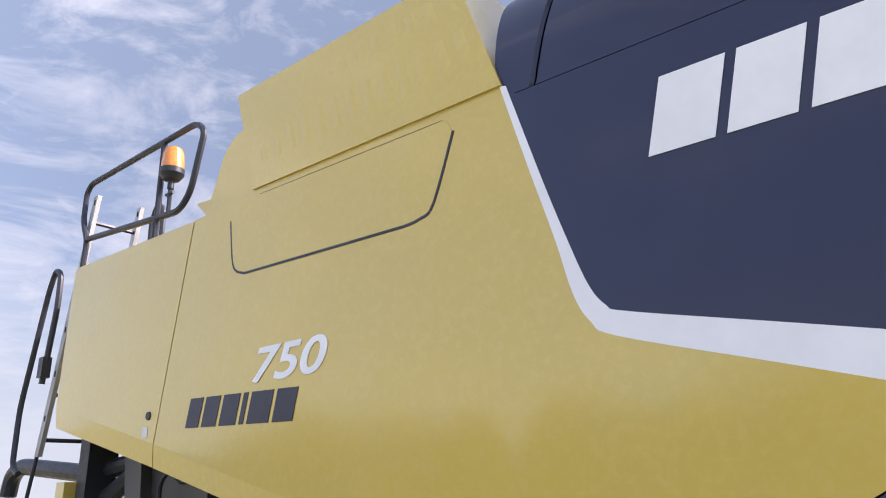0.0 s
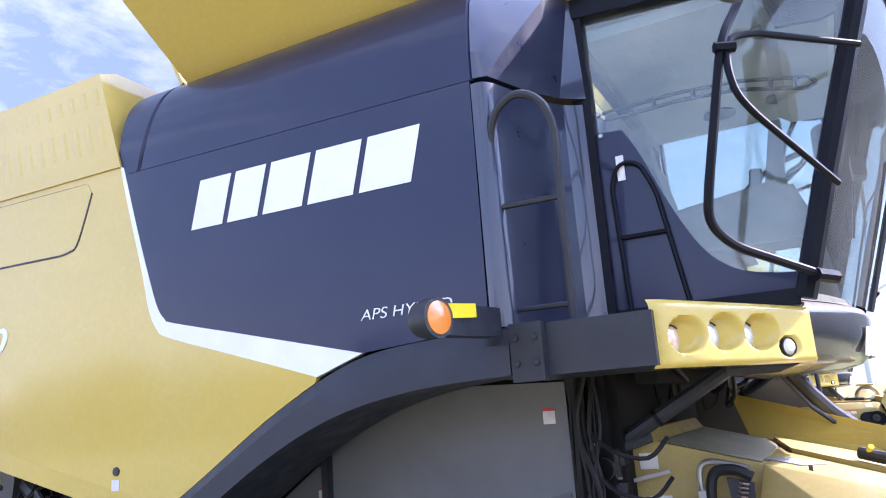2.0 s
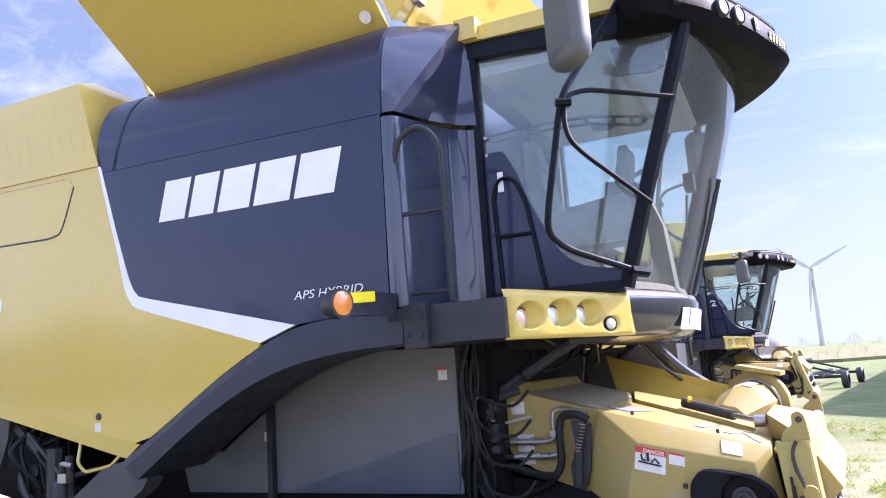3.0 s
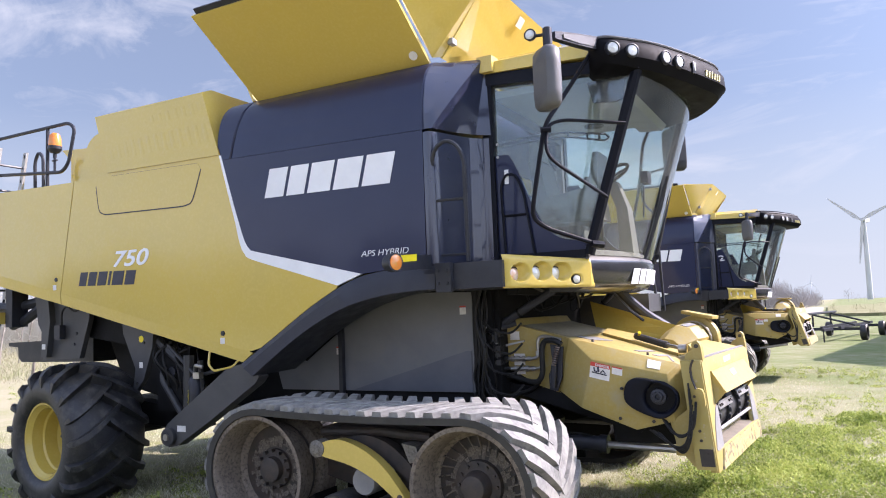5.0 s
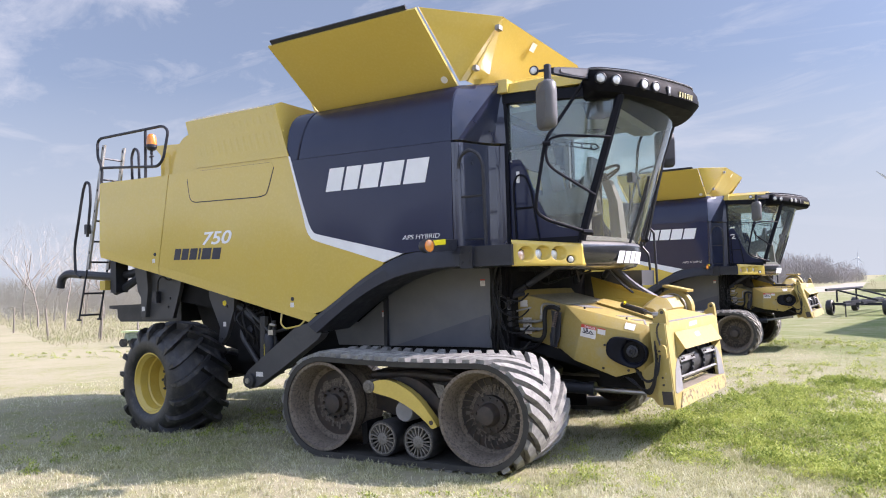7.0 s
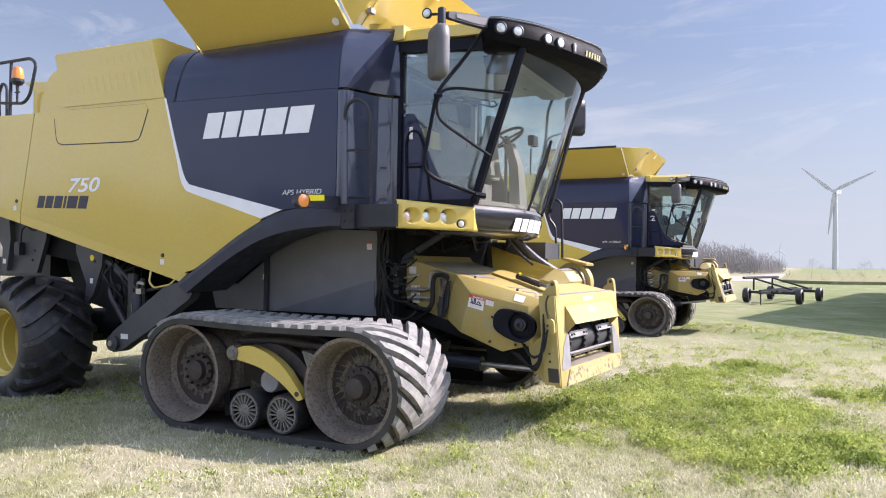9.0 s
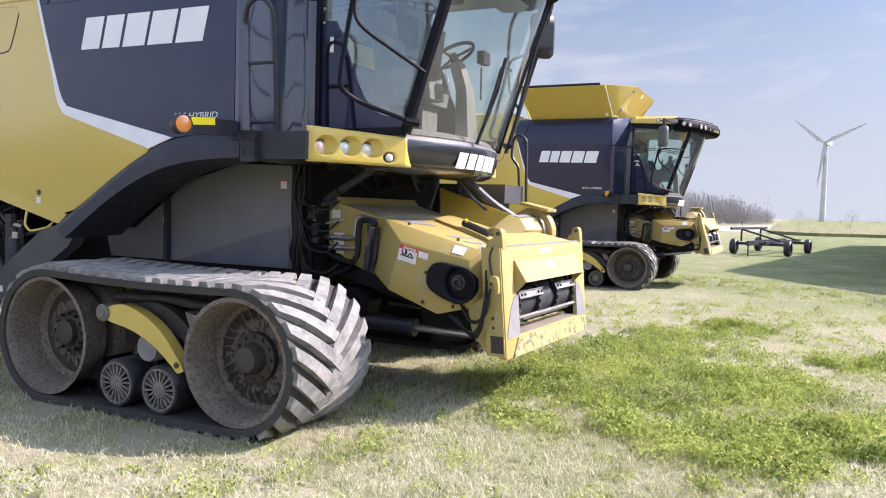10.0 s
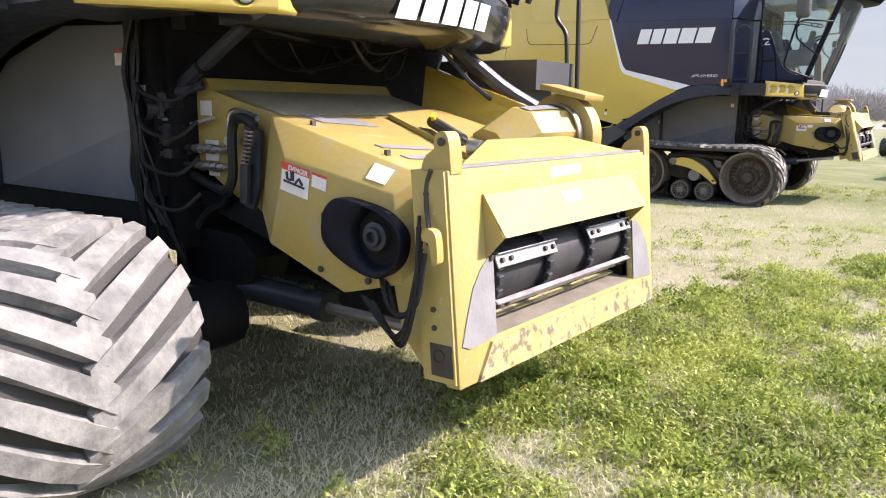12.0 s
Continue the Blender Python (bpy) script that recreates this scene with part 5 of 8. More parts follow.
            piece("lamp_housing", lambda bm: lathe(bm, [(-0.02, 0.058), (0.014, 0.056), (0.018, 0.048), (0.006, 0.046)], (0, 0, 0), "x", 24, m), SATIN, visor)
            piece("roof_lamp", lambda bm: lathe(bm, [(0.004, 0.047), (0.014, 0.040), (0.020, 0.0)], (0, 0, 0), "x", 24, m), LENS, visor, "round clear roof work lamp")
        m = on_visor(16.6)
        piece("slot_lamp", lambda bm: (box(bm, -0.004, 0.010, -0.022, 0.022, -0.055, 0.045, m), bevel(bm, 0.006)), SATIN, visor, "black slot with a narrow lamp")
        piece("slot_lens", lambda bm: (box(bm, 0.006, 0.013, -0.006, 0.014, -0.035, 0.030, m), bevel(bm, 0.004)), LENS, visor, "narrow clear lens")
        for k in range(6):
            m = on_visor(18.5 + 0.45 * k, -0.01)
            piece("lettering_bar", lambda bm: prism(bm, [(-0.016, -0.028), (0.008, -0.028), (0.018, 0.028), (-0.006, 0.028)], -0.002, 0.004, "x", m), LETTER, visor, "small pale lettering drawn as plain bars")
    # thin grey tube that draws the highlight along the visor's top edge
    lip = [drop(vis(3.752, 2.885, 1.10), 0.06)]
    piece("visor_lip", lambda bm: tube(bm, lip[0], 0.011, 6), MIRROR, visor, "pale grey tube drawing the highlight along the visor's top")
    piece("front_stay", lambda bm: tube(bm, [(2.47, 1.0, 3.58), (2.32, 1.0, 3.16), (2.10, 1.0, 2.30), (2.03, 1.0, 2.09)], 0.02, 8), SATIN, h, "black tubular stay beside the windscreen")
    # interior
    bm = B()
    box(bm, 1.12, 1.90, -0.93, 0.93, 2.02, 2.10)
    part("cab_floor", bm, SATIN, h, "dark cab floor")
    dash = lambda z, x0, bl, back: [(x, v * 0.97, z) for x, v, _ in nose(z, x0, bl)] + [(back, 0.91, z), (back, -0.91, z)]
    piece("dash_shelf", lambda bm: (loft(bm, [dash(2.09, 1.90, 0.245, 1.80), dash(2.125, 1.89, 0.24, 1.80), dash(2.14, 1.86, 0.23, 1.80)]), bevel(bm, 0.006, 1, 50)), SEAT, h, "grey shelf inside the windscreen")
    bm = B()
    box(bm, 1.10, 1.16, -0.93, 0.93, 2.05, 2.75)
    box(bm, 1.10, 1.16, -0.93, -0.84, 2.75, 3.6)
    box(bm, 1.10, 1.16, 0.84, 0.93, 2.75, 3.6)
    box(bm, 1.10, 1.16, -0.84, 0.84, 3.42, 3.6)
    part("rear_wall", bm, MIRROR, h, "grey cab rear wall")
    bm = B()
    box(bm, 1.16, 2.30, -0.90, 0.90, 3.50, 3.56)
    bevel(bm, 0.01)
    liner = part("headliner", bm, TRIM, h, "grey cab headliner")
    for x, y in ((2.0, -0.5), (1.62, 0.55), (2.0, 0.5)):
        piece("speaker", lambda bm: lathe(bm, [(3.50, 0.10), (3.488, 0.10), (3.484, 0.09), (3.484, 0.0)], (x, y, 0), "z", 24), SEAT, liner, "round dark speaker grille")
    piece("roof_console", lambda bm: (loft(bm, [[(1.95, -0.86, 3.50), (2.28, -0.82, 3.46), (2.28, 0.82, 3.46), (1.95, 0.86, 3.50)], [(2.02, -0.80, 3.42), (2.24, -0.78, 3.40), (2.24, 0.78, 3.40), (2.02, 0.80, 3.42)]]), bevel(bm, 0.02)), TRIM, liner, "moulded grey console under the roof")
    piece("sun_shade", lambda bm: (prism(bm, [(1.98, 3.50), (2.30, 3.50), (2.27, 3.33), (2.20, 3.31), (2.02, 3.33)], -0.87, -0.84), bevel(bm, 0.008)), INK, h, "dark navy sun shade inside the side glass")
    piece("window_post", lambda bm: box(bm, 1.52, 1.55, 0.90, 0.93, 2.12, 3.0), SATIN, h, "thin black window post")
    bm = B()
    yr = -0.88
    tube(bm, [(1.20, yr, 3.075), (1.55, yr, 3.088), (1.82, yr, 3.072), (2.10, yr, 3.004), (2.14, yr, 3.02)], 0.009, 6)
    tube(bm, [(1.20, yr, 3.115), (1.55, yr, 3.128), (1.82, yr, 3.113), (2.11, yr, 3.055), (2.14, yr, 3.02)], 0.009, 6)
    for x, z in ((1.45, 3.09), (1.63, 3.085), (1.80, 3.075), (1.96, 3.04), (2.06, 3.015)):
        tube(bm, [(x, yr, z), (x, yr, z + 0.045)], 0.011, 6)
    part("window_rail", bm, SATIN, h, "black double rail behind the side glass")
    bm = B()
    loft(bm, [[(1.30, -0.24, 2.42), (1.72, -0.25, 2.44), (1.72, 0.25, 2.44), (1.30, 0.24, 2.42)], [(1.28, -0.25, 2.54), (1.74, -0.25, 2.56), (1.74, 0.25, 2.56), (1.28, 0.25, 2.54)]])
    loft(bm, [[(1.26, -0.23, 2.50), (1.40, -0.23, 2.50), (1.40, 0.23, 2.50), (1.26, 0.23, 2.50)], [(1.18, -0.20, 3.06), (1.28, -0.20, 3.06), (1.28, 0.20, 3.06), (1.18, 0.20, 3.06)]])
    loft(bm, [[(1.17, -0.12, 3.08), (1.27, -0.12, 3.08), (1.27, 0.12, 3.08), (1.17, 0.12, 3.08)], [(1.16, -0.11, 3.28), (1.24, -0.11, 3.28), (1.24, 0.11, 3.28), (1.16, 0.11, 3.28)]])
    box(bm, 1.36, 1.66, -0.18, 0.18, 2.10, 2.42)
    bevel(bm, 0.04, 3)
    part("driver_seat", bm, SEAT, h, "grey upholstered driver seat")
    bm = B()
    loft(bm, [[(1.98, -0.11, 2.10), (2.10, -0.11, 2.10), (2.10, 0.11, 2.10), (1.98, 0.11, 2.10)], [(1.96, -0.09, 2.55), (2.06, -0.09, 2.55), (2.06, 0.09, 2.55), (1.96, 0.09, 2.55)],
              [(1.88, -0.06, 2.78), (1.97, -0.06, 2.80), (1.97, 0.06, 2.80), (1.88, 0.06, 2.78)]])
    bevel(bm, 0.02)
    col = part("steering_column", bm, material("column_plastic", (0.15, 0.155, 0.152), 0.6, vary=(0.12, 0.125, 0.122), scale=6), h, "grey steering column")
    bm = B()
    m = Matrix.Translation((1.88, 0, 2.86)) @ pose(0, 0, 0, 0, -28, 0)
    ring = [m @ Vector((0.20 * math.cos(k * math.tau / 24), 0.20 * math.sin(k * math.tau / 24), 0)) for k in range(25)]
    tube(bm, ring, 0.016, 8)
    for k in (0, 8, 16):
        tube(bm, [m @ Vector((0, 0, -0.02)), ring[k + 2]], 0.013, 6)
    tube(bm, [m @ Vector((0, 0, -0.10)), m @ Vector((0, 0, 0.01))], 0.04, 8)
    part("steering_wheel", bm, SATIN, col, "black steering wheel")
    bm = B()
    loft(bm, [[(1.35, -0.60, 2.40), (1.98, -0.62, 2.40), (1.98, -0.36, 2.40), (1.35, -0.36, 2.40)], [(1.35, -0.60, 2.62), (1.95, -0.62, 2.70), (1.95, -0.38, 2.70), (1.35, -0.36, 2.62)]])
    loft(bm, [[(1.86, -0.60, 2.70), (1.94, -0.60, 2.70), (1.94, -0.36, 2.70), (1.86, -0.36, 2.70)], [(1.92, -0.62, 2.98), (1.97, -0.62, 2.98), (1.97, -0.34, 2.98), (1.92, -0.34, 2.98)]])
    tube(bm, [(1.80, -0.46, 2.66), (1.82, -0.46, 2.80)], 0.03, 8)
    bevel(bm, 0.012)
    part("armrest_console", bm, SEAT, h, "grey armrest console with a terminal")
    bm = B()
    box(bm, 2.24, 2.30, -0.30, -0.16, 2.72, 2.82)
    tube(bm, [(2.24, -0.2, 2.7), (2.2, -0.1, 2.45)], 0.008, 5)
    part("monitor", bm, SATIN, h, "small monitor behind the windscreen")
    piece("upright_rod", lambda bm: tube(bm, [(2.34, 1.36, 3.62), (2.28, 1.37, 3.4), (1.92, 1.37, 2.2)], 0.022, 8, 0.05), SATIN, h, "straight black rod beside the windscreen")
    for a, b, r in (((1.05, -0.78, 1.53), (1.62, -0.78, 1.855), 0.036), ((1.30, 1.45, 1.66), (1.73, 0.66, 1.865), 0.036), ((1.0, -0.86, 1.50), (1.20, -0.74, 1.56), 0.026)):
        piece("cab_strut", lambda bm: tube(bm, [a, b], r, 10), SATIN, h, "black diagonal strut below the cab")
        piece("strut_clamp", lambda bm: tube(bm, [Vector(a).lerp(Vector(b), 0.34), Vector(a).lerp(Vector(b), 0.37)], r + 0.006, 10), DARK, h)
    bm = B()
    box(bm, 0.98, 1.06, -0.92, 1.52, 1.02, 2.04)
    part("front_wall", bm, DARK, h, "black steel wall behind the feeder")
    piece("sticker", lambda bm: box(bm, 1.061, 1.064, -0.02, 0.06, 1.735, 1.80), STICKER, h, "small white warning sticker")
    piece("sticker_band", lambda bm: box(bm, 1.061, 1.0645, -0.02, 0.06, 1.80, 1.815), RED, h)
    bm = B()
    box(bm, 1.0, 1.88, -0.94, 0.94, 1.875, 2.03)
    box(bm, 1.2, 1.3, -0.9, 0.9, 1.80, 1.88)
    box(bm, 1.6, 1.68, -0.9, 0.9, 1.82, 1.88)
    part("cab_underframe", bm, DARK, h, "dark underframe below the cab")
    rw = random.Random(17)
    for k in range(9):
        y0, y1 = rw.uniform(-0.7, 0.8), rw.uniform(-0.7, 0.8)
        x0, sag = rw.uniform(1.12, 1.5), rw.uniform(0.05, 0.22)
        piece("wiring", lambda bm: tube(bm, spline([(x0, y0, 1.87), (x0 - 0.02, 0.7 * y0 + 0.3 * y1, 1.87 - sag), (x0 + 0.05, 0.3 * y0 + 0.7 * y1, 1.87 - 0.8 * sag), (x0 + 0.08, y1, 1.87)], 4), rw.choice((0.006, 0.009, 0.013)), 5), HOSE, h, "black wiring below the cab")
    bm = B()
    tube(bm, [(1.74, 0.58, 1.86), (1.80, 0.68, 1.76), (1.94, 0.90, 1.58), (2.10, 1.14, 1.44)], 0.05, 10, 0.1)
    tube(bm, [(1.7, 0.5, 1.84), (1.85, 0.65, 1.62), (2.0, 0.75, 1.48)], 0.014, 6)
    part("duct_hose", bm, SATIN, h, "thick grey hose below the cab")
    # far side access platform and its rail
    bm = B()
    box(bm, 0.9, 1.84, 1.52, 2.12, 1.60, 1.80)
    box(bm, 0.95, 1.70, 1.52, 2.05, 1.30, 1.60)
    bevel(bm, 0.015)
    part("access_platform", bm, PLATE, h, "dark access platform on the far flank")
    piece("platform_rail", lambda bm: tube(bm, [(1.805, 2.10, 1.60), (1.80, 2.10, 1.72), (1.78, 2.10, 2.03), (1.69, 2.10, 2.13), (1.70, 2.10, 2.31), (1.735, 2.10, 2.38), (1.80, 2.10, 2.385), (1.865, 2.10, 2.33), (1.885, 2.10, 1.60)], 0.017, 8, 0.05), SATIN, h, "black tubular platform rail")


def feeder(h):
    """The feeder house: hinged throat, flared box, tilted header face, drum and chains."""
    # throat: upright strip under the cab, then a dusty, shade-tinted sheet sloping to the box
    bm = B()
    prism(bm, [(1.06, 1.60), (1.17, 1.595), (1.215, 1.535), (1.70, 1.41), (1.72, 1.1), (1.56, 0.965), (1.36, 1.03), (1.13, 1.16), (1.04, 1.28)], -0.70, 0.72)
    bevel(bm, 0.010)
    body = part("feeder_throat", bm, YELLOW_WORN, h, "worn yellow feeder house throat")
    # dust, with the cab's shadow on it put into the colour
    DUST_SHADE = material("dusty_shaded_sheet", (0.27, 0.235, 0.145), 0.8, vary=(0.33, 0.29, 0.175), scale=4, fine=(0.22, 0.195, 0.13), fine_scale=40, bump=0.1, bump_scale=60)
    piece("top_sheet", lambda bm: slab(bm, [(1.225, -0.66, 1.5365), (1.655, -0.66, 1.4255), (1.655, 0.68, 1.4255), (1.225, 0.68, 1.5365)], 0.003), DUST_SHADE, body, "dusty top sheet of the throat, cab shade in its colour")
    # box: flares out from the throat, with chamfered shoulders and a folded-in front
    W = 0.89
    NODES = {"tl": (1.669, 0.745, 1.425), "tr": (2.555, 0.79, 1.213), "cr": (2.475, W, 1.141), "cl": (1.895, W, 1.253), "fb": (1.795, W, 0.872),
             "lb": (1.558, 0.718, 0.985), "bo": (2.225, W, 0.715), "br": (2.515, W, 0.790), "fr": (2.61, 0.79, 0.83)}
    bm = B()
    vs = {(k, s): bm.verts.new((x, s * y, z)) for k, (x, y, z) in NODES.items() for s in (-1, 1)}
    for s in (-1, 1):
        for f in (("cl", "cr", "br", "bo", "fb"), ("tl", "cl", "fb", "lb"), ("tl", "tr", "cr", "cl"), ("tr", "fr", "br", "cr")):
            bm.faces.new([vs[k, s] for k in f])
    for a, b in (("tl", "tr"), ("tr", "fr"), ("fr", "br"), ("br", "bo"), ("bo", "fb"), ("fb", "lb"), ("lb", "tl")):
        bm.faces.new((vs[a, -1], vs[b, -1], vs[b, 1], vs[a, 1]))
    bmesh.ops.recalc_face_normals(bm, faces=bm.faces)
    bevel(bm, 0.007, 2, 12)
    fb = part("feeder_box", bm, YELLOW_WORN, h, "dusty yellow feeder house box")

    def top_z(x):
        return 1.425 - 0.2393 * (x - 1.669)

    def on_chamfer(u, v, s, d):
        tl, tr, cr, cl = (Vector((NODES[k][0], s * NODES[k][1], NODES[k][2])) for k in ("tl", "tr", "cr", "cl"))
        return tl.lerp(tr, u).lerp(cl.lerp(cr, u), v) + Vector((0.05, s * 0.7, 0.72)) * d

    for s in (-1, 1):
        y = s * W
        out = spline([(2.15, 0.99), (2.165, 1.06), (2.225, 1.112), (2.33, 1.108), (2.46, 1.078), (2.545, 1.02), (2.562, 0.95), (2.53, 0.87), (2.44, 0.812), (2.33, 0.832), (2.22, 0.882), (2.16, 0.935), (2.15, 0.99)], 4)[:-1]
        hx, hz, hr = 2.42, 0.968, 0.118

        def hole(p, r):
            a = math.atan2(p[1] - hz, p[0] - hx)
            return (hx + r * math.cos(a), hz + r * math.sin(a))

        def ring(off, scale):
            return [(2.36 + (px - 2.36) * scale, y + s * off, 0.97 + (pz - 0.97) * scale) for px, pz in out]

        def inner(off, r):
            return [(hole(p, r)[0], y + s * off, hole(p, r)[1]) for p in out]
        bm = B()
        loft(bm, [ring(0.0, 1.0), ring(0.050, 0.995), ring(0.060, 0.975), ring(0.062, 0.945), inner(0.055, hr + 0.012), inner(0.046, hr), inner(0.003, hr - 0.008)], caps=False)
        part("drive_cover", bm, PILLAR, fb, "black plastic oval drive cover with a round hole", 50)
        # the hole is closed behind; a black disc gives its inner shade
        piece("drive_socket", lambda bm: lathe(bm, [(s * 0.002, 0.112), (s * 0.004, 0.0)], (hx, y, hz), "y", 28), DARK, fb, "black disc for the shade inside the round hole")
        piece("drive_shaft", lambda bm: lathe(bm, [(s * 0.004, 0.062), (s * 0.03, 0.058), (s * 0.034, 0.040), (s * 0.05, 0.036), (s * 0.052, 0.022), (s * 0.03, 0.018), (s * 0.03, 0.0)], (hx - 0.012, y, hz + 0.005), "y", 24), SATIN, fb, "black drive shaft end")
        for x, z in ((2.105, 0.80), (2.128, 1.03), (2.36, 0.785)):
            piece("bolt", lambda bm: bolt(bm, (x, y + s * 0.006, z), 0.014), HUBRUST, fb)
        # danger sticker and its small neighbour, leaning with the box
        def tag(x0, x1, top, bottom, a, b, lean=0.0):
            z = lambda x: -0.22 * (x - 1.89)
            return [[(x0, y + s * o, top + z(x0)), (x1, y + s * o, top + z(x1)), (x1 - lean, y + s * o, bottom + z(x1)), (x0 - lean, y + s * o, bottom + z(x0))] for o in (a, b)]
        piece("warning_sticker", lambda bm: loft(bm, tag(1.890, 2.048, 1.238, 1.118, 0.002, 0.004, 0.018)), STICKER, fb, "white and red danger sticker")
        piece("sticker", lambda bm: loft(bm, tag(2.060, 2.140, 1.232, 1.180, 0.002, 0.004, 0.006)), STICKER, fb)
        piece("sticker_band", lambda bm: loft(bm, tag(2.060, 2.140, 1.240, 1.230, 0.002, 0.0045, 0.002)), RED, fb)
        if s < 0:
            piece("sticker_band", lambda bm: loft(bm, tag(1.890, 2.048, 1.240, 1.208, 0.005, 0.006, 0.004)), RED, fb)
            lettering("DANGER", 0.028, STICKER, fb, (1.925, y - 0.0075, 1.2055), SIDE_ON @ pose(0, 0, 0, 0, 0, -12.5), "danger_word", bold=0.0005)
            bm = B()
            tube(bm, [(1.897, y - 0.005, 1.158), (2.015, y - 0.005, 1.130)], 0.006, 4)
            tube(bm, [(1.915, y - 0.005, 1.196), (1.918, y - 0.005, 1.166), (1.938, y - 0.005, 1.160)], 0.007, 4)
            tube(bm, [(1.948, y - 0.005, 1.198), (1.950, y - 0.005, 1.158)], 0.010, 4)
            tube(bm, [(1.965, y - 0.005, 1.150), (1.985, y - 0.005, 1.168), (2.005, y - 0.005, 1.142)], 0.007, 4)
            part("pictogram", bm, INK, fb)
        piece("sticker", lambda bm: loft(bm, [[on_chamfer(u, v, s, d) for u, v in ((0.735, 0.22), (0.86, 0.22), (0.89, 0.80), (0.74, 0.80))] for d in (0.002, 0.005)]), STICKER, fb, "white sticker on the chamfer")
    # anti-slip pads, loop handles and small tabs on the top
    for x, y0, y1, dx, skew in ((1.73, -0.56, -0.26, 0.075, 0.10), (2.19, -0.62, -0.34, 0.024, 0.07), (2.345, -0.64, -0.44, 0.026, 0.05), (1.86, 0.10, 0.40, 0.07, 0.08)):
        piece("tread_pad", lambda bm: slab(bm, [(x - dx, y0, top_z(x - dx) + 0.002), (x + dx, y0, top_z(x + dx) + 0.002), (x + dx + skew, y1, top_z(x + dx + skew) + 0.002), (x - dx + skew, y1, top_z(x - dx + skew) + 0.002)], 0.003), GREYWEAR, fb, "grey anti-slip pad on the feeder top")
    for x, y in ((1.845, -0.66), (2.30, -0.70), (1.93, 0.02)):
        piece("tab", lambda bm: (box(bm, x - 0.008, x + 0.008, y - 0.012, y + 0.012, top_z(x) - 0.004, top_z(x) + 0.022), bevel(bm, 0.003)), HUBRUST, fb, "small rusty tab")
    bm = B()
    lid = [(1.74, 0.02), (2.46, -0.30), (2.46, 0.58), (1.62, 0.62)]
    loft(bm, [[(x, y, top_z(x) + d) for x, y in lid] for d in (-0.01, 0.026)])
    bevel(bm, 0.006)
    part("top_lid", bm, YELLOW_WORN, fb, "raised yellow lid on the feeder top")
    piece("wear_strip", lambda bm: slab(bm, [(2.50, -0.77, top_z(2.50) + 0.003), (2.52, -0.77, top_z(2.52) + 0.003), (2.40, -0.40, top_z(2.40) + 0.003), (2.38, -0.40, top_z(2.38) + 0.003)], 0.002), GREYWEAR, fb, "scraped grey line")
    # side plate and lift cylinder above the throat
    bm = B()
    slab(bm, [(1.38, 0.88, 1.72), (1.48, 0.70, 1.46), (2.28, 0.62, 1.30), (2.28, 0.66, 1.455)], 0.018)
    slab(bm, [(1.38, 0.88, 1.72), (2.28, 0.66, 1.455), (2.28, 0.70, 1.452), (1.38, 0.93, 1.717)], 0.012)
    part("throat_arm", bm, YELLOW, h, "large yellow angled plate from the cab to the gearbox")
    CA, CB, CC = Vector((2.05, -0.02, 1.40)), Vector((2.36, -0.22, 1.325)), Vector((2.50, -0.33, 1.30))
    bm = B()
    tube(bm, [CA, CB], 0.030, 10)
    cyl = part("top_cylinder", bm, FRAME, h, "greasy black hydraulic cylinder")
    piece("cylinder_rod", lambda bm: tube(bm, [CB, CC], 0.016, 8), STEEL, cyl, "bright steel rod")
    piece("cylinder_eye", lambda bm: lathe(bm, [(-0.03, 0.0), (-0.03, 0.035), (0.03, 0.035), (0.03, 0.0)], tuple(CC), "x", 14), STEEL, cyl)
    piece("union", lambda bm: tube(bm, [CA.lerp(CB, 0.1), CA.lerp(CB, 0.1) + Vector((0.02, -0.05, 0.04))], 0.014, 8), REFLECT, cyl, "yellow hose union")
    # gearbox: half-round flange with a flat plate over it, long faceted nose before it
    m = Matrix.Translation((2.45, 0.66, 1.33)) @ pose(0, 0, 0, 0, 0, -10) @ pose(0, 0, 0, 0, 12, 0)
    bm = B()
    rim = arc(0, 0, 0.225, -20, 200, 22)
    prism(bm, rim + [(-0.225, -0.10), (0.225, -0.10)], -0.04, 0.05, "y", m)
    bevel(bm, 0.01, 2, 50)
    gear = part("gear_flange", bm, YELLOW_WORN, h, "yellow half-round gearbox flange")
    piece("flange_plate", lambda bm: (box(bm, -0.15, 0.15, -0.09, 0.09, 0.222, 0.252, m), bevel(bm, 0.006)), YELLOW_WORN, gear, "flat yellow plate on the flange")
    bm = B()
    oct8 = [(0.165 * math.cos(radians(22.5 + 45 * k)), 0.165 * math.sin(radians(22.5 + 45 * k))) for k in range(8)]
    loft(bm, [[m @ Vector((x, -0.04, z)) for x, z in oct8], [m @ Vector((x, -0.40, z * 0.9)) for x, z in oct8], [m @ Vector((x * 0.7 - 0.05, -0.56, z * 0.45 - 0.05)) for x, z in oct8]])
    bevel(bm, 0.006)
    part("gear_nose", bm, YELLOW_WORN, gear, "faceted yellow gearbox nose")
    piece("tread_pad", lambda bm: slab(bm, [m @ Vector(p) for p in ((-0.035, -0.14, 0.156), (0.035, -0.14, 0.156), (0.035, -0.38, 0.142), (-0.035, -0.38, 0.142))], -0.003), GREYWEAR, gear, "grey anti-slip pad")
    piece("clamp_collar", lambda bm: lathe(bm, [(-0.10, 0.168), (-0.10, 0.178), (-0.06, 0.178), (-0.06, 0.168)], (0, 0, 0), "y", 24, m), STEEL, gear, "bright steel clamp collar")
    for k in range(9):
        a = radians(-10 + 25 * k)
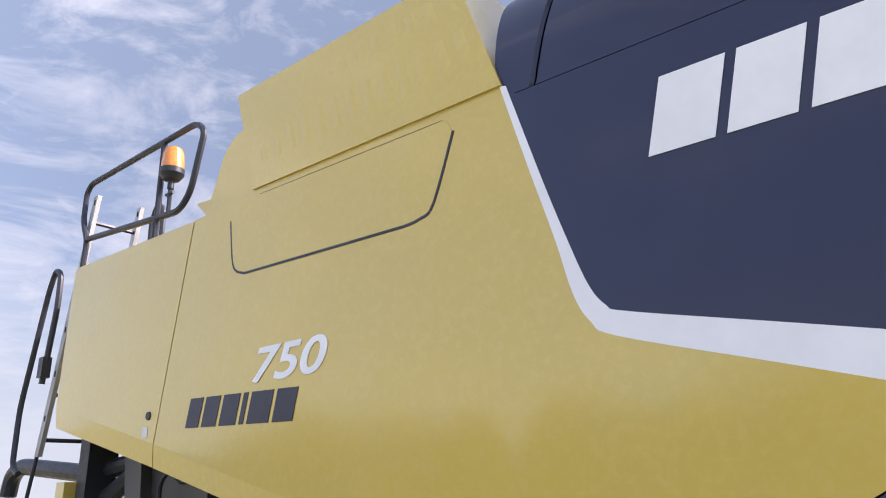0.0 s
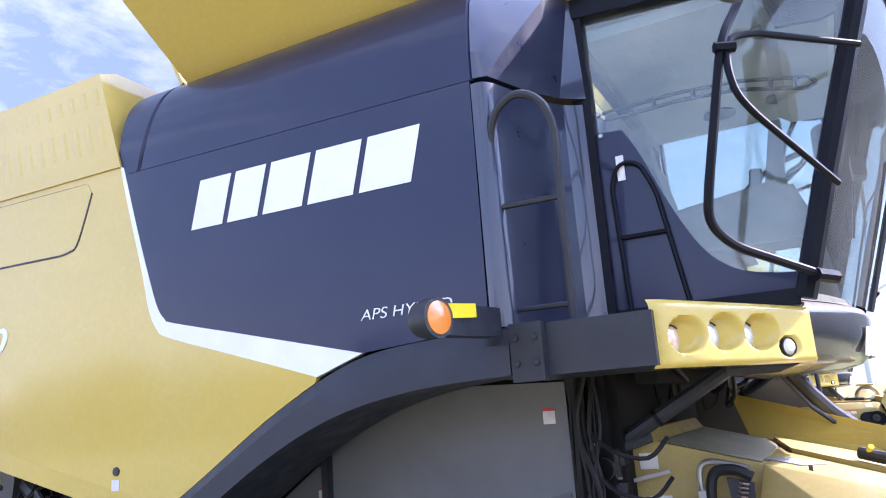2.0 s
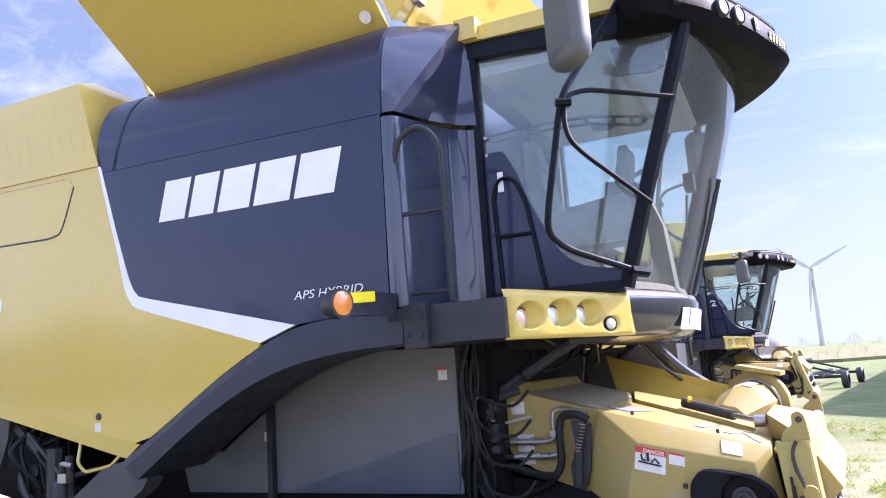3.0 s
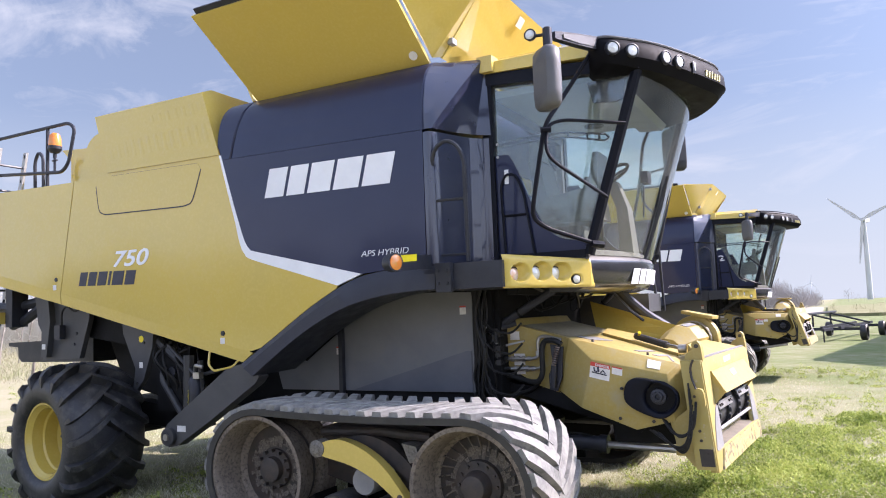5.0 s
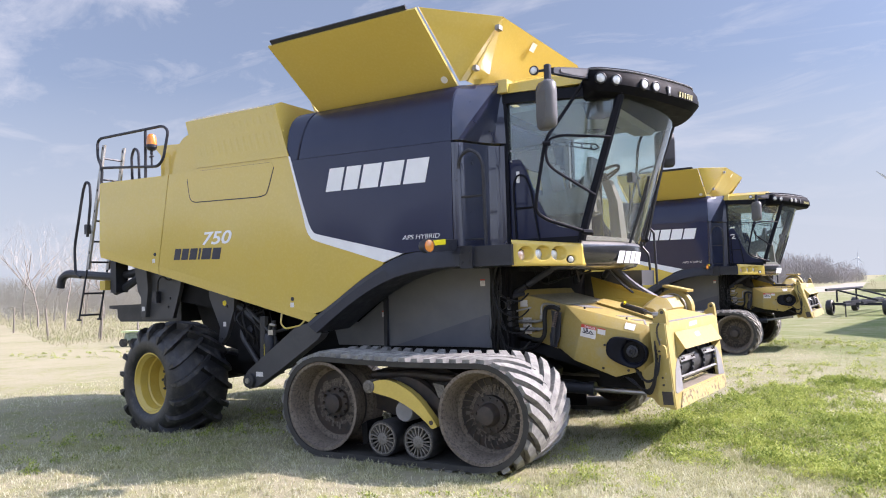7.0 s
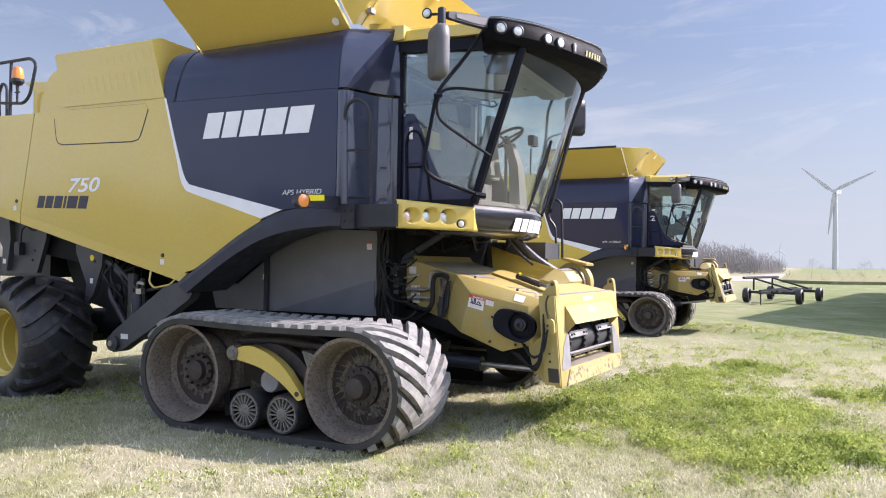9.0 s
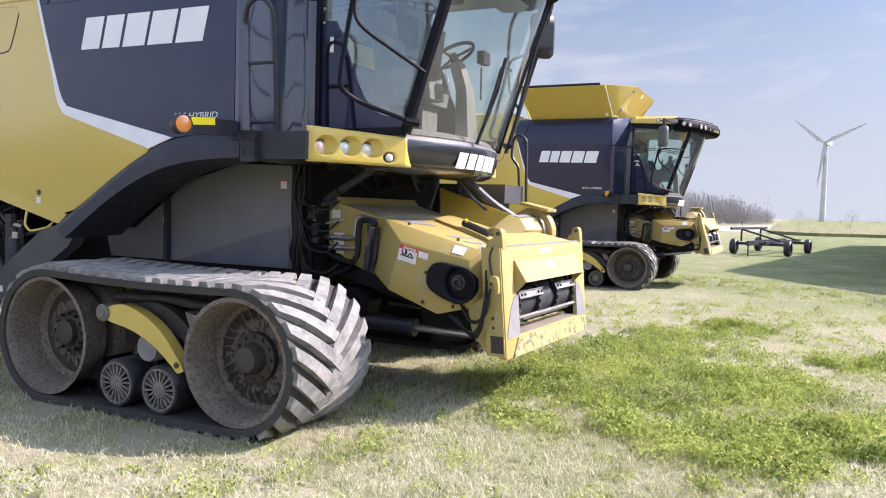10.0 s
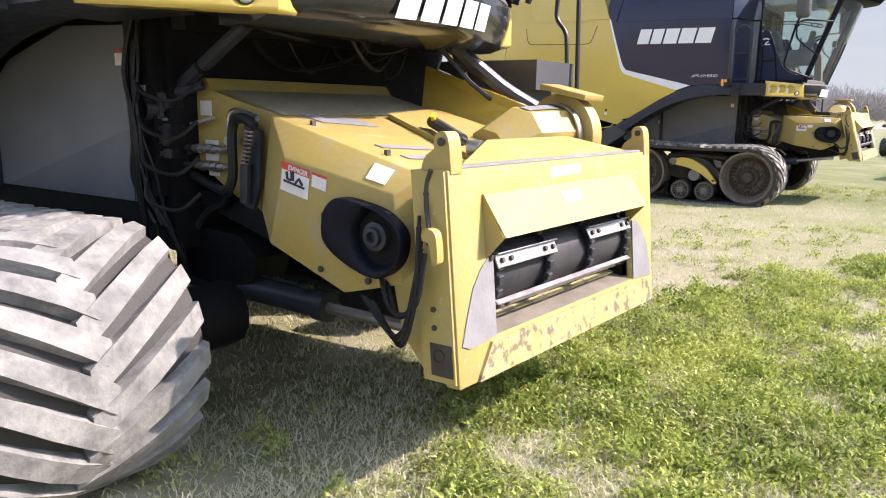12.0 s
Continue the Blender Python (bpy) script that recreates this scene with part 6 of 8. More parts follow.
        piece("bolt", lambda bm: lathe(bm, [(0.05, 0.014), (0.066, 0.012), (0.066, 0.0)], (0.19 * math.cos(a), 0, 0.19 * math.sin(a)), "y", 6, m), STEEL, gear)

    # header face: leans back a little and stands slightly askew; d is the distance in front of it
    def fp(y, z, d=0.0):
        return Vector((2.838 + 0.068 * y - 0.09 * (z - 0.84) + d, y, z))

    def sheet(bm, yz, d0, d1):
        return loft(bm, [[fp(y, z, d0) for y, z in yz], [fp(y, z, d1) for y, z in yz]])
    Y0, Y1, M0, M1 = -0.91, 0.91, -0.655, 0.645
    bm = B()
    outer, inner_ = [(Y0, 0.43), (Y1, 0.43), (Y1, 1.25), (Y0, 1.25)], [(M0, 0.588), (M1, 0.588), (M1, 1.10), (M0, 1.10)]
    loft(bm, [[fp(y, z, -0.065) for y, z in outer], [fp(y, z) for y, z in outer], [fp(y, z) for y, z in inner_], [fp(y, z, -0.065) for y, z in inner_], [fp(y, z, -0.065) for y, z in outer]], caps=False)
    bmesh.ops.remove_doubles(bm, verts=bm.verts, dist=1e-5)
    bevel(bm, 0.010)
    face = part("header_face", bm, SCUFFED, h, "scuffed yellow header mounting face")
    for s, ya in ((-1, Y0), (1, Y1)):
        piece("side_post", lambda bm: (sheet(bm, [(ya - 0.012, 0.45), (ya + 0.05, 0.45), (ya + 0.05, 1.245), (ya - 0.012, 1.245)] if s < 0 else [(ya - 0.05, 0.45), (ya + 0.012, 0.45), (ya + 0.012, 1.245), (ya - 0.05, 1.245)], -0.155, -0.010), bevel(bm, 0.012)), SCUFFED, face, "yellow side post of the header face")
    piece("sill", lambda bm: (sheet(bm, [(-0.80, 0.436), (0.86, 0.436), (0.86, 0.572), (-0.70, 0.572)], 0.001, 0.014), bevel(bm, 0.005)), SILL, face, "scraped lower sill")
    piece("top_deck", lambda bm: (loft(bm, [[fp(-0.80, 1.254, -0.03), fp(0.74, 1.254, -0.03), Vector((2.57, 0.46, 1.335)), Vector((2.54, -0.30, 1.335))], [fp(-0.80, 1.22, -0.03), fp(0.74, 1.22, -0.03), Vector((2.57, 0.46, 1.20)), Vector((2.54, -0.30, 1.20))]]), bevel(bm, 0.006)), YELLOW_WORN, face, "sloping yellow deck behind the header face")
    piece("rear_web", lambda bm: loft(bm, [[fp(Y0 + 0.05, 1.24, -0.06), fp(Y1 - 0.05, 1.24, -0.06), Vector((2.58, 0.75, 1.22)), Vector((2.57, -0.75, 1.19))], [fp(Y0 + 0.05, 1.22, -0.06), fp(Y1 - 0.05, 1.22, -0.06), Vector((2.58, 0.75, 1.20)), Vector((2.57, -0.75, 1.17))]]), YELLOW_WORN, face, "yellow web joining the face to the box")
    piece("top_seal", lambda bm: sheet(bm, [(Y0 + 0.10, 1.252), (Y1 - 0.10, 1.252), (Y1 - 0.10, 1.262), (Y0 + 0.10, 1.262)], -0.045, -0.012), GREYWEAR, face, "worn dark strip along the top edge")
    # lip: upper flap folded forward over the mouth with a small cheek at each end
    L0, L1 = -0.705, 0.625
    bm = B()
    loft(bm, [[fp(L0, 1.148, 0.001), fp(L1, 1.148, 0.001), fp(L1, 1.148, 0.010), fp(L0, 1.148, 0.010)],
              [fp(L0, 1.128, 0.001), fp(L1, 1.128, 0.001), fp(L1, 1.128, 0.018), fp(L0, 1.128, 0.018)],
              [fp(L0 + 0.01, 0.985, 0.070), fp(L1 + 0.02, 0.985, 0.070), fp(L1 + 0.02, 0.988, 0.092), fp(L0 + 0.01, 0.988, 0.092)]])
    bevel(bm, 0.004, 1, 40)
    lip = part("lip", bm, YELLOW_WORN, face, "folded yellow lip over the feeder mouth")
    for y in (L0 + 0.004, L1 - 0.004):
        piece("cheek", lambda bm: loft(bm, [[fp(y + d, z, o) for z, o in ((1.14, 0.0), (1.12, 0.015), (0.988, 0.086), (0.90, 0.0))] for d in (0.0, 0.012)]), YELLOW_WORN, lip, "small triangular cheek plate")
    for y in (L0 + 0.03, L1 - 0.03):
        piece("cheek_bolt", lambda bm: lathe(bm, [(0.0, 0.014), (0.014, 0.012), (0.014, 0.0)], fp(y, 0.90), "x", 6), HUBRUST, lip)
    WORN_DECAL = material("worn_pale_decal", (0.66, 0.60, 0.42), 0.6, vary=(0.50, 0.41, 0.18), scale=30)
    piece("worn_decal", lambda bm: sheet(bm, [(-0.19, 1.175), (0.10, 1.182), (0.10, 1.228), (-0.18, 1.222)], 0.001, 0.002), WORN_DECAL, face, "rubbed pale decal")
    piece("worn_decal", lambda bm: loft(bm, [[fp(-0.15, 1.115, 0.026 + o), fp(0.02, 1.118, 0.026 + o), fp(0.02, 1.075, 0.047 + o), fp(-0.15, 1.070, 0.048 + o)] for o in (0.0, 0.003)]), WORN_DECAL, face, "rubbed pale decal")
    for yy in (Y0 + 0.05, Y1 - 0.05):
        bm = B()
        prof = spline([(1.235, -0.13), (1.27, -0.12), (1.30, -0.10), (1.325, -0.065), (1.365, -0.06), (1.385, -0.04), (1.385, -0.015), (1.36, 0.0), (1.30, 0.004), (1.235, 0.004)], 3)
        loft(bm, [[fp(yy + d, z, o) for z, o in prof] for d in (-0.036, 0.036)])
        bevel(bm, 0.008, 2, 50)
        ear = part("hook_ear", bm, YELLOW_WORN, face, "worn yellow hook ear")
        piece("ear_pin", lambda bm: lathe(bm, [(-0.044, 0.0), (-0.044, 0.016), (0.044, 0.016), (0.044, 0.0)], fp(yy, 1.35, -0.03), "y", 12), HUBRUST, ear)
    for pts in ([(-0.695, 0.90), (-0.745, 0.865), (-0.80, 0.80), (-0.845, 0.70), (-0.885, 0.595), (-0.84, 0.575), (M0 - 0.003, 0.588), (M0 - 0.003, 0.90)],
                [(M1 + 0.003, 0.90), (0.70, 0.895), (0.77, 0.84), (0.83, 0.76), (0.86, 0.66), (0.875, 0.575), (M1 + 0.003, 0.588)]):
        piece("scuff_plate", lambda bm: sheet(bm, pts, 0.001, 0.005), GREYWEAR, face, "bare grey wear plate")
    for ya, yb in ((Y0 - 0.016, Y0 + 0.016), (Y1 - 0.016, Y1 + 0.016)):
        piece("lock_pocket", lambda bm: sheet(bm, [(ya, 0.475), (yb, 0.475), (yb, 0.60), (ya, 0.60)], -0.115, -0.018), HUBRUST, face, "rusty latch pocket")
        piece("pocket_hole", lambda bm: lathe(bm, [(-0.003, 0.024), (0.003, 0.024), (0.003, 0.0)], (0, 0, 0), "y", 14, Matrix.Translation(fp(min(ya, yb) if ya < 0 else max(ya, yb), 0.555, -0.075))), DARK, face)
    for z in (0.66, 0.73, 0.98, 1.16):
        piece("bolt", lambda bm: lathe(bm, [(-0.008, 0.0), (-0.008, 0.011), (0.0, 0.012)], fp(Y0 - 0.012, z, -0.09), "y", 6), HUBRUST, face)
    # mouth: cheeks, floor, drum, chains and slats
    bm = B()
    for y in (M0, M1 + 0.02):
        loft(bm, [[fp(y, z, d) for z, d in ((0.58, -0.03), (1.12, -0.03), (1.12, -0.8), (0.58, -0.8))], [fp(y - 0.02, z, d) for z, d in ((0.58, -0.03), (1.12, -0.03), (1.12, -0.8), (0.58, -0.8))]])
    loft(bm, [[fp(M0, 1.10, -0.05), fp(M1, 1.10, -0.05), fp(M1, 1.10, -0.8), fp(M0, 1.10, -0.8)], [fp(M0, 1.13, -0.05), fp(M1, 1.13, -0.05), fp(M1, 1.13, -0.8), fp(M0, 1.13, -0.8)]])
    loft(bm, [[fp(M0, 0.58, -0.80), fp(M1, 0.58, -0.80), fp(M1, 1.13, -0.80), fp(M0, 1.13, -0.80)], [fp(M0, 0.58, -0.83), fp(M1, 0.58, -0.83), fp(M1, 1.13, -0.83), fp(M0, 1.13, -0.83)]])
    part("mouth_liner", bm, DARK, h, "dark steel liner of the feeder mouth")
    FLOOR = material("worn_floor_steel", (0.23, 0.20, 0.155), 0.6, 0.1, vary=(0.16, 0.14, 0.11), scale=8, bump=0.1)
    floor_ = piece("mouth_floor", lambda bm: slab(bm, [fp(M0, 0.588, -0.004), fp(M1, 0.588, -0.004), fp(M1, 0.665, -0.60), fp(M0, 0.665, -0.60)], -0.01), FLOOR, h, "scraped steel floor of the feeder mouth")
    piece("floor_rib", lambda bm: slab(bm, [fp(M0 + 0.02, 0.610, -0.10), fp(M1 - 0.02, 0.610, -0.10), fp(M1 - 0.02, 0.618, -0.13), fp(M0 + 0.02, 0.618, -0.13)], 0.006), SILL, floor_, "scraped cross rib")
    dm = Matrix.Translation(fp(0, 0.80, -0.175)) @ pose(0, 0, 0, 0, 0, -3.9)
    piece("feeder_drum", lambda bm: lathe(bm, [(-0.64, 0.0), (-0.64, 0.148), (0.63, 0.148), (0.63, 0.0)], (0, 0, 0), "y", 32, dm), FRAME, h, "dark steel feeder drum")
    for yy in (-0.60, -0.20, 0.20, 0.60):
        bm = B()
        lathe(bm, [(-0.012, 0.152), (-0.012, 0.170), (0.012, 0.170), (0.012, 0.152)], (0, yy, 0), "y", 24, dm)
        chain = part("feeder_chain", bm, SATIN, h, "oily feeder chain")
        for k in range(20):
            a = k * math.tau / 20
            piece("link", lambda bm: (box(bm, 0.162, 0.186, yy - 0.020, yy + 0.020, -0.018, 0.018, dm @ pose(0, 0, 0, 0, math.degrees(a), 0)), bevel(bm, 0.004, 1)), SATIN, chain)
    for a, y0, y1 in ((24, -0.63, -0.16), (28, 0.16, 0.62), (-34, -0.63, 0.62), (-80, -0.63, -0.16), (78, 0.16, 0.62)):
        mm = dm @ pose(0, 0, 0, 0, -a, 0)
        bm = B()
        box(bm, 0.186, 0.194, y0, y1, -0.028, 0.028, mm)
        box(bm, 0.186, 0.212, y0, y1, 0.024, 0.031, mm)
        bevel(bm, 0.002, 1)
        slat = part("chain_slat", bm, STEEL, h, "worn steel chain slat")
        for yy in (y0 + 0.035, y0 + 0.10, y1 - 0.10, y1 - 0.035):
            piece("slat_bolt", lambda bm: lathe(bm, [(0.194, 0.012), (0.206, 0.011), (0.206, 0.0)], (0, yy, 0), "x", 6, mm), HUBRUST, slat)
    # behind the face: gussets, latch lever, hose loops
    for s in (-1, 1):
        piece("face_gusset", lambda bm: loft(bm, [[Vector((x, s * (0.862 + o), z)) for x, z in ((2.48, 0.78), (2.70, 0.95), (2.70, 0.45), (2.63, 0.465), (2.52, 0.60))] for o in (0.0, 0.02)]), YELLOW_WORN, h, "yellow gusset behind the header face")
    bm = B()
    prism(bm, spline([(2.685, 1.02), (2.695, 1.04), (2.72, 1.045), (2.745, 1.03), (2.755, 0.98), (2.757, 0.925), (2.735, 0.918), (2.728, 0.96), (2.715, 0.995), (2.69, 1.0)], 3), -0.995, -0.955)
    bevel(bm, 0.006, 2, 50)
    part("latch_lever", bm, YELLOW_WORN, h, "yellow latch lever")
    piece("lever_rod", lambda bm: tube(bm, [(2.70, -0.96, 1.02), (2.66, -0.93, 1.12), (2.655, -0.92, 1.20), (2.68, -0.93, 1.25)], 0.009, 6, 0.03), HUBRUST, h, "thin rusty lever rod")
    for k in range(5):
        w = 0.018 * k
        a, b = (2.635 + 0.3 * w, -0.935 - 0.010 * (k % 2), 1.08 - 2.2 * w), (2.655 - 0.4 * w, -0.985 + 0.012 * (k % 3), 0.80 - w)
        c, d = (2.56 - 0.8 * w, -0.965 + 0.01 * (k % 2), 0.575 + 0.7 * w), (2.40 - w, -0.90, 0.70 + 0.3 * w)
        piece("hose", lambda bm: tube(bm, spline([a, b, ((b[0] + c[0]) / 2 + 0.02, -0.985, (b[2] + c[2]) / 2 - 0.045), c, d], 5), 0.007 + 0.003 * (k % 2), 7), HOSE, h, "black hose looping behind the header face")
    # couplers, pipes, bracket and spring on the throat's flank
    V = -0.755
    for z, x0, r in ((1.255, 1.10, 0.013), (1.172, 1.13, 0.012)):
        bm = B()
        tube(bm, [(x0, V, z), (x0 + 0.04, V, z), (x0 + 0.24, V, z)], 0.016, 10)
        for u, q in ((0.05, 0.024), (0.10, 0.021), (0.15, 0.025), (0.20, 0.020)):
            tube(bm, [(x0 + u, V, z), (x0 + u + 0.028, V, z)], q, 8)
        part("coupler", bm, STEEL, h, "steel hydraulic coupler")
    piece("steel_pipe", lambda bm: tube(bm, [(1.34, V, 1.255), (1.385, V, 1.262), (1.40, V, 1.29), (1.395, V, 1.38), (1.405, V, 1.43), (1.45, V, 1.445), (1.61, -0.77, 1.410)], 0.014, 8, 0.045), STEEL, body, "bent steel pipe")
    piece("steel_pipe", lambda bm: tube(bm, [(1.37, V, 1.172), (1.41, V, 1.178), (1.425, V, 1.20), (1.43, V, 1.27)], 0.012, 8, 0.03), STEEL, body, "bent steel pipe")
    piece("pipe_clip", lambda bm: (box(bm, 1.385, 1.43, V - 0.025, V + 0.03, 1.285, 1.32), bevel(bm, 0.005)), ALU, body, "small metal pipe clip")
    for pts, r, bend in (([(1.62, -0.80, 1.375), (1.56, -0.80, 1.41), (1.46, -0.78, 1.405), (1.44, -0.78, 1.33), (1.44, -0.78, 1.13), (1.40, -0.78, 1.06), (1.30, -0.75, 1.06), (1.10, -0.74, 1.12)], 0.024, 0.07),
                         ([(1.12, V, 1.255), (1.02, -0.82, 1.26), (0.95, -0.88, 1.33), (0.93, -0.90, 1.50), (0.90, -0.86, 1.66)], 0.019, 0.08),
                         ([(1.14, V, 1.172), (1.04, -0.82, 1.18), (0.96, -0.90, 1.24), (0.93, -0.91, 1.42), (0.89, -0.88, 1.60)], 0.017, 0.09),
                         ([(1.12, V, 1.24), (1.03, -0.79, 1.20), (0.97, -0.84, 1.28), (0.95, -0.86, 1.44)], 0.014, 0.06),
                         ([(1.40, -0.77, 1.06), (1.30, -0.72, 0.98), (1.15, -0.70, 0.95), (1.00, -0.78, 0.72)], 0.018, 0.1),
                         ([(1.00, -0.86, 1.05), (1.03, -0.88, 0.92), (1.10, -0.84, 0.80), (1.06, -0.78, 0.62)], 0.013, 0.08),
                         ([(0.94, -0.90, 1.10), (0.99, -0.92, 0.98), (1.06, -0.90, 0.93), (1.12, -0.84, 0.70)], 0.012, 0.08)):
        piece("hose", lambda bm: tube(bm, pts, r, 8, bend), HOSE, h, "black hydraulic hose")
    for k in range(12):
        x = 0.885 + 0.011 * (k % 4)
        pts = [(x, -0.85 - 0.009 * k, 1.85), (x + 0.03 * math.sin(k * 1.7), -0.90 - 0.01 * (k % 4), 1.48), (x + 0.04 * math.cos(k * 2.1), -0.88 - 0.008 * (k % 3), 1.12), (x + 0.07 * math.sin(k * 1.3), -0.82, 0.62)]
        piece("hose", lambda bm: tube(bm, pts, 0.008 + 0.003 * (k % 3), 6, 0.15), HOSE, h, "black hydraulic hose")
    piece("lever", lambda bm: (prism(bm, [(1.10, 1.378), (1.27, 1.412), (1.272, 1.398), (1.10, 1.360)], -0.735, -0.75), bevel(bm, 0.003)), ALU, h, "pale metal lever")
    bm = B()
    box(bm, 0.93, 1.08, -0.90, -0.78, 1.40, 1.52)
    box(bm, 0.95, 1.10, -0.88, -0.78, 1.28, 1.36)
    lathe(bm, [(-0.06, 0.05), (0.0, 0.05), (0.0, 0.0)], (1.02, -0.90, 1.44), "y", 12)
    bevel(bm, 0.008)
    part("valve_block", bm, FRAME, h, "dark valve block")
    for x, z, wx, wz in ((1.17, 1.45, 0.042, 0.036), (1.205, 1.245, 0.05, 0.05), (1.215, 1.15, 0.04, 0.03)):
        piece("sticker", lambda bm: box(bm, x - wx, x + wx, -0.705, -0.702, z - wz, z + wz), STICKER, body, "faded white sticker")
    piece("hose_bracket", lambda bm: (prism(bm, [(1.51, 1.375), (1.62, 1.35), (1.60, 1.10), (1.555, 0.985), (1.49, 1.00), (1.485, 1.12), (1.525, 1.20)], -0.745, -0.765), bevel(bm, 0.006)), SATIN, body, "black bracket plate")
    coil = [(1.588 - 0.0007 * k + 0.019 * math.cos(k * 0.9), -0.80 + 0.019 * math.sin(k * 0.9), 1.365 - 0.0026 * k) for k in range(64)]
    piece("coil_spring", lambda bm: tube(bm, coil, 0.005, 5), material("rusty_spring", (0.20, 0.14, 0.11), 0.5, 0.6, vary=(0.28, 0.24, 0.21), scale=20), body, "rusty coil spring")
    piece("damper", lambda bm: (tube(bm, [(1.545, -0.79, 1.20), (1.525, -0.785, 1.02)], 0.026, 10), tube(bm, [(1.59, -0.80, 1.36), (1.545, -0.79, 1.19)], 0.009, 8)), SATIN, body, "black spring damper")
    for k, z in enumerate((1.47, 1.41, 1.35, 1.29, 1.23)):
        piece("valve", lambda bm: (box(bm, 0.97, 1.10 - 0.02 * (k % 2), -0.88, -0.78, z - 0.022, z + 0.022), lathe(bm, [(-0.02, 0.0), (-0.02, 0.016), (0.0, 0.016)], (1.05, -0.88, z), "y", 8), bevel(bm, 0.004)), GREYWEAR if k == 1 else FRAME, h, "stacked hydraulic valve")
    for x, z in ((0.93, 1.55), (0.985, 1.54)):
        piece("hose_clamp", lambda bm: (box(bm, x - 0.022, x + 0.022, -0.93, -0.91, z - 0.014, z + 0.014), bevel(bm, 0.005)), ALU, h, "bright metal hose clamp")
    # hose bundle between the side sheet and the throat
    rh = random.Random(23)
    for k in range(7):
        x0, ya = 0.92 + 0.018 * k, -0.93 - 0.012 * (k % 3)
        piece("bundle_hose", lambda bm: tube(bm, spline([(x0 + rh.uniform(-0.03, 0.03), ya, 1.86), (x0 + rh.uniform(-0.04, 0.04), ya - 0.02, 1.62), (x0 + rh.uniform(-0.05, 0.05), ya - 0.03, 1.35), (x0 + rh.uniform(-0.05, 0.07), ya, 1.10), (x0 + rh.uniform(-0.02, 0.12), ya + 0.04, 0.88)], 4), rh.choice((0.006, 0.008, 0.011, 0.014)), 6), HOSE, h, "black hose in a hanging bundle")
    for k in range(4):
        za = 1.62 - 0.17 * k
        piece("cross_hose", lambda bm: tube(bm, spline([(0.96 + 0.02 * k, -0.95, za), (1.08, -0.99, za - 0.10), (1.22, -0.93, za - 0.14), (1.30, -0.86, za - 0.06)], 4), 0.010, 6), HOSE, h, "black hose curving to the valve block")
    for a, b, c, d in (((2.44, -0.88, 0.80), (2.55, -0.96, 0.69), (2.66, -0.985, 0.76), (2.69, -0.975, 0.95)), ((2.40, -0.88, 0.85), (2.51, -0.955, 0.715), (2.62, -0.98, 0.72), (2.675, -0.975, 0.88))):
        piece("hose", lambda bm: tube(bm, spline([a, b, c, d], 5), 0.010, 6), HOSE, h, "black hydraulic hose loop")
    # lift rams below
    for s in (-1, 1):
        bm = B()
        tube(bm, [(0.95, s * 0.66, 0.575), (1.90, s * 0.66, 0.555)], 0.062, 12)
        tube(bm, [(1.86, s * 0.66, 0.556), (1.93, s * 0.66, 0.554)], 0.074, 12)
        ram = part("lift_ram", bm, SATIN, h, "black feeder lift cylinder")
        piece("ram_rod", lambda bm: tube(bm, [(1.92, s * 0.66, 0.554), (2.52, s * 0.66, 0.54)], 0.030, 10), STEEL, ram, "bright steel cylinder rod")
        piece("ram_line", lambda bm: tube(bm, [(1.05, s * 0.66, 0.645), (1.70, s * 0.66, 0.632), (1.80, s * 0.66, 0.612)], 0.010, 6), HOSE, ram, "thin steel line along the cylinder")
        piece("ram_lug", lambda bm: (prism(bm, [(2.47, 0.50), (2.56, 0.50), (2.60, 0.72), (2.48, 0.78)], s * 0.63, s * 0.69), bevel(bm, 0.01)), YELLOW_WORN, h, "yellow lug for the lift cylinder")
    bm = B()
    prism(bm, [(1.0, 1.0), (1.0, 1.06), (1.6, 0.98), (2.25, 0.70), (2.2, 0.66), (1.5, 0.86)], -0.70, 0.70)
    part("feeder_belly", bm, DARK, h, "dark underside of the feeder house")


def emblem(h, place, heights, slant, gap, mat, name, lean, widths, notch):
    """A row of plain slanted blocks in the maker's mark's colour: place (x, z) of the first foot, on the near flank."""
    x, z = place
    for k, w in enumerate(widths):
        ht = heights
        bm = B()
        z0 = z + lean * (x - place[0])
        z1 = z0 + lean * w
        pts = [(x, z0), (x + w, z1), (x + w + slant, z1 + ht), (x + slant, z0 + ht)]
        prism(bm, pts, -S - 0.0035, -S - 0.001)
        part(name, bm, mat, h)
        x += w + gap


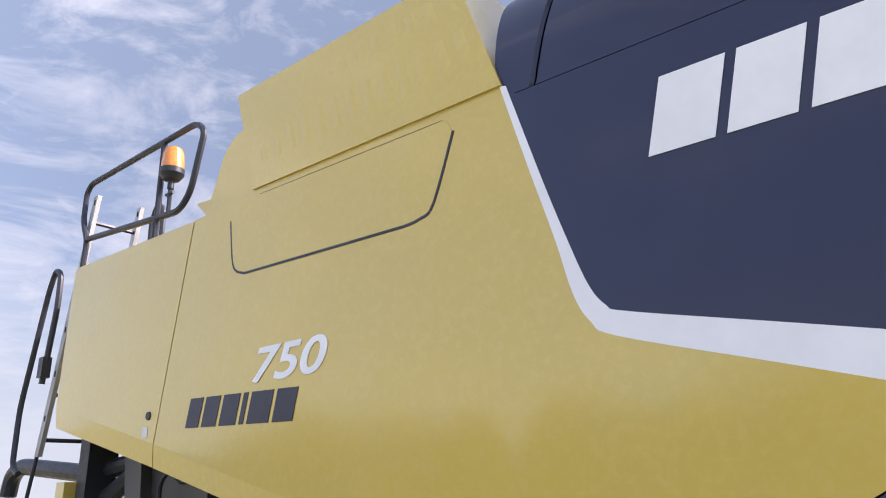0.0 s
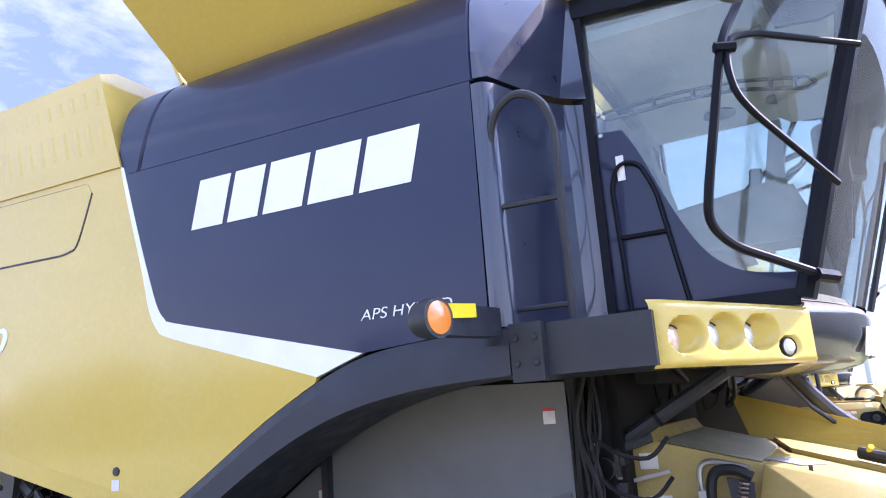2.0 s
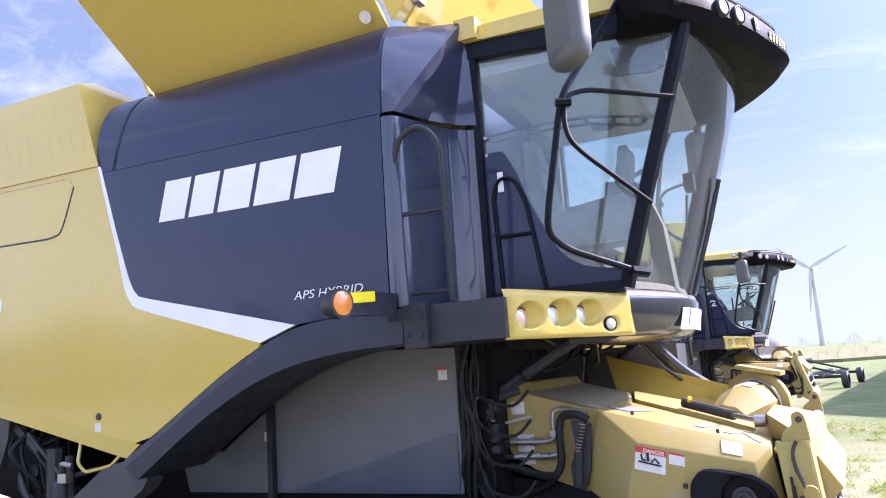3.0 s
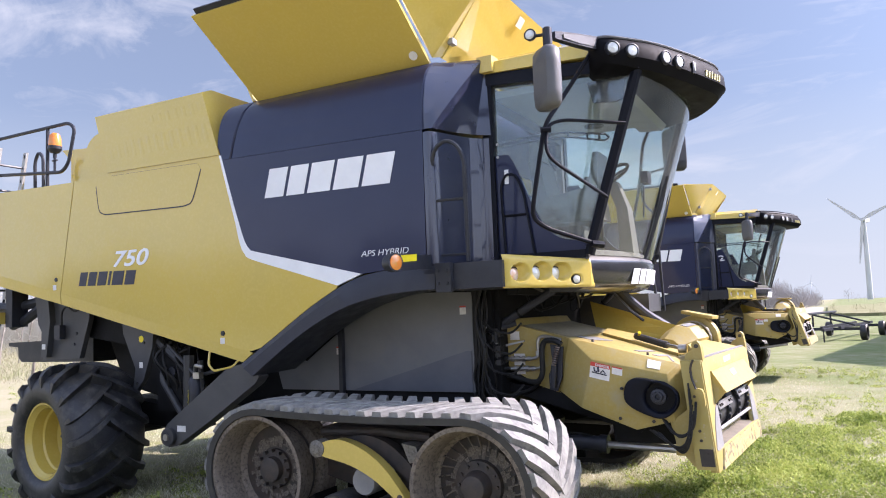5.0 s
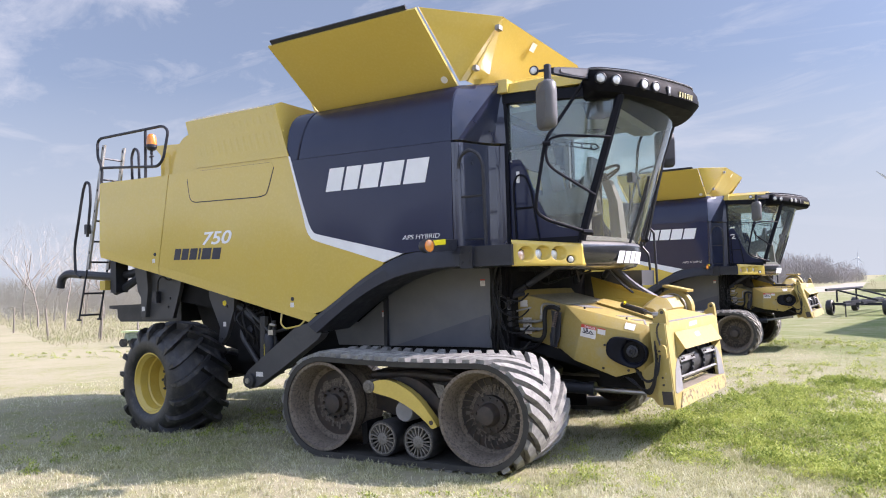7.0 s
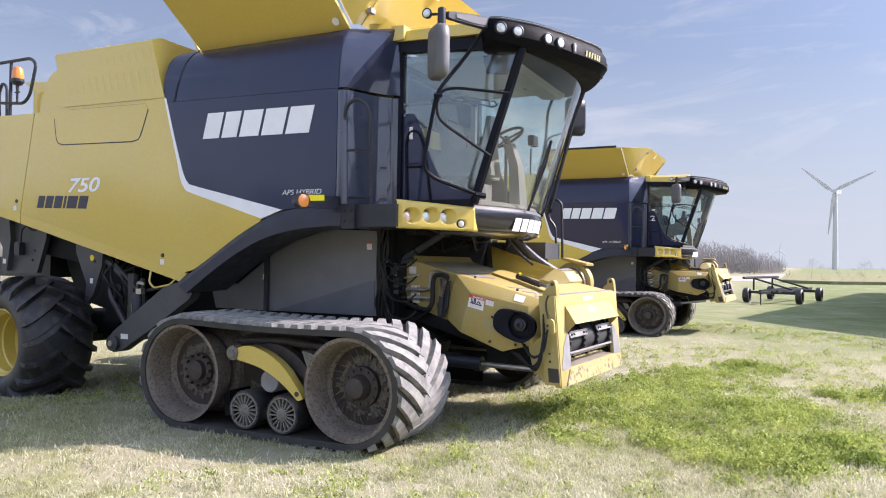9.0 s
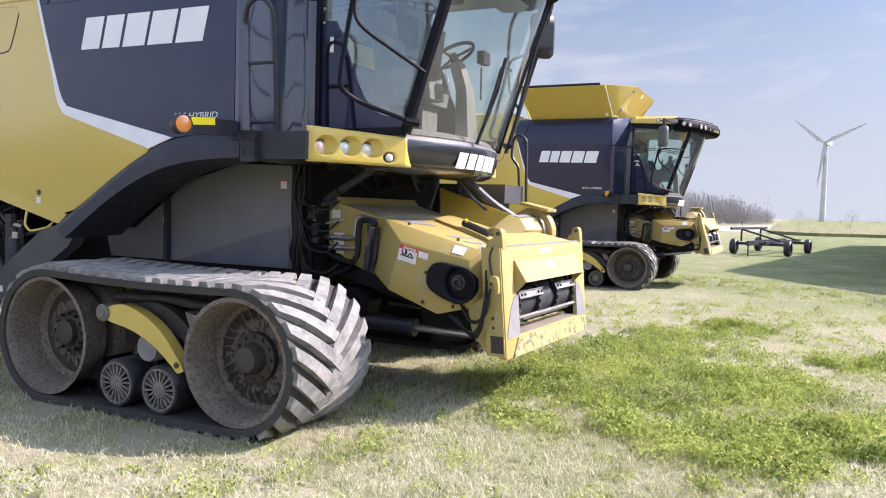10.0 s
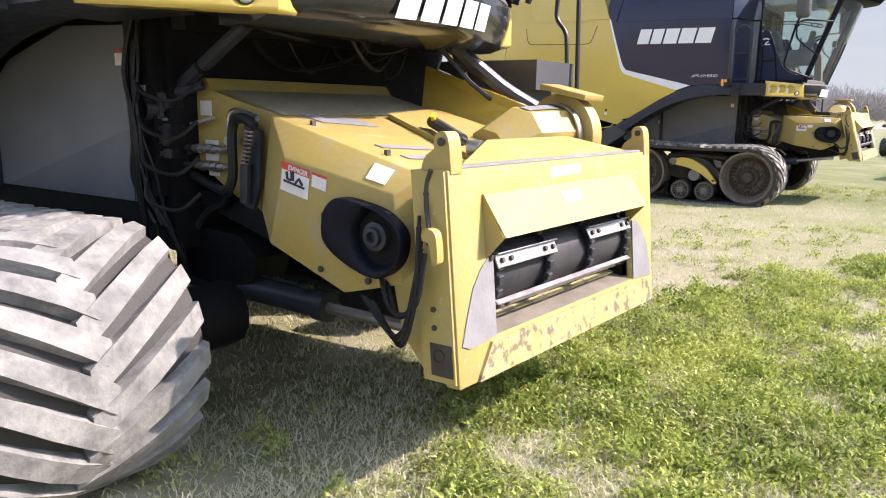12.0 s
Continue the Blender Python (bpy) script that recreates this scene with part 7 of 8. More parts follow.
def decals(h, number):
    emblem(h, (-0.885, 2.775), 0.262, 0.065, 0.035, WHITE, "emblem_block", -0.012, (0.215, 0.20, 0.245, 0.265, 0.28), True)
    emblem(h, (-3.49, 2.105), 0.145, 0.035, 0.028, INK, "badge_block", -0.028, (0.115, 0.125, 0.135, 0.035, 0.165, 0.145), True)
    lettering("750", 0.225, WHITE, h, (-2.965, -S - 0.003, 2.278), SIDE_ON, "model_number", shear=0.25, wide=1.55, bold=0.004)
    lettering("APS HYBRID", 0.071, WHITE, h, (0.155, -S - 0.003, 2.165), SIDE_ON, "flank_lettering", shear=0.2, wide=1.21, bold=-0.0006)
    n = lettering(number, 0.17, WHITE, h, (1.205, -0.972, 2.735), SIDE_ON, "fleet_number", wide=1.6, bold=0.003)
    bm = B()
    for z in (2.97, 3.08):
        lathe(bm, [(0, 0.012), (-0.012, 0.010), (-0.012, 0.0)], (1.20, -0.965, z), "y", 10)
    part("window_bolt", bm, STEEL, h)
    for x, z in ((-3.87, 2.195), (-1.42, 1.56)):
        piece("quarter_turn_lock", lambda bm: lathe(bm, [(0.0, 0.024), (-0.008, 0.022), (-0.008, 0.0)], (x, -S, z), "y", 16), SATIN, h, "round black panel lock")
    for x, z in ((-3.895, 2.11), (-1.425, 1.49)):
        bm = B()
        box(bm, x - 0.028, x + 0.028, -S - 0.003, -S - 0.001, z - 0.028, z + 0.028)
        part("sticker", bm, STICKER, h, "small white sticker")
    # blocks on the nose, following its curve
    for k in range(5):
        bm = B()
        v0 = -0.44 + k * 0.145
        q = []
        for v, z in ((v0, 1.855), (v0 + 0.118, 1.855), (v0 + 0.150, 1.985), (v0 + 0.032, 1.985)):
            q.append((1.937 + (z - 1.95) * 0.15 + 0.27 * (1 - (v / 0.96) ** 2), v, z))
        slab(bm, q, 0.004)
        part("emblem_block", bm, WHITE, h)
    for k in range(5):
        bm = B()
        v0 = -0.10 + k * 0.062
        q = [(2.935 - 0.42 * abs(v), v, z) for v, z in ((v0, 3.53), (v0 + 0.05, 3.53), (v0 + 0.06, 3.59), (v0 + 0.01, 3.59))]
        slab(bm, q, 0.004)
        part("badge_block", bm, STICKER, h)
    return n


def combine(number):
    h = new("combine_harvester")
    tagged(h, "yellow and navy tracked combine harvester parked on grass, tank flaps open", "combine harvester", "parked combine harvesters")
    inner_body(h)
    side_panels(h, -1)
    side_panels(h, 1)
    upper_rear(h)
    tank_flaps(h)
    for s in (-1, 1):
        track_unit(h, s)
        rear_wheel(h, s)
    cab(h)
    feeder(h)
    n = decals(h, number)
    return h, n


near, near_no = combine("1")
near.matrix_basis = Matrix.Translation((0, 3.63, 0))
OTHER = Matrix.Translation((0.10, 3.63 + 12.25, -0.10))
far = copy_thing(near, OTHER)
second = lettering("2", 0.17, WHITE, far, (1.205, -0.972, 2.735), SIDE_ON, "fleet_number", wide=1.6, bold=0.003)
for o in list(far.children):
    if o.name.startswith("fleet_number") and o is not second:
        bpy.data.objects.remove(o)


# its feeder house is lifted a little higher and its tracks are less dusty
LIFT = Matrix.Translation((1.2, 0, 1.30)) @ pose(0, 0, 0, 0, -11.5, 0) @ Matrix.Translation((-1.2, 0, -1.30))
RAISED = ("feeder_box", "top_cylinder", "gear_flange", "header_face", "mouth_liner", "mouth_floor", "feeder_drum", "feeder_chain", "chain_slat", "face_gusset", "latch_lever", "lever_rod", "ram_lug", "feeder_belly")
DARKTREAD = material("black_track_rubber", (0.045, 0.044, 0.042), 0.65, vary=(0.10, 0.098, 0.093), scale=9, dust=(0.36, 0.345, 0.30), dust_low=0.50, dust_high=0.62, dust_scale=5, bump=0.2, bump_scale=45)
for o in far.children:
    kind_name = o.name.split(".")[0]
    if kind_name in RAISED or (kind_name == "hose" and min(v.co.x for v in o.data.vertices) > 2.2):
        o.matrix_basis = LIFT @ o.matrix_basis
    if kind_name == "lift_ram":
        o.matrix_basis = Matrix.Translation((0.95, 0, 0.575)) @ pose(0, 0, 0, 0, -9.5, 0) @ Matrix.Translation((-0.95, 0, -0.575)) @ o.matrix_basis
    if kind_name == "track_belt":
        for lug in o.children:
            lug.material_slots[0].link = "OBJECT"
            lug.material_slots[0].material = DARKTREAD


# ---- ground ----
def fall(x, y):
    """The lawn dips a little towards the second machine."""
    t = min(1.0, max(0.0, (y - 4.0) / 9.0))
    return -0.04 - 0.06 * t * t * (3 - 2 * t)


def ground_material():
    m = bpy.data.materials.new("mown_grass_and_straw")
    m.use_nodes = True
    n, l = m.node_tree.nodes, m.node_tree.links
    b = n["Principled BSDF"]
    b.inputs["Roughness"].default_value = 0.95
    b.inputs["Specular IOR Level"].default_value = 0.1
    tc = n.new("ShaderNodeTexCoord")

    def nz(scale, detail, lo, hi):
        t = n.new("ShaderNodeTexNoise")
        t.inputs["Scale"].default_value, t.inputs["Detail"].default_value = scale, detail
        t.inputs["Roughness"].default_value = 0.65
        r = n.new("ShaderNodeMapRange")
        r.inputs["From Min"].default_value, r.inputs["From Max"].default_value = lo, hi
        l.new(tc.outputs["Object"], t.inputs["Vector"])
        l.new(t.outputs["Fac"], r.inputs["Value"])
        return r.outputs["Result"]

    def mix(f, a, c):
        x = n.new("ShaderNodeMix")
        x.data_type = "RGBA"
        l.new(f, x.inputs["Factor"])
        if isinstance(a, tuple):
            x.inputs["A"].default_value = (*a, 1)
        else:
            l.new(a, x.inputs["A"])
        x.inputs["B"].default_value = (*c, 1)
        return x.outputs["Result"]
    col = mix(nz(0.35, 6, 0.40, 0.62), (0.30, 0.275, 0.195), (0.225, 0.222, 0.125))
    col = mix(nz(2.2, 8, 0.48, 0.72), col, (0.19, 0.21, 0.06))
    col = mix(nz(14, 6, 0.50, 0.75), col, (0.34, 0.315, 0.23))
    col = mix(nz(60, 3, 0.52, 0.8), col, (0.20, 0.19, 0.09))
    # greener towards the far end of the lawn
    sep = n.new("ShaderNodeSeparateXYZ")
    l.new(tc.outputs["Object"], sep.inputs[0])
    far = n.new("ShaderNodeMapRange")
    far.inputs["From Min"].default_value, far.inputs["From Max"].default_value = 9.5, 16.0
    far.inputs["To Max"].default_value = 0.8
    l.new(sep.outputs["Y"], far.inputs["Value"])
    side = n.new("ShaderNodeMapRange")
    side.inputs["From Min"].default_value, side.inputs["From Max"].default_value = -3.0, 4.0
    l.new(sep.outputs["X"], side.inputs["Value"])
    both = n.new("ShaderNodeMath")
    both.operation = "MULTIPLY"
    l.new(far.outputs["Result"], both.inputs[0])
    l.new(side.outputs["Result"], both.inputs[1])
    spots = n.new("ShaderNodeMath")
    spots.operation = "MULTIPLY"
    l.new(both.outputs[0], spots.inputs[0])
    l.new(nz(0.55, 7, 0.25, 0.6), spots.inputs[1])
    col = mix(spots.outputs[0], col, (0.105, 0.155, 0.045))
    # bleached dry yard beyond the tail of the machine
    dry_x = n.new("ShaderNodeMapRange")
    dry_x.inputs["From Min"].default_value, dry_x.inputs["From Max"].default_value = -8.0, -15.0
    l.new(sep.outputs["X"], dry_x.inputs["Value"])
    dry = n.new("ShaderNodeMath")
    dry.operation = "MULTIPLY"
    l.new(dry_x.outputs["Result"], dry.inputs[0])
    l.new(nz(0.3, 6, 0.35, 0.6), dry.inputs[1])
    col = mix(dry.outputs[0], col, (0.30, 0.275, 0.185))
    l.new(col, b.inputs["Base Color"])
    t = n.new("ShaderNodeTexNoise")
    t.inputs["Scale"].default_value, t.inputs["Detail"].default_value = 45, 8
    bp = n.new("ShaderNodeBump")
    bp.inputs["Strength"].default_value, bp.inputs["Distance"].default_value = 0.6, 0.03
    l.new(tc.outputs["Object"], t.inputs["Vector"])
    l.new(t.outputs["Fac"], bp.inputs["Height"])
    l.new(bp.outputs["Normal"], b.inputs["Normal"])
    return m


GRASS = ground_material()
bm = B()
cuts = sorted({*[-3000, -1200, -500, -200, -100, -60, -40, -30, -24, -20], *range(-16, 41, 2), *[50, 70, 100, 200, 500, 1200, 3000]})
grid = {}
for x in cuts:
    for y in cuts:
        grid[x, y] = bm.verts.new((x, y, fall(x, y)))
for i in range(len(cuts) - 1):
    for j in range(len(cuts) - 1):
        a, b, c, d = cuts[i], cuts[i + 1], cuts[j], cuts[j + 1]
        bm.faces.new((grid[a, c], grid[b, c], grid[b, d], grid[a, d]))
tagged(part("ground", bm, GRASS, None), "mown lawn of green grass and straw-coloured patches", "lawn", kind="structure")

# a tall unseen block added to cast the shadow on part of the lawn
HIGH = 7.0
bm = B()
prism(bm, [(x + HIGH * SUN_DIR.x / SUN_DIR.z, y + HIGH * SUN_DIR.y / SUN_DIR.z) for x, y in [(2.9, 21.3), (8.2, 53.4), (11.1, 55.7), (40, 59), (40, 6), (15, 8.5), (6.8, 16.3), (5.1, 18.4)]], -0.1, HIGH, "z")
tagged(part("wall_shed", bm, material("caster_grey", (0.42, 0.42, 0.40), 0.6, vary=(0.36, 0.36, 0.35), scale=0.5), None), "plain grey unseen block added to cast the shadow on the lawn", "shed", kind="structure")
VERGE = material("tan_verge", (0.20, 0.19, 0.105), 0.95, vary=(0.135, 0.155, 0.07), scale=0.25, fine=(0.27, 0.24, 0.15), fine_scale=4, bump=0.4, bump_scale=8, spec=0.1)
bm = B()
prism(bm, [(2.6, 84), (4, 80), (7, 78.5), (12, 82), (40, 86), (300, 90), (300, 250), (26, 245), (10, 188), (1.6, 180), (2.2, 122)], -0.20, 0.22, "z")
bevel(bm, 0.10, 2)
tagged(part("verge", bm, VERGE, None), "low bank of dry tan grass beside the field road", "verge", kind="structure")
bm = B()
prism(bm, [(-60, 84), (-2.3, 84), (1.2, 90), (1.6, 122), (0.8, 180), (40, 196), (40, 205), (-3, 188), (-4, 130), (-60, 125)], -0.2, -0.06, "z")
tagged(part("road", bm, material("pale_gravel", (0.34, 0.315, 0.265), 0.95, vary=(0.29, 0.265, 0.215), scale=0.2, spec=0.1), None), "pale gravel field road", "road", kind="structure")

# ---- grass ----
def blade_material(name, cols, noise_scale, rough=0.8):
    """Leaves that each take one of several tones, shifted in patches."""
    m = bpy.data.materials.new(name)
    m.use_nodes = True
    n, l = m.node_tree.nodes, m.node_tree.links
    b = n["Principled BSDF"]
    b.inputs["Roughness"].default_value = rough
    b.inputs["Specular IOR Level"].default_value = 0.25
    g = n.new("ShaderNodeNewGeometry")
    tc = n.new("ShaderNodeTexCoord")
    t = n.new("ShaderNodeTexNoise")
    t.inputs["Scale"].default_value, t.inputs["Detail"].default_value = noise_scale, 4
    l.new(tc.outputs["Object"], t.inputs["Vector"])
    ad = n.new("ShaderNodeMath")
    ad.operation = "MULTIPLY_ADD"
    ad.inputs[1].default_value = 0.55
    sh = n.new("ShaderNodeMapRange")
    sh.inputs["From Min"].default_value, sh.inputs["From Max"].default_value = 0.35, 0.65
    sh.inputs["To Min"].default_value, sh.inputs["To Max"].default_value = 0.0, 0.45
    l.new(t.outputs["Fac"], sh.inputs["Value"])
    l.new(g.outputs["Random Per Island"], ad.inputs[0])
    l.new(sh.outputs["Result"], ad.inputs[2])
    r = n.new("ShaderNodeValToRGB")
    e = r.color_ramp.elements
    e[0].color, e[1].color = (*cols[0], 1), (*cols[-1], 1)
    for k, c in enumerate(cols[1:-1]):
        x = e.new((k + 1) / (len(cols) - 1))
        x.color = (*c, 1)
    l.new(ad.outputs[0], r.inputs["Fac"])
    l.new(r.outputs["Color"], b.inputs["Base Color"])
    tl = n.new("ShaderNodeBsdfTranslucent")
    l.new(r.outputs["Color"], tl.inputs["Color"])
    mx = n.new("ShaderNodeMixShader")
    mx.inputs["Fac"].default_value = 0.4
    l.new(b.outputs["BSDF"], mx.inputs[1])
    l.new(tl.outputs["BSDF"], mx.inputs[2])
    l.new(mx.outputs["Shader"], n["Material Output"].inputs["Surface"])
    return m


def blades(name, places, heights, widths, lean, mat, seed, label, lift=None):
    """Many bent leaves of two faces each in one mesh."""
    g = np.random.default_rng(seed)
    n = len(places)
    h, w = g.uniform(*heights, n), g.uniform(*widths, n)
    a, d, out = g.uniform(0, math.tau, n), g.uniform(0, math.tau, n), g.uniform(*lean, n)
    z0 = np.array([fall(x, y) for x, y in places]) - 0.004 + (0.0 if lift is None else lift)
    px, py = places[:, 0], places[:, 1]
    sx, sy, dx, dy = np.cos(a) * w / 2, np.sin(a) * w / 2, np.cos(d) * h * out, np.sin(d) * h * out
    up = h * np.sqrt(np.maximum(0.05, 1 - np.minimum(out, 0.97) ** 2))
    v = np.empty((n, 5, 3))
    for k, (s, t) in enumerate(((-1, 0), (1, 0), (0.8, 0.55), (-0.8, 0.55), (0, 1))):
        bend = t * t
        v[:, k, 0], v[:, k, 1], v[:, k, 2] = px + s * sx + dx * bend, py + s * sy + dy * bend, z0 + up * (t - 0.2 * bend)
    i = np.arange(n)[:, None] * 5
    faces = [tuple(q) for q in np.hstack([i, i + 1, i + 2, i + 3]).tolist()] + [tuple(q) for q in np.hstack([i + 3, i + 2, i + 4]).tolist()]
    me = bpy.data.meshes.new(name)
    me.from_pydata(v.reshape(-1, 3).tolist(), [], faces)
    me.materials.append(mat)
    return tagged(new(name, me), label, "grass", kind="stuff")


STRAW = blade_material("straw_and_grass", [(0.68, 0.655, 0.52), (0.60, 0.58, 0.43), (0.47, 0.465, 0.29), (0.37, 0.37, 0.19), (0.25, 0.28, 0.115)], 0.55)
WEED = blade_material("green_weeds", [(0.58, 0.60, 0.23), (0.46, 0.51, 0.14), (0.32, 0.39, 0.085), (0.11, 0.165, 0.03), (0.60, 0.56, 0.33)], 1.4, 0.6)
DEEPWEED = blade_material("deep_green_weeds", [(0.46, 0.50, 0.15), (0.31, 0.38, 0.085), (0.17, 0.235, 0.045), (0.08, 0.125, 0.022)], 2.0, 0.6)
g = np.random.default_rng(7)


def scatter(n, x0, x1, y0, y1, power=1.0):
    return np.column_stack([g.uniform(x0, x1, n), y0 + (y1 - y0) * g.random(n) ** power])


near_p = np.vstack([scatter(90000, -4, 7, -3.2, 6.5), scatter(50000, 1.4, 6.0, 1.0, 5.0), scatter(45000, -7, 9, 6.5, 18, 1.5), scatter(12000, -9, -4, -2, 6)])
under = (near_p[:, 0] > -1.0) & (near_p[:, 0] < 2.0) & (near_p[:, 1] > 1.12) & (near_p[:, 1] < 2.4)
near_p = near_p[~under | (g.random(len(near_p)) < 0.12)]
blades("lawn_grass", near_p, (0.03, 0.085), (0.004, 0.010), (0.35, 1.0), STRAW, 1, "short dry straw-coloured and green lawn grass")


def mounds(beds, per, size, tall, seed):
    """Leaf places and lifts of low bushy mounds: beds of (x, y, radius, mounds)."""
    r = np.random.default_rng(seed)
    at, up = [], []
    for bx, by, rad, count in beds:
        for k in range(count):
            a, q = r.uniform(0, math.tau), rad * math.sqrt(r.random())
            w, hgt, n = r.uniform(*size), r.uniform(*tall), int(per * r.uniform(0.5, 1.5))
            b, e = r.uniform(0, math.tau, n), np.sqrt(r.random(n))
            at.append(np.column_stack([bx + q * math.cos(a) + w * e * np.cos(b), by + q * math.sin(a) + w * e * np.sin(b)]))
            up.append(hgt * (1 - e ** 2) * r.uniform(0.25, 1.0, n))
    return np.vstack(at), np.concatenate(up)


def inside(poly, x, y):
    hit = False
    for (x0, y0), (x1, y1) in zip(poly, poly[1:] + poly[:1]):
        if (y0 > y) != (y1 > y) and x < x0 + (y - y0) / (y1 - y0) * (x1 - x0):
            hit = not hit
    return hit


BED = [(2.1, 3.95), (2.7, 2.8), (3.3, 2.6), (3.9, 2.6), (4.4, 2.4), (5.0, 2.8), (5.35, 3.9), (4.9, 5.2), (4.4, 6.5), (4.0, 8.0), (2.9, 8.3), (2.55, 6.7), (2.3, 5.0)]
rw = random.Random(31)
beds = []
while len(beds) < 1700:
    x, y = rw.gauss(0, 0.16) + rw.uniform(2.0, 5.4), rw.gauss(0, 0.16) + rw.uniform(2.3, 8.4)
    lush = math.sin(3.1 * x + 1.7 * math.sin(2.3 * y)) * math.sin(2.7 * y + 1.3 * math.sin(1.9 * x))
    if inside(BED, x, y) and (y < 5.6 or rw.random() < 0.4) and rw.random() < 0.62 + 0.8 * lush:
        beds.append((x + rw.gauss(0, 0.14), y + rw.gauss(0, 0.14), 0.05, 1))
beds += [(2.7, 0.9, 1.6, 20), (-3.6, 0.6, 1.4, 34), (-2.6, 2.6, 1.0, 30), (1.6, 0.6, 1.6, 20), (4.3, 9.0, 0.9, 40), (5.6, 6.9, 0.9, 45), (3.0, 17.0, 1.5, 60), (5.2, 15.2, 1.6, 60), (7.5, 9.5, 2.5, 40), (-16, 9.5, 2.5, 40)]
beds += [(rw.uniform(1.5, 8.0), rw.uniform(0.0, 12.0), 0.06, 1) for k in range(420)]
spot, up = mounds(beds, 74, (0.05, 0.17), (0.02, 0.19), 21)
blades("weeds", spot, (0.018, 0.045), (0.008, 0.017), (0.5, 1.1), WEED, 2, "patches of leafy green weeds in the lawn", up)
tufts = [(rw.uniform(-3.5, 6.0), rw.uniform(-1.5, 2.7) if k % 3 else rw.uniform(2.7, 9.0), 0.08, 1) for k in range(1500)]
spot, up = mounds(tufts, 42, (0.04, 0.13), (0.01, 0.06), 24)
blades("straw_tufts", spot, (0.03, 0.075), (0.004, 0.009), (0.3, 1.0), STRAW, 5, "matted tufts of pale dead grass", up)
spot, up = mounds([(4.35, 5.0, 0.55, 24), (4.95, 3.45, 0.55, 24), (2.62, 4.05, 0.45, 14), (3.7, 3.5, 0.7, 14), (3.4, 4.7, 0.7, 12), (4.0, 9.0, 0.6, 18), (5.4, 6.7, 0.5, 16), (2.95, 6.35, 0.5, 9), (4.4, 2.8, 0.4, 10)], 110, (0.10, 0.20), (0.08, 0.16), 22)
blades("tall_weeds", spot, (0.03, 0.07), (0.012, 0.024), (0.4, 1.0), DEEPWEED, 3, "taller tufts of green weeds", up)


# ---- bare trees, woods, turbines ----
BARK = material("grey_bark", (0.17, 0.148, 0.125), 0.9, vary=(0.25, 0.225, 0.19), scale=5, bump=0.3, bump_scale=30)
TWIG = material("bare_twigs", (0.34, 0.315, 0.275), 0.9, vary=(0.44, 0.41, 0.36), scale=1.5)


def bare_tree(name, seed, height, place, label, category="tree", twiggy=1.0):
    rnd = random.Random(seed)
    t = new(name)
    trunk, crown = B(), B()

    def grow(p, d, length, r, depth):
        pts, q = [p], p
        rs = [r]
        for k in range(4):
            d = (d + Vector((rnd.uniform(-1, 1), rnd.uniform(-1, 1), rnd.uniform(-0.3, 0.7))) * 0.16).normalized()
            q = q + d * length / 4
            pts.append(q)
            rs.append(r * (1 - 0.14 * (k + 1)))
        tube(trunk if depth < 2 else crown, pts, r, 5 if depth < 2 else 3, 0, rs)
        if depth >= 5:
            return
        for k in range(rnd.randint(3, 4 if depth else 6)):
            i = rnd.randint(1, 4)
            a = rnd.uniform(0, math.tau)
            side = (d.orthogonal().normalized() * math.cos(a) + d.cross(d.orthogonal()).normalized() * math.sin(a))
            nd = (d * rnd.uniform(0.5, 1.0) + side * rnd.uniform(0.5, 1.0) + Vector((0, 0, 0.25))).normalized()
            grow(pts[i], nd, length * rnd.uniform(0.5, 0.78), rs[i] * 0.58, depth + 1)
    grow(Vector((0, 0, -0.1)), Vector((rnd.uniform(-0.1, 0.1), rnd.uniform(-0.1, 0.1), 1)), height * 0.45, height * 0.0062 + 0.006, 0)
    part("trunk", trunk, BARK, t)
    part("crown", crown, TWIG, t, "leafless twigs")
    t.matrix_basis = Matrix.Translation(place)
    return tagged(t, label, category, "bare trees")


protos = [bare_tree("bare_tree", 3, 9.0, (-37.5, 20.2, 0), "leafless tree with grey twigs at the field edge"),
          bare_tree("bare_tree", 8, 7.5, (-33.6, 19.4, 0), "leafless tree with grey twigs at the field edge"),
          bare_tree("bare_tree", 21, 5.4, (-35.0, 21.3, 0), "small leafless sapling at the field edge")]
rnd = random.Random(4)
for k in range(15):
    p = rnd.choice(protos)
    s = rnd.uniform(0.9, 1.6)
    x = rnd.uniform(-72, -36)
    y = rnd.uniform(0.44, 0.85) * -x + 1
    copy_thing(p, pose(x, y, 0, 0, 0, rnd.uniform(0, 360)) @ Matrix.Scale(s, 4))


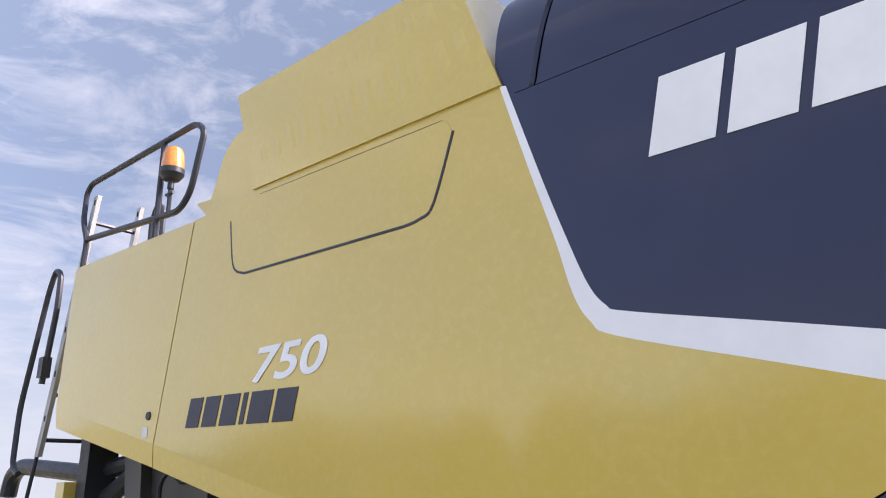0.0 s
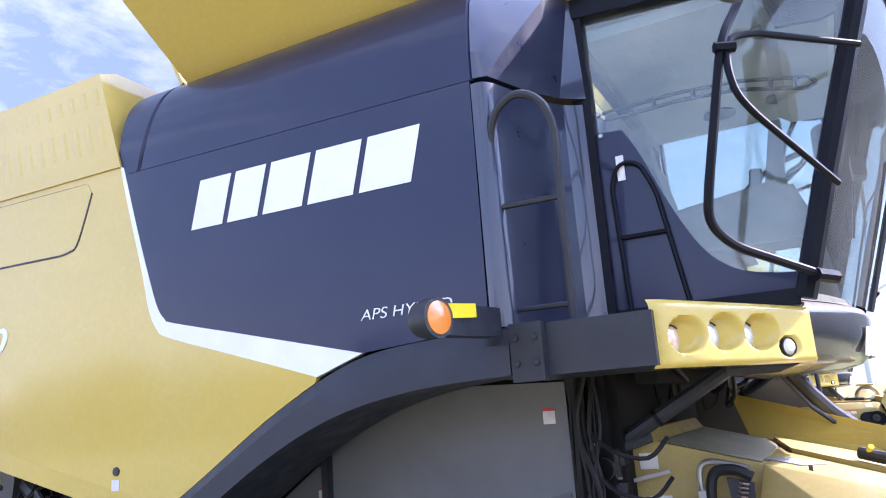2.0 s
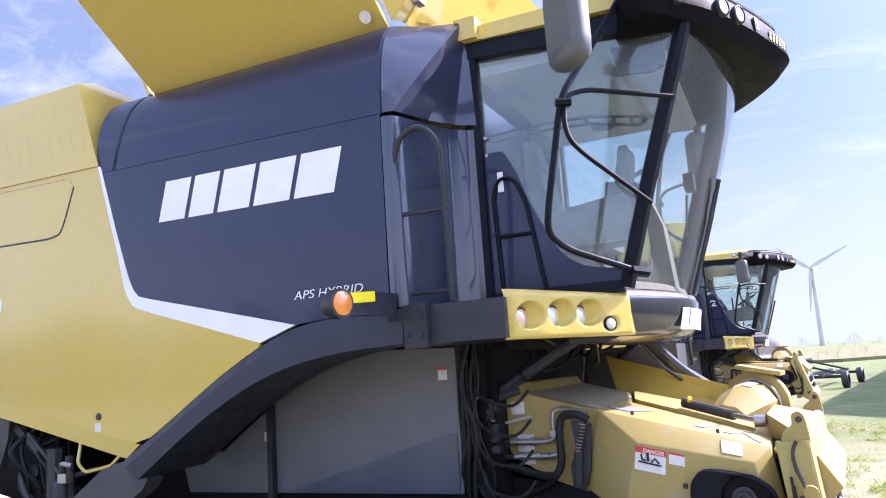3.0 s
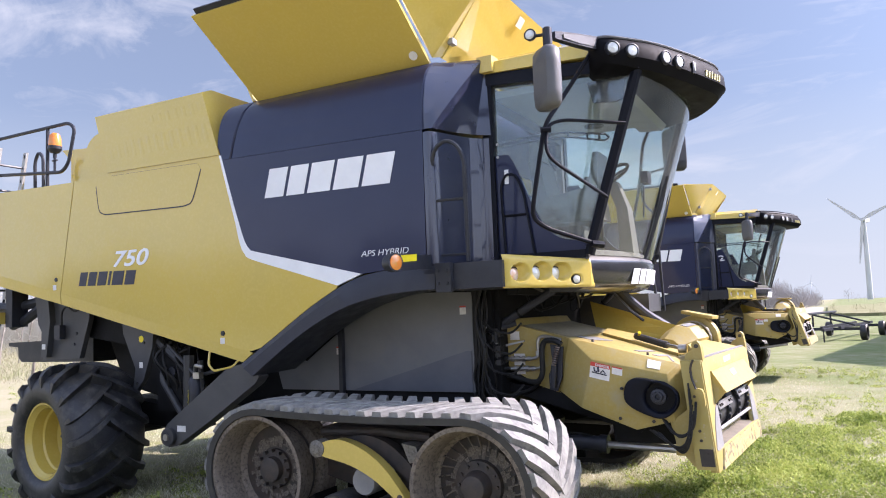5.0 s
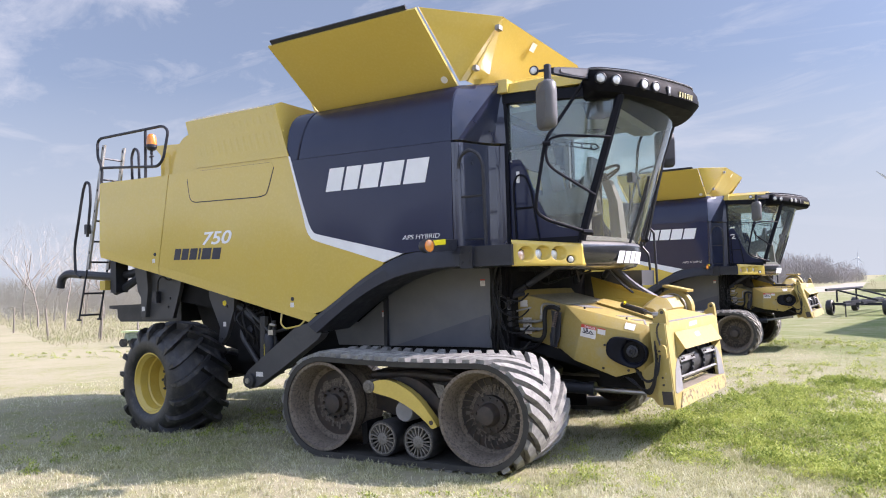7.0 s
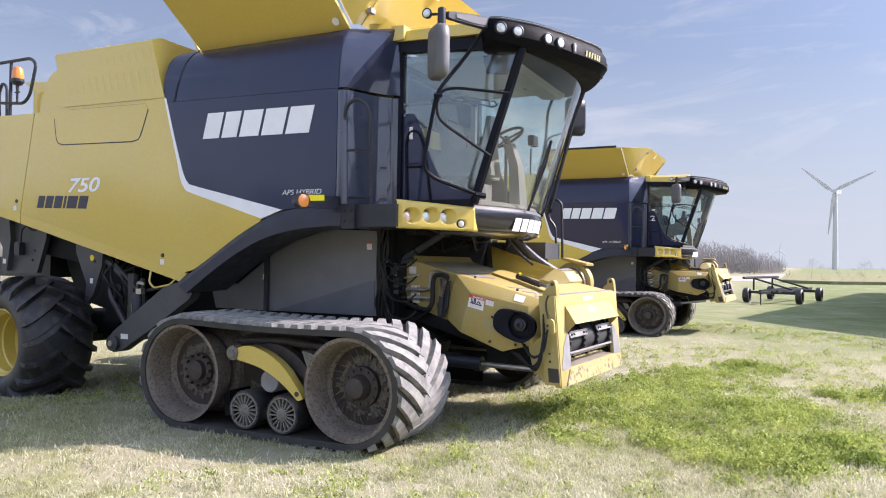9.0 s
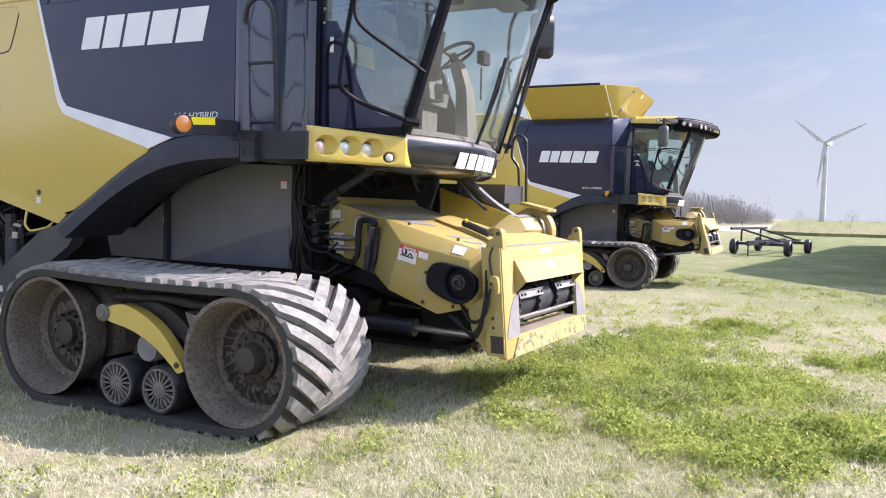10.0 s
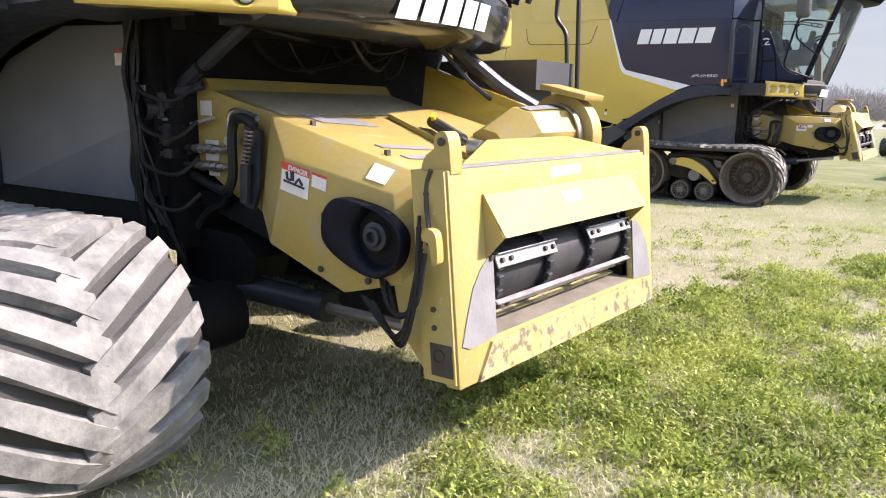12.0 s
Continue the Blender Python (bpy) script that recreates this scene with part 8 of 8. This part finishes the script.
def twig_mass(name, places, size, seed, mat, label, category):
    """A far wood or brush of crossing bare twigs in one mesh: (x, y, ground, height) each."""
    g = np.random.default_rng(seed)
    vs, fs = [], []
    for x, y, z, hgt in places:
        for k in range(size):
            a, q = g.uniform(0, math.tau), hgt * 0.42 * math.sqrt(g.random())
            cx, cy = x + q * math.cos(a), y + q * math.sin(a)
            z0 = z + hgt * (0.9 - 0.5 * (q / hgt / 0.42) ** 2) * g.random() ** 0.7
            ln, w = hgt * g.uniform(0.06, 0.20), hgt * g.uniform(0.0025, 0.007)
            dx, dy, dz = g.normal(0, 0.45), g.normal(0, 0.45), g.uniform(0.3, 1.0)
            b = len(vs)
            vs += [(cx - w, cy, z0), (cx + w, cy, z0), (cx + dx * ln, cy + dy * ln, z0 + dz * ln)]
            fs.append((b, b + 1, b + 2))
        b = len(vs)
        w = hgt * 0.012
        vs += [(x - w, y, z - 0.2), (x + w, y, z - 0.2), (x + w * 0.4, y, z + hgt * 0.7), (x - w * 0.4, y, z + hgt * 0.7)]
        fs.append((b, b + 1, b + 2, b + 3))
    me = bpy.data.meshes.new(name)
    me.from_pydata(vs, [], fs)
    me.materials.append(mat)
    return tagged(new(name, me), label, category, kind="stuff")


rnd = random.Random(9)
woods = [(rnd.uniform(-75, -3) + 2, rnd.uniform(170, 205), 0, rnd.uniform(5.5, 8.6) * (1.0 if k % 5 else 0.6)) for k in range(130)]
woods = [(x, y, z, h * min(1.0, 0.35 + (3 - x) / 22)) for x, y, z, h in woods]
FARTWIG = material("far_bare_wood", (0.30, 0.28, 0.27), 0.95, vary=(0.36, 0.335, 0.32), scale=0.15)
twig_mass("far_woods", woods, 800, 1, FARTWIG, "grey leafless wood beyond the field", "woods")
line = [(x + rnd.uniform(-3, 3), 420 + rnd.uniform(-30, 30), 0, rnd.choice((2.5, 3, 4, 8, 11)) * rnd.uniform(0.7, 1.3)) for x in range(-60, 420, 4)]
twig_mass("far_hedge", line, 200, 2, FARTWIG, "thin line of bare trees on the horizon", "trees")
brush = [(x, y, 0, rnd.uniform(1.2, 2.7) + (-x - 22) * 0.035) for x, y in [(rnd.uniform(-105, -36), rnd.uniform(16, 80)) for k in range(470)] if y > -0.5 * x]
twig_mass("brush", brush, 420, 3, material("dry_brush", (0.38, 0.355, 0.305), 0.95, vary=(0.46, 0.43, 0.37), scale=0.3), "tangled dry brush along the field edge", "brush")

tussocks = [(rnd.uniform(2.5, 70), rnd.uniform(79, 84), 0.1, rnd.uniform(0.3, 0.9)) for k in range(70)] + [(rnd.uniform(3, 60), rnd.uniform(90, 150), 0.2, rnd.uniform(0.5, 1.6)) for k in range(40)]
twig_mass("dry_tussocks", tussocks, 160, 6, material("dry_stalks", (0.36, 0.31, 0.20), 0.95, vary=(0.28, 0.27, 0.13), scale=0.4), "dry tussocks and stalks on the bank", "grass")
litter = [(rnd.uniform(5.8, 8.6), rnd.uniform(13.7, 15.0), -0.09, rnd.uniform(0.10, 0.28)) for k in range(90)]
twig_mass("twig_litter", litter, 14, 7, BARK, "scattered dead twigs and wood scraps on the lawn", "twigs")

FIELD = blade_material("dry_field_grass", [(0.42, 0.385, 0.28), (0.37, 0.345, 0.23), (0.31, 0.31, 0.165), (0.22, 0.26, 0.10)], 0.35)
wide = -19.5 - 55 * g.random(30000) ** 1.3 - 3.5 * np.abs(g.normal(0, 1, 30000))
rough = np.column_stack([wide, -wide * g.uniform(0.46, 1.05, 30000) + 1.5])
blades("field_grass", rough, (0.10, 0.46), (0.010, 0.028), (0.3, 1.0), FIELD, 8, "tall dry tan grass at the field edge")


def fence_post(place, lean):
    p = new("fence_post")
    bm = B()
    lathe(bm, [(-0.1, 0.0), (-0.1, 0.045), (0.6, 0.040), (1.25, 0.036), (1.27, 0.03), (1.27, 0.0)], (0, 0, 0), "z", 10)
    part("stake", bm, BARK, p)
    piece("wire_clip", lambda bm: tube(bm, [(-0.045, 0, 1.05), (0.045, 0, 1.05)], 0.012, 6), STEEL, p)
    p.matrix_basis = pose(*place, lean, lean * 0.7, 0)
    return tagged(p, "weathered thin wooden fence post leaning in dry grass", "fence post", "fence posts")


stake = fence_post((-25.5, 13.6, -0.05), 8)
for x, y, lean in ((-22.4, 13.9, 12), (-33.5, 16.6, 9), (-19.4, 13.4, -5), (-41.0, 19.6, 4)):
    copy_thing(stake, pose(x, y, -0.05, lean, lean * 0.6, 40))

behind = [(x + rnd.uniform(-3, 3), -64 + rnd.uniform(-6, 6), 0, rnd.uniform(8.5, 14.5)) for x in range(-110, 100, 3)] + [(88 + rnd.uniform(-6, 6), y + rnd.uniform(-3, 3), 0, rnd.uniform(9.5, 14.5)) for y in range(-62, 14, 3)]
twig_mass("woods_behind", behind, 1700, 5, material("grey_thicket", (0.13, 0.118, 0.10), 0.95, vary=(0.17, 0.155, 0.13), scale=0.3), "line of bare trees on the open side of the lawn", "woods")

# white turbines; the grey of their backlit side is put into the colour
TOWER = material("backlit_turbine_white", (0.46, 0.47, 0.48), 0.5, vary=(0.42, 0.43, 0.44), scale=0.1)


def wind_turbine(place, hub, blade, yaw, spin, label):
    t = new("wind_turbine")
    bm = B()
    lathe(bm, [(0, hub * 0.036), (hub * 0.5, hub * 0.030), (hub * 0.985, hub * 0.021), (hub * 0.985, 0.0)], (0, 0, 0), "z", 20)
    part("tower", bm, TOWER, t)
    bm = B()
    box(bm, -hub * 0.02, hub * 0.09, -hub * 0.024, hub * 0.024, hub * 0.975, hub * 1.03)
    bevel(bm, hub * 0.008)
    part("nacelle", bm, TOWER, t)
    bm = B()
    lathe(bm, [(-hub * 0.05, 0.0), (-hub * 0.045, hub * 0.012), (-hub * 0.02, hub * 0.02)], (0, 0, hub), "x", 16)
    part("rotor_hub", bm, TOWER, t)
    for k in range(3):
        bm = B()
        rings = []
        for u, c, th in ((0.0, 0.045, 0.04), (0.06, 0.05, 0.038), (0.2, 0.095, 0.03), (0.5, 0.066, 0.022), (0.85, 0.040, 0.014), (1.0, 0.014, 0.006)):
            c, th = c * blade, th * blade
            rings.append([(-th / 2, -c * 0.35, u * blade), (th / 2, -c * 0.1, u * blade), (th / 2, c * 0.3, u * blade), (-th / 2, c * 0.65, u * blade)])
        vs = loft(bm, rings)
        bmesh.ops.transform(bm, matrix=Matrix.Translation((-hub * 0.035, 0, hub)) @ pose(0, 0, 0, spin + 120 * k, 0, 0), verts=vs)
        part("blade", bm, TOWER, t)
    t.matrix_basis = pose(*place, 0, 0, yaw)
    return tagged(t, label, "wind turbine", "wind turbines")


wind_turbine((30.9, 800, 0), 75.0, 42.0, 58, -52, "white three-bladed wind turbine standing beyond the fields")
wind_turbine((-84.0, 3200, 0), 66.0, 34.0, 60, 10, "distant white wind turbine on the horizon")


# ---- header cart ----
def header_cart():
    t = new("header_cart")
    a0 = Vector((3.45, 32.9, -0.1))
    bm = B()
    for dx in (-0.35, 0.35):
        box(bm, dx - 0.05, dx + 0.05, -0.8, 6.6, 0.50, 0.62)
    box(bm, -0.06, 0.06, -2.2, -0.6, 0.46, 0.56)
    bevel(bm, 0.01)
    part("rail", bm, SATIN, t, "long black frame rails")
    for y in (0.0, 4.4):
        bm = B()
        box(bm, -1.05, 1.05, y - 0.06, y + 0.06, 0.42, 0.54)
        part("axle", bm, SATIN, t)
        for s in (-1, 1):
            bm = B()
            lathe(bm, [(-0.12, 0.20), (-0.13, 0.30), (-0.09, 0.34), (0.09, 0.34), (0.13, 0.30), (0.12, 0.20)], (s * 1.12, y, 0.34), "x", 24)
            w = part("tyre", bm, RUBBER, t, "black cart tyre")
            bm = B()
            lathe(bm, [(-0.06, 0.0), (-0.06, 0.2), (0.06, 0.2), (0.06, 0.0)], (s * 1.12, y, 0.34), "x", 18)
            part("rim", bm, STEEL, w)
    bm = B()
    for y in (0.5, 4.0):
        tube(bm, [(-0.95, y, 0.55), (-0.95, y, 1.12)], 0.045, 6)
        tube(bm, [(-0.95, y, 1.10), (0.7, y, 0.62)], 0.045, 6)
    tube(bm, [(-0.95, -1.2, 1.14), (-0.95, 5.2, 1.14)], 0.06, 6)
    part("header_rest", bm, SATIN, t, "black raised header rest beam")
    bm = B()
    tube(bm, [(0.0, -2.1, 0.5), (0.0, -2.1, 0.02)], 0.03, 6)
    part("jack_stand", bm, SATIN, t)
    t.matrix_basis = Matrix.Translation(a0) @ pose(0, 0, 0, 0, 0, -11)
    return tagged(t, "black four-wheeled header transport cart on the lawn", "trailer")


header_cart()


def mower():
    t = new("ride_on_mower")
    GREEN = material("faded_green_paint", (0.16, 0.22, 0.15), 0.5, vary=(0.30, 0.33, 0.28), scale=6)
    bm = B()
    loft(bm, [[(-0.45, -0.3, 0.35), (0.45, -0.3, 0.35), (0.45, 0.3, 0.35), (-0.45, 0.3, 0.35)], [(-0.40, -0.27, 0.75), (0.42, -0.27, 0.72), (0.42, 0.27, 0.72), (-0.40, 0.27, 0.75)]])
    bevel(bm, 0.05, 3)
    part("body", bm, GREEN, t)
    bm = B()
    box(bm, -0.55, 0.6, -0.4, 0.4, 0.78, 0.86)
    bevel(bm, 0.03)
    part("deck", bm, material("lime_cover", (0.55, 0.65, 0.35), 0.5), t, "pale lime cover")
    for x, y in ((-0.4, -0.4), (0.42, -0.4), (-0.4, 0.4), (0.42, 0.4)):
        bm = B()
        lathe(bm, [(-0.08, 0.0), (-0.08, 0.22), (0.08, 0.22), (0.08, 0.0)], (x, y, 0.22), "y", 18)
        part("wheel", bm, RUBBER, t)
    t.matrix_basis = pose(-17.6, 11.9, -0.09, 0, 0, 20) @ Matrix.Scale(0.62, 4)
    return tagged(t, "small green mower with a pale cover on the track", "mower")


mower()
bm = B()
tube(bm, [(0, 0, -0.2), (0.25, 0.05, 1.25)], 0.035, 6)
post = tagged(part("fence_post", bm, BARK, None), "leaning grey wooden fence post by the brush", "fence post")
post.matrix_basis = Matrix.Translation((-23.3, 14.4, 0))
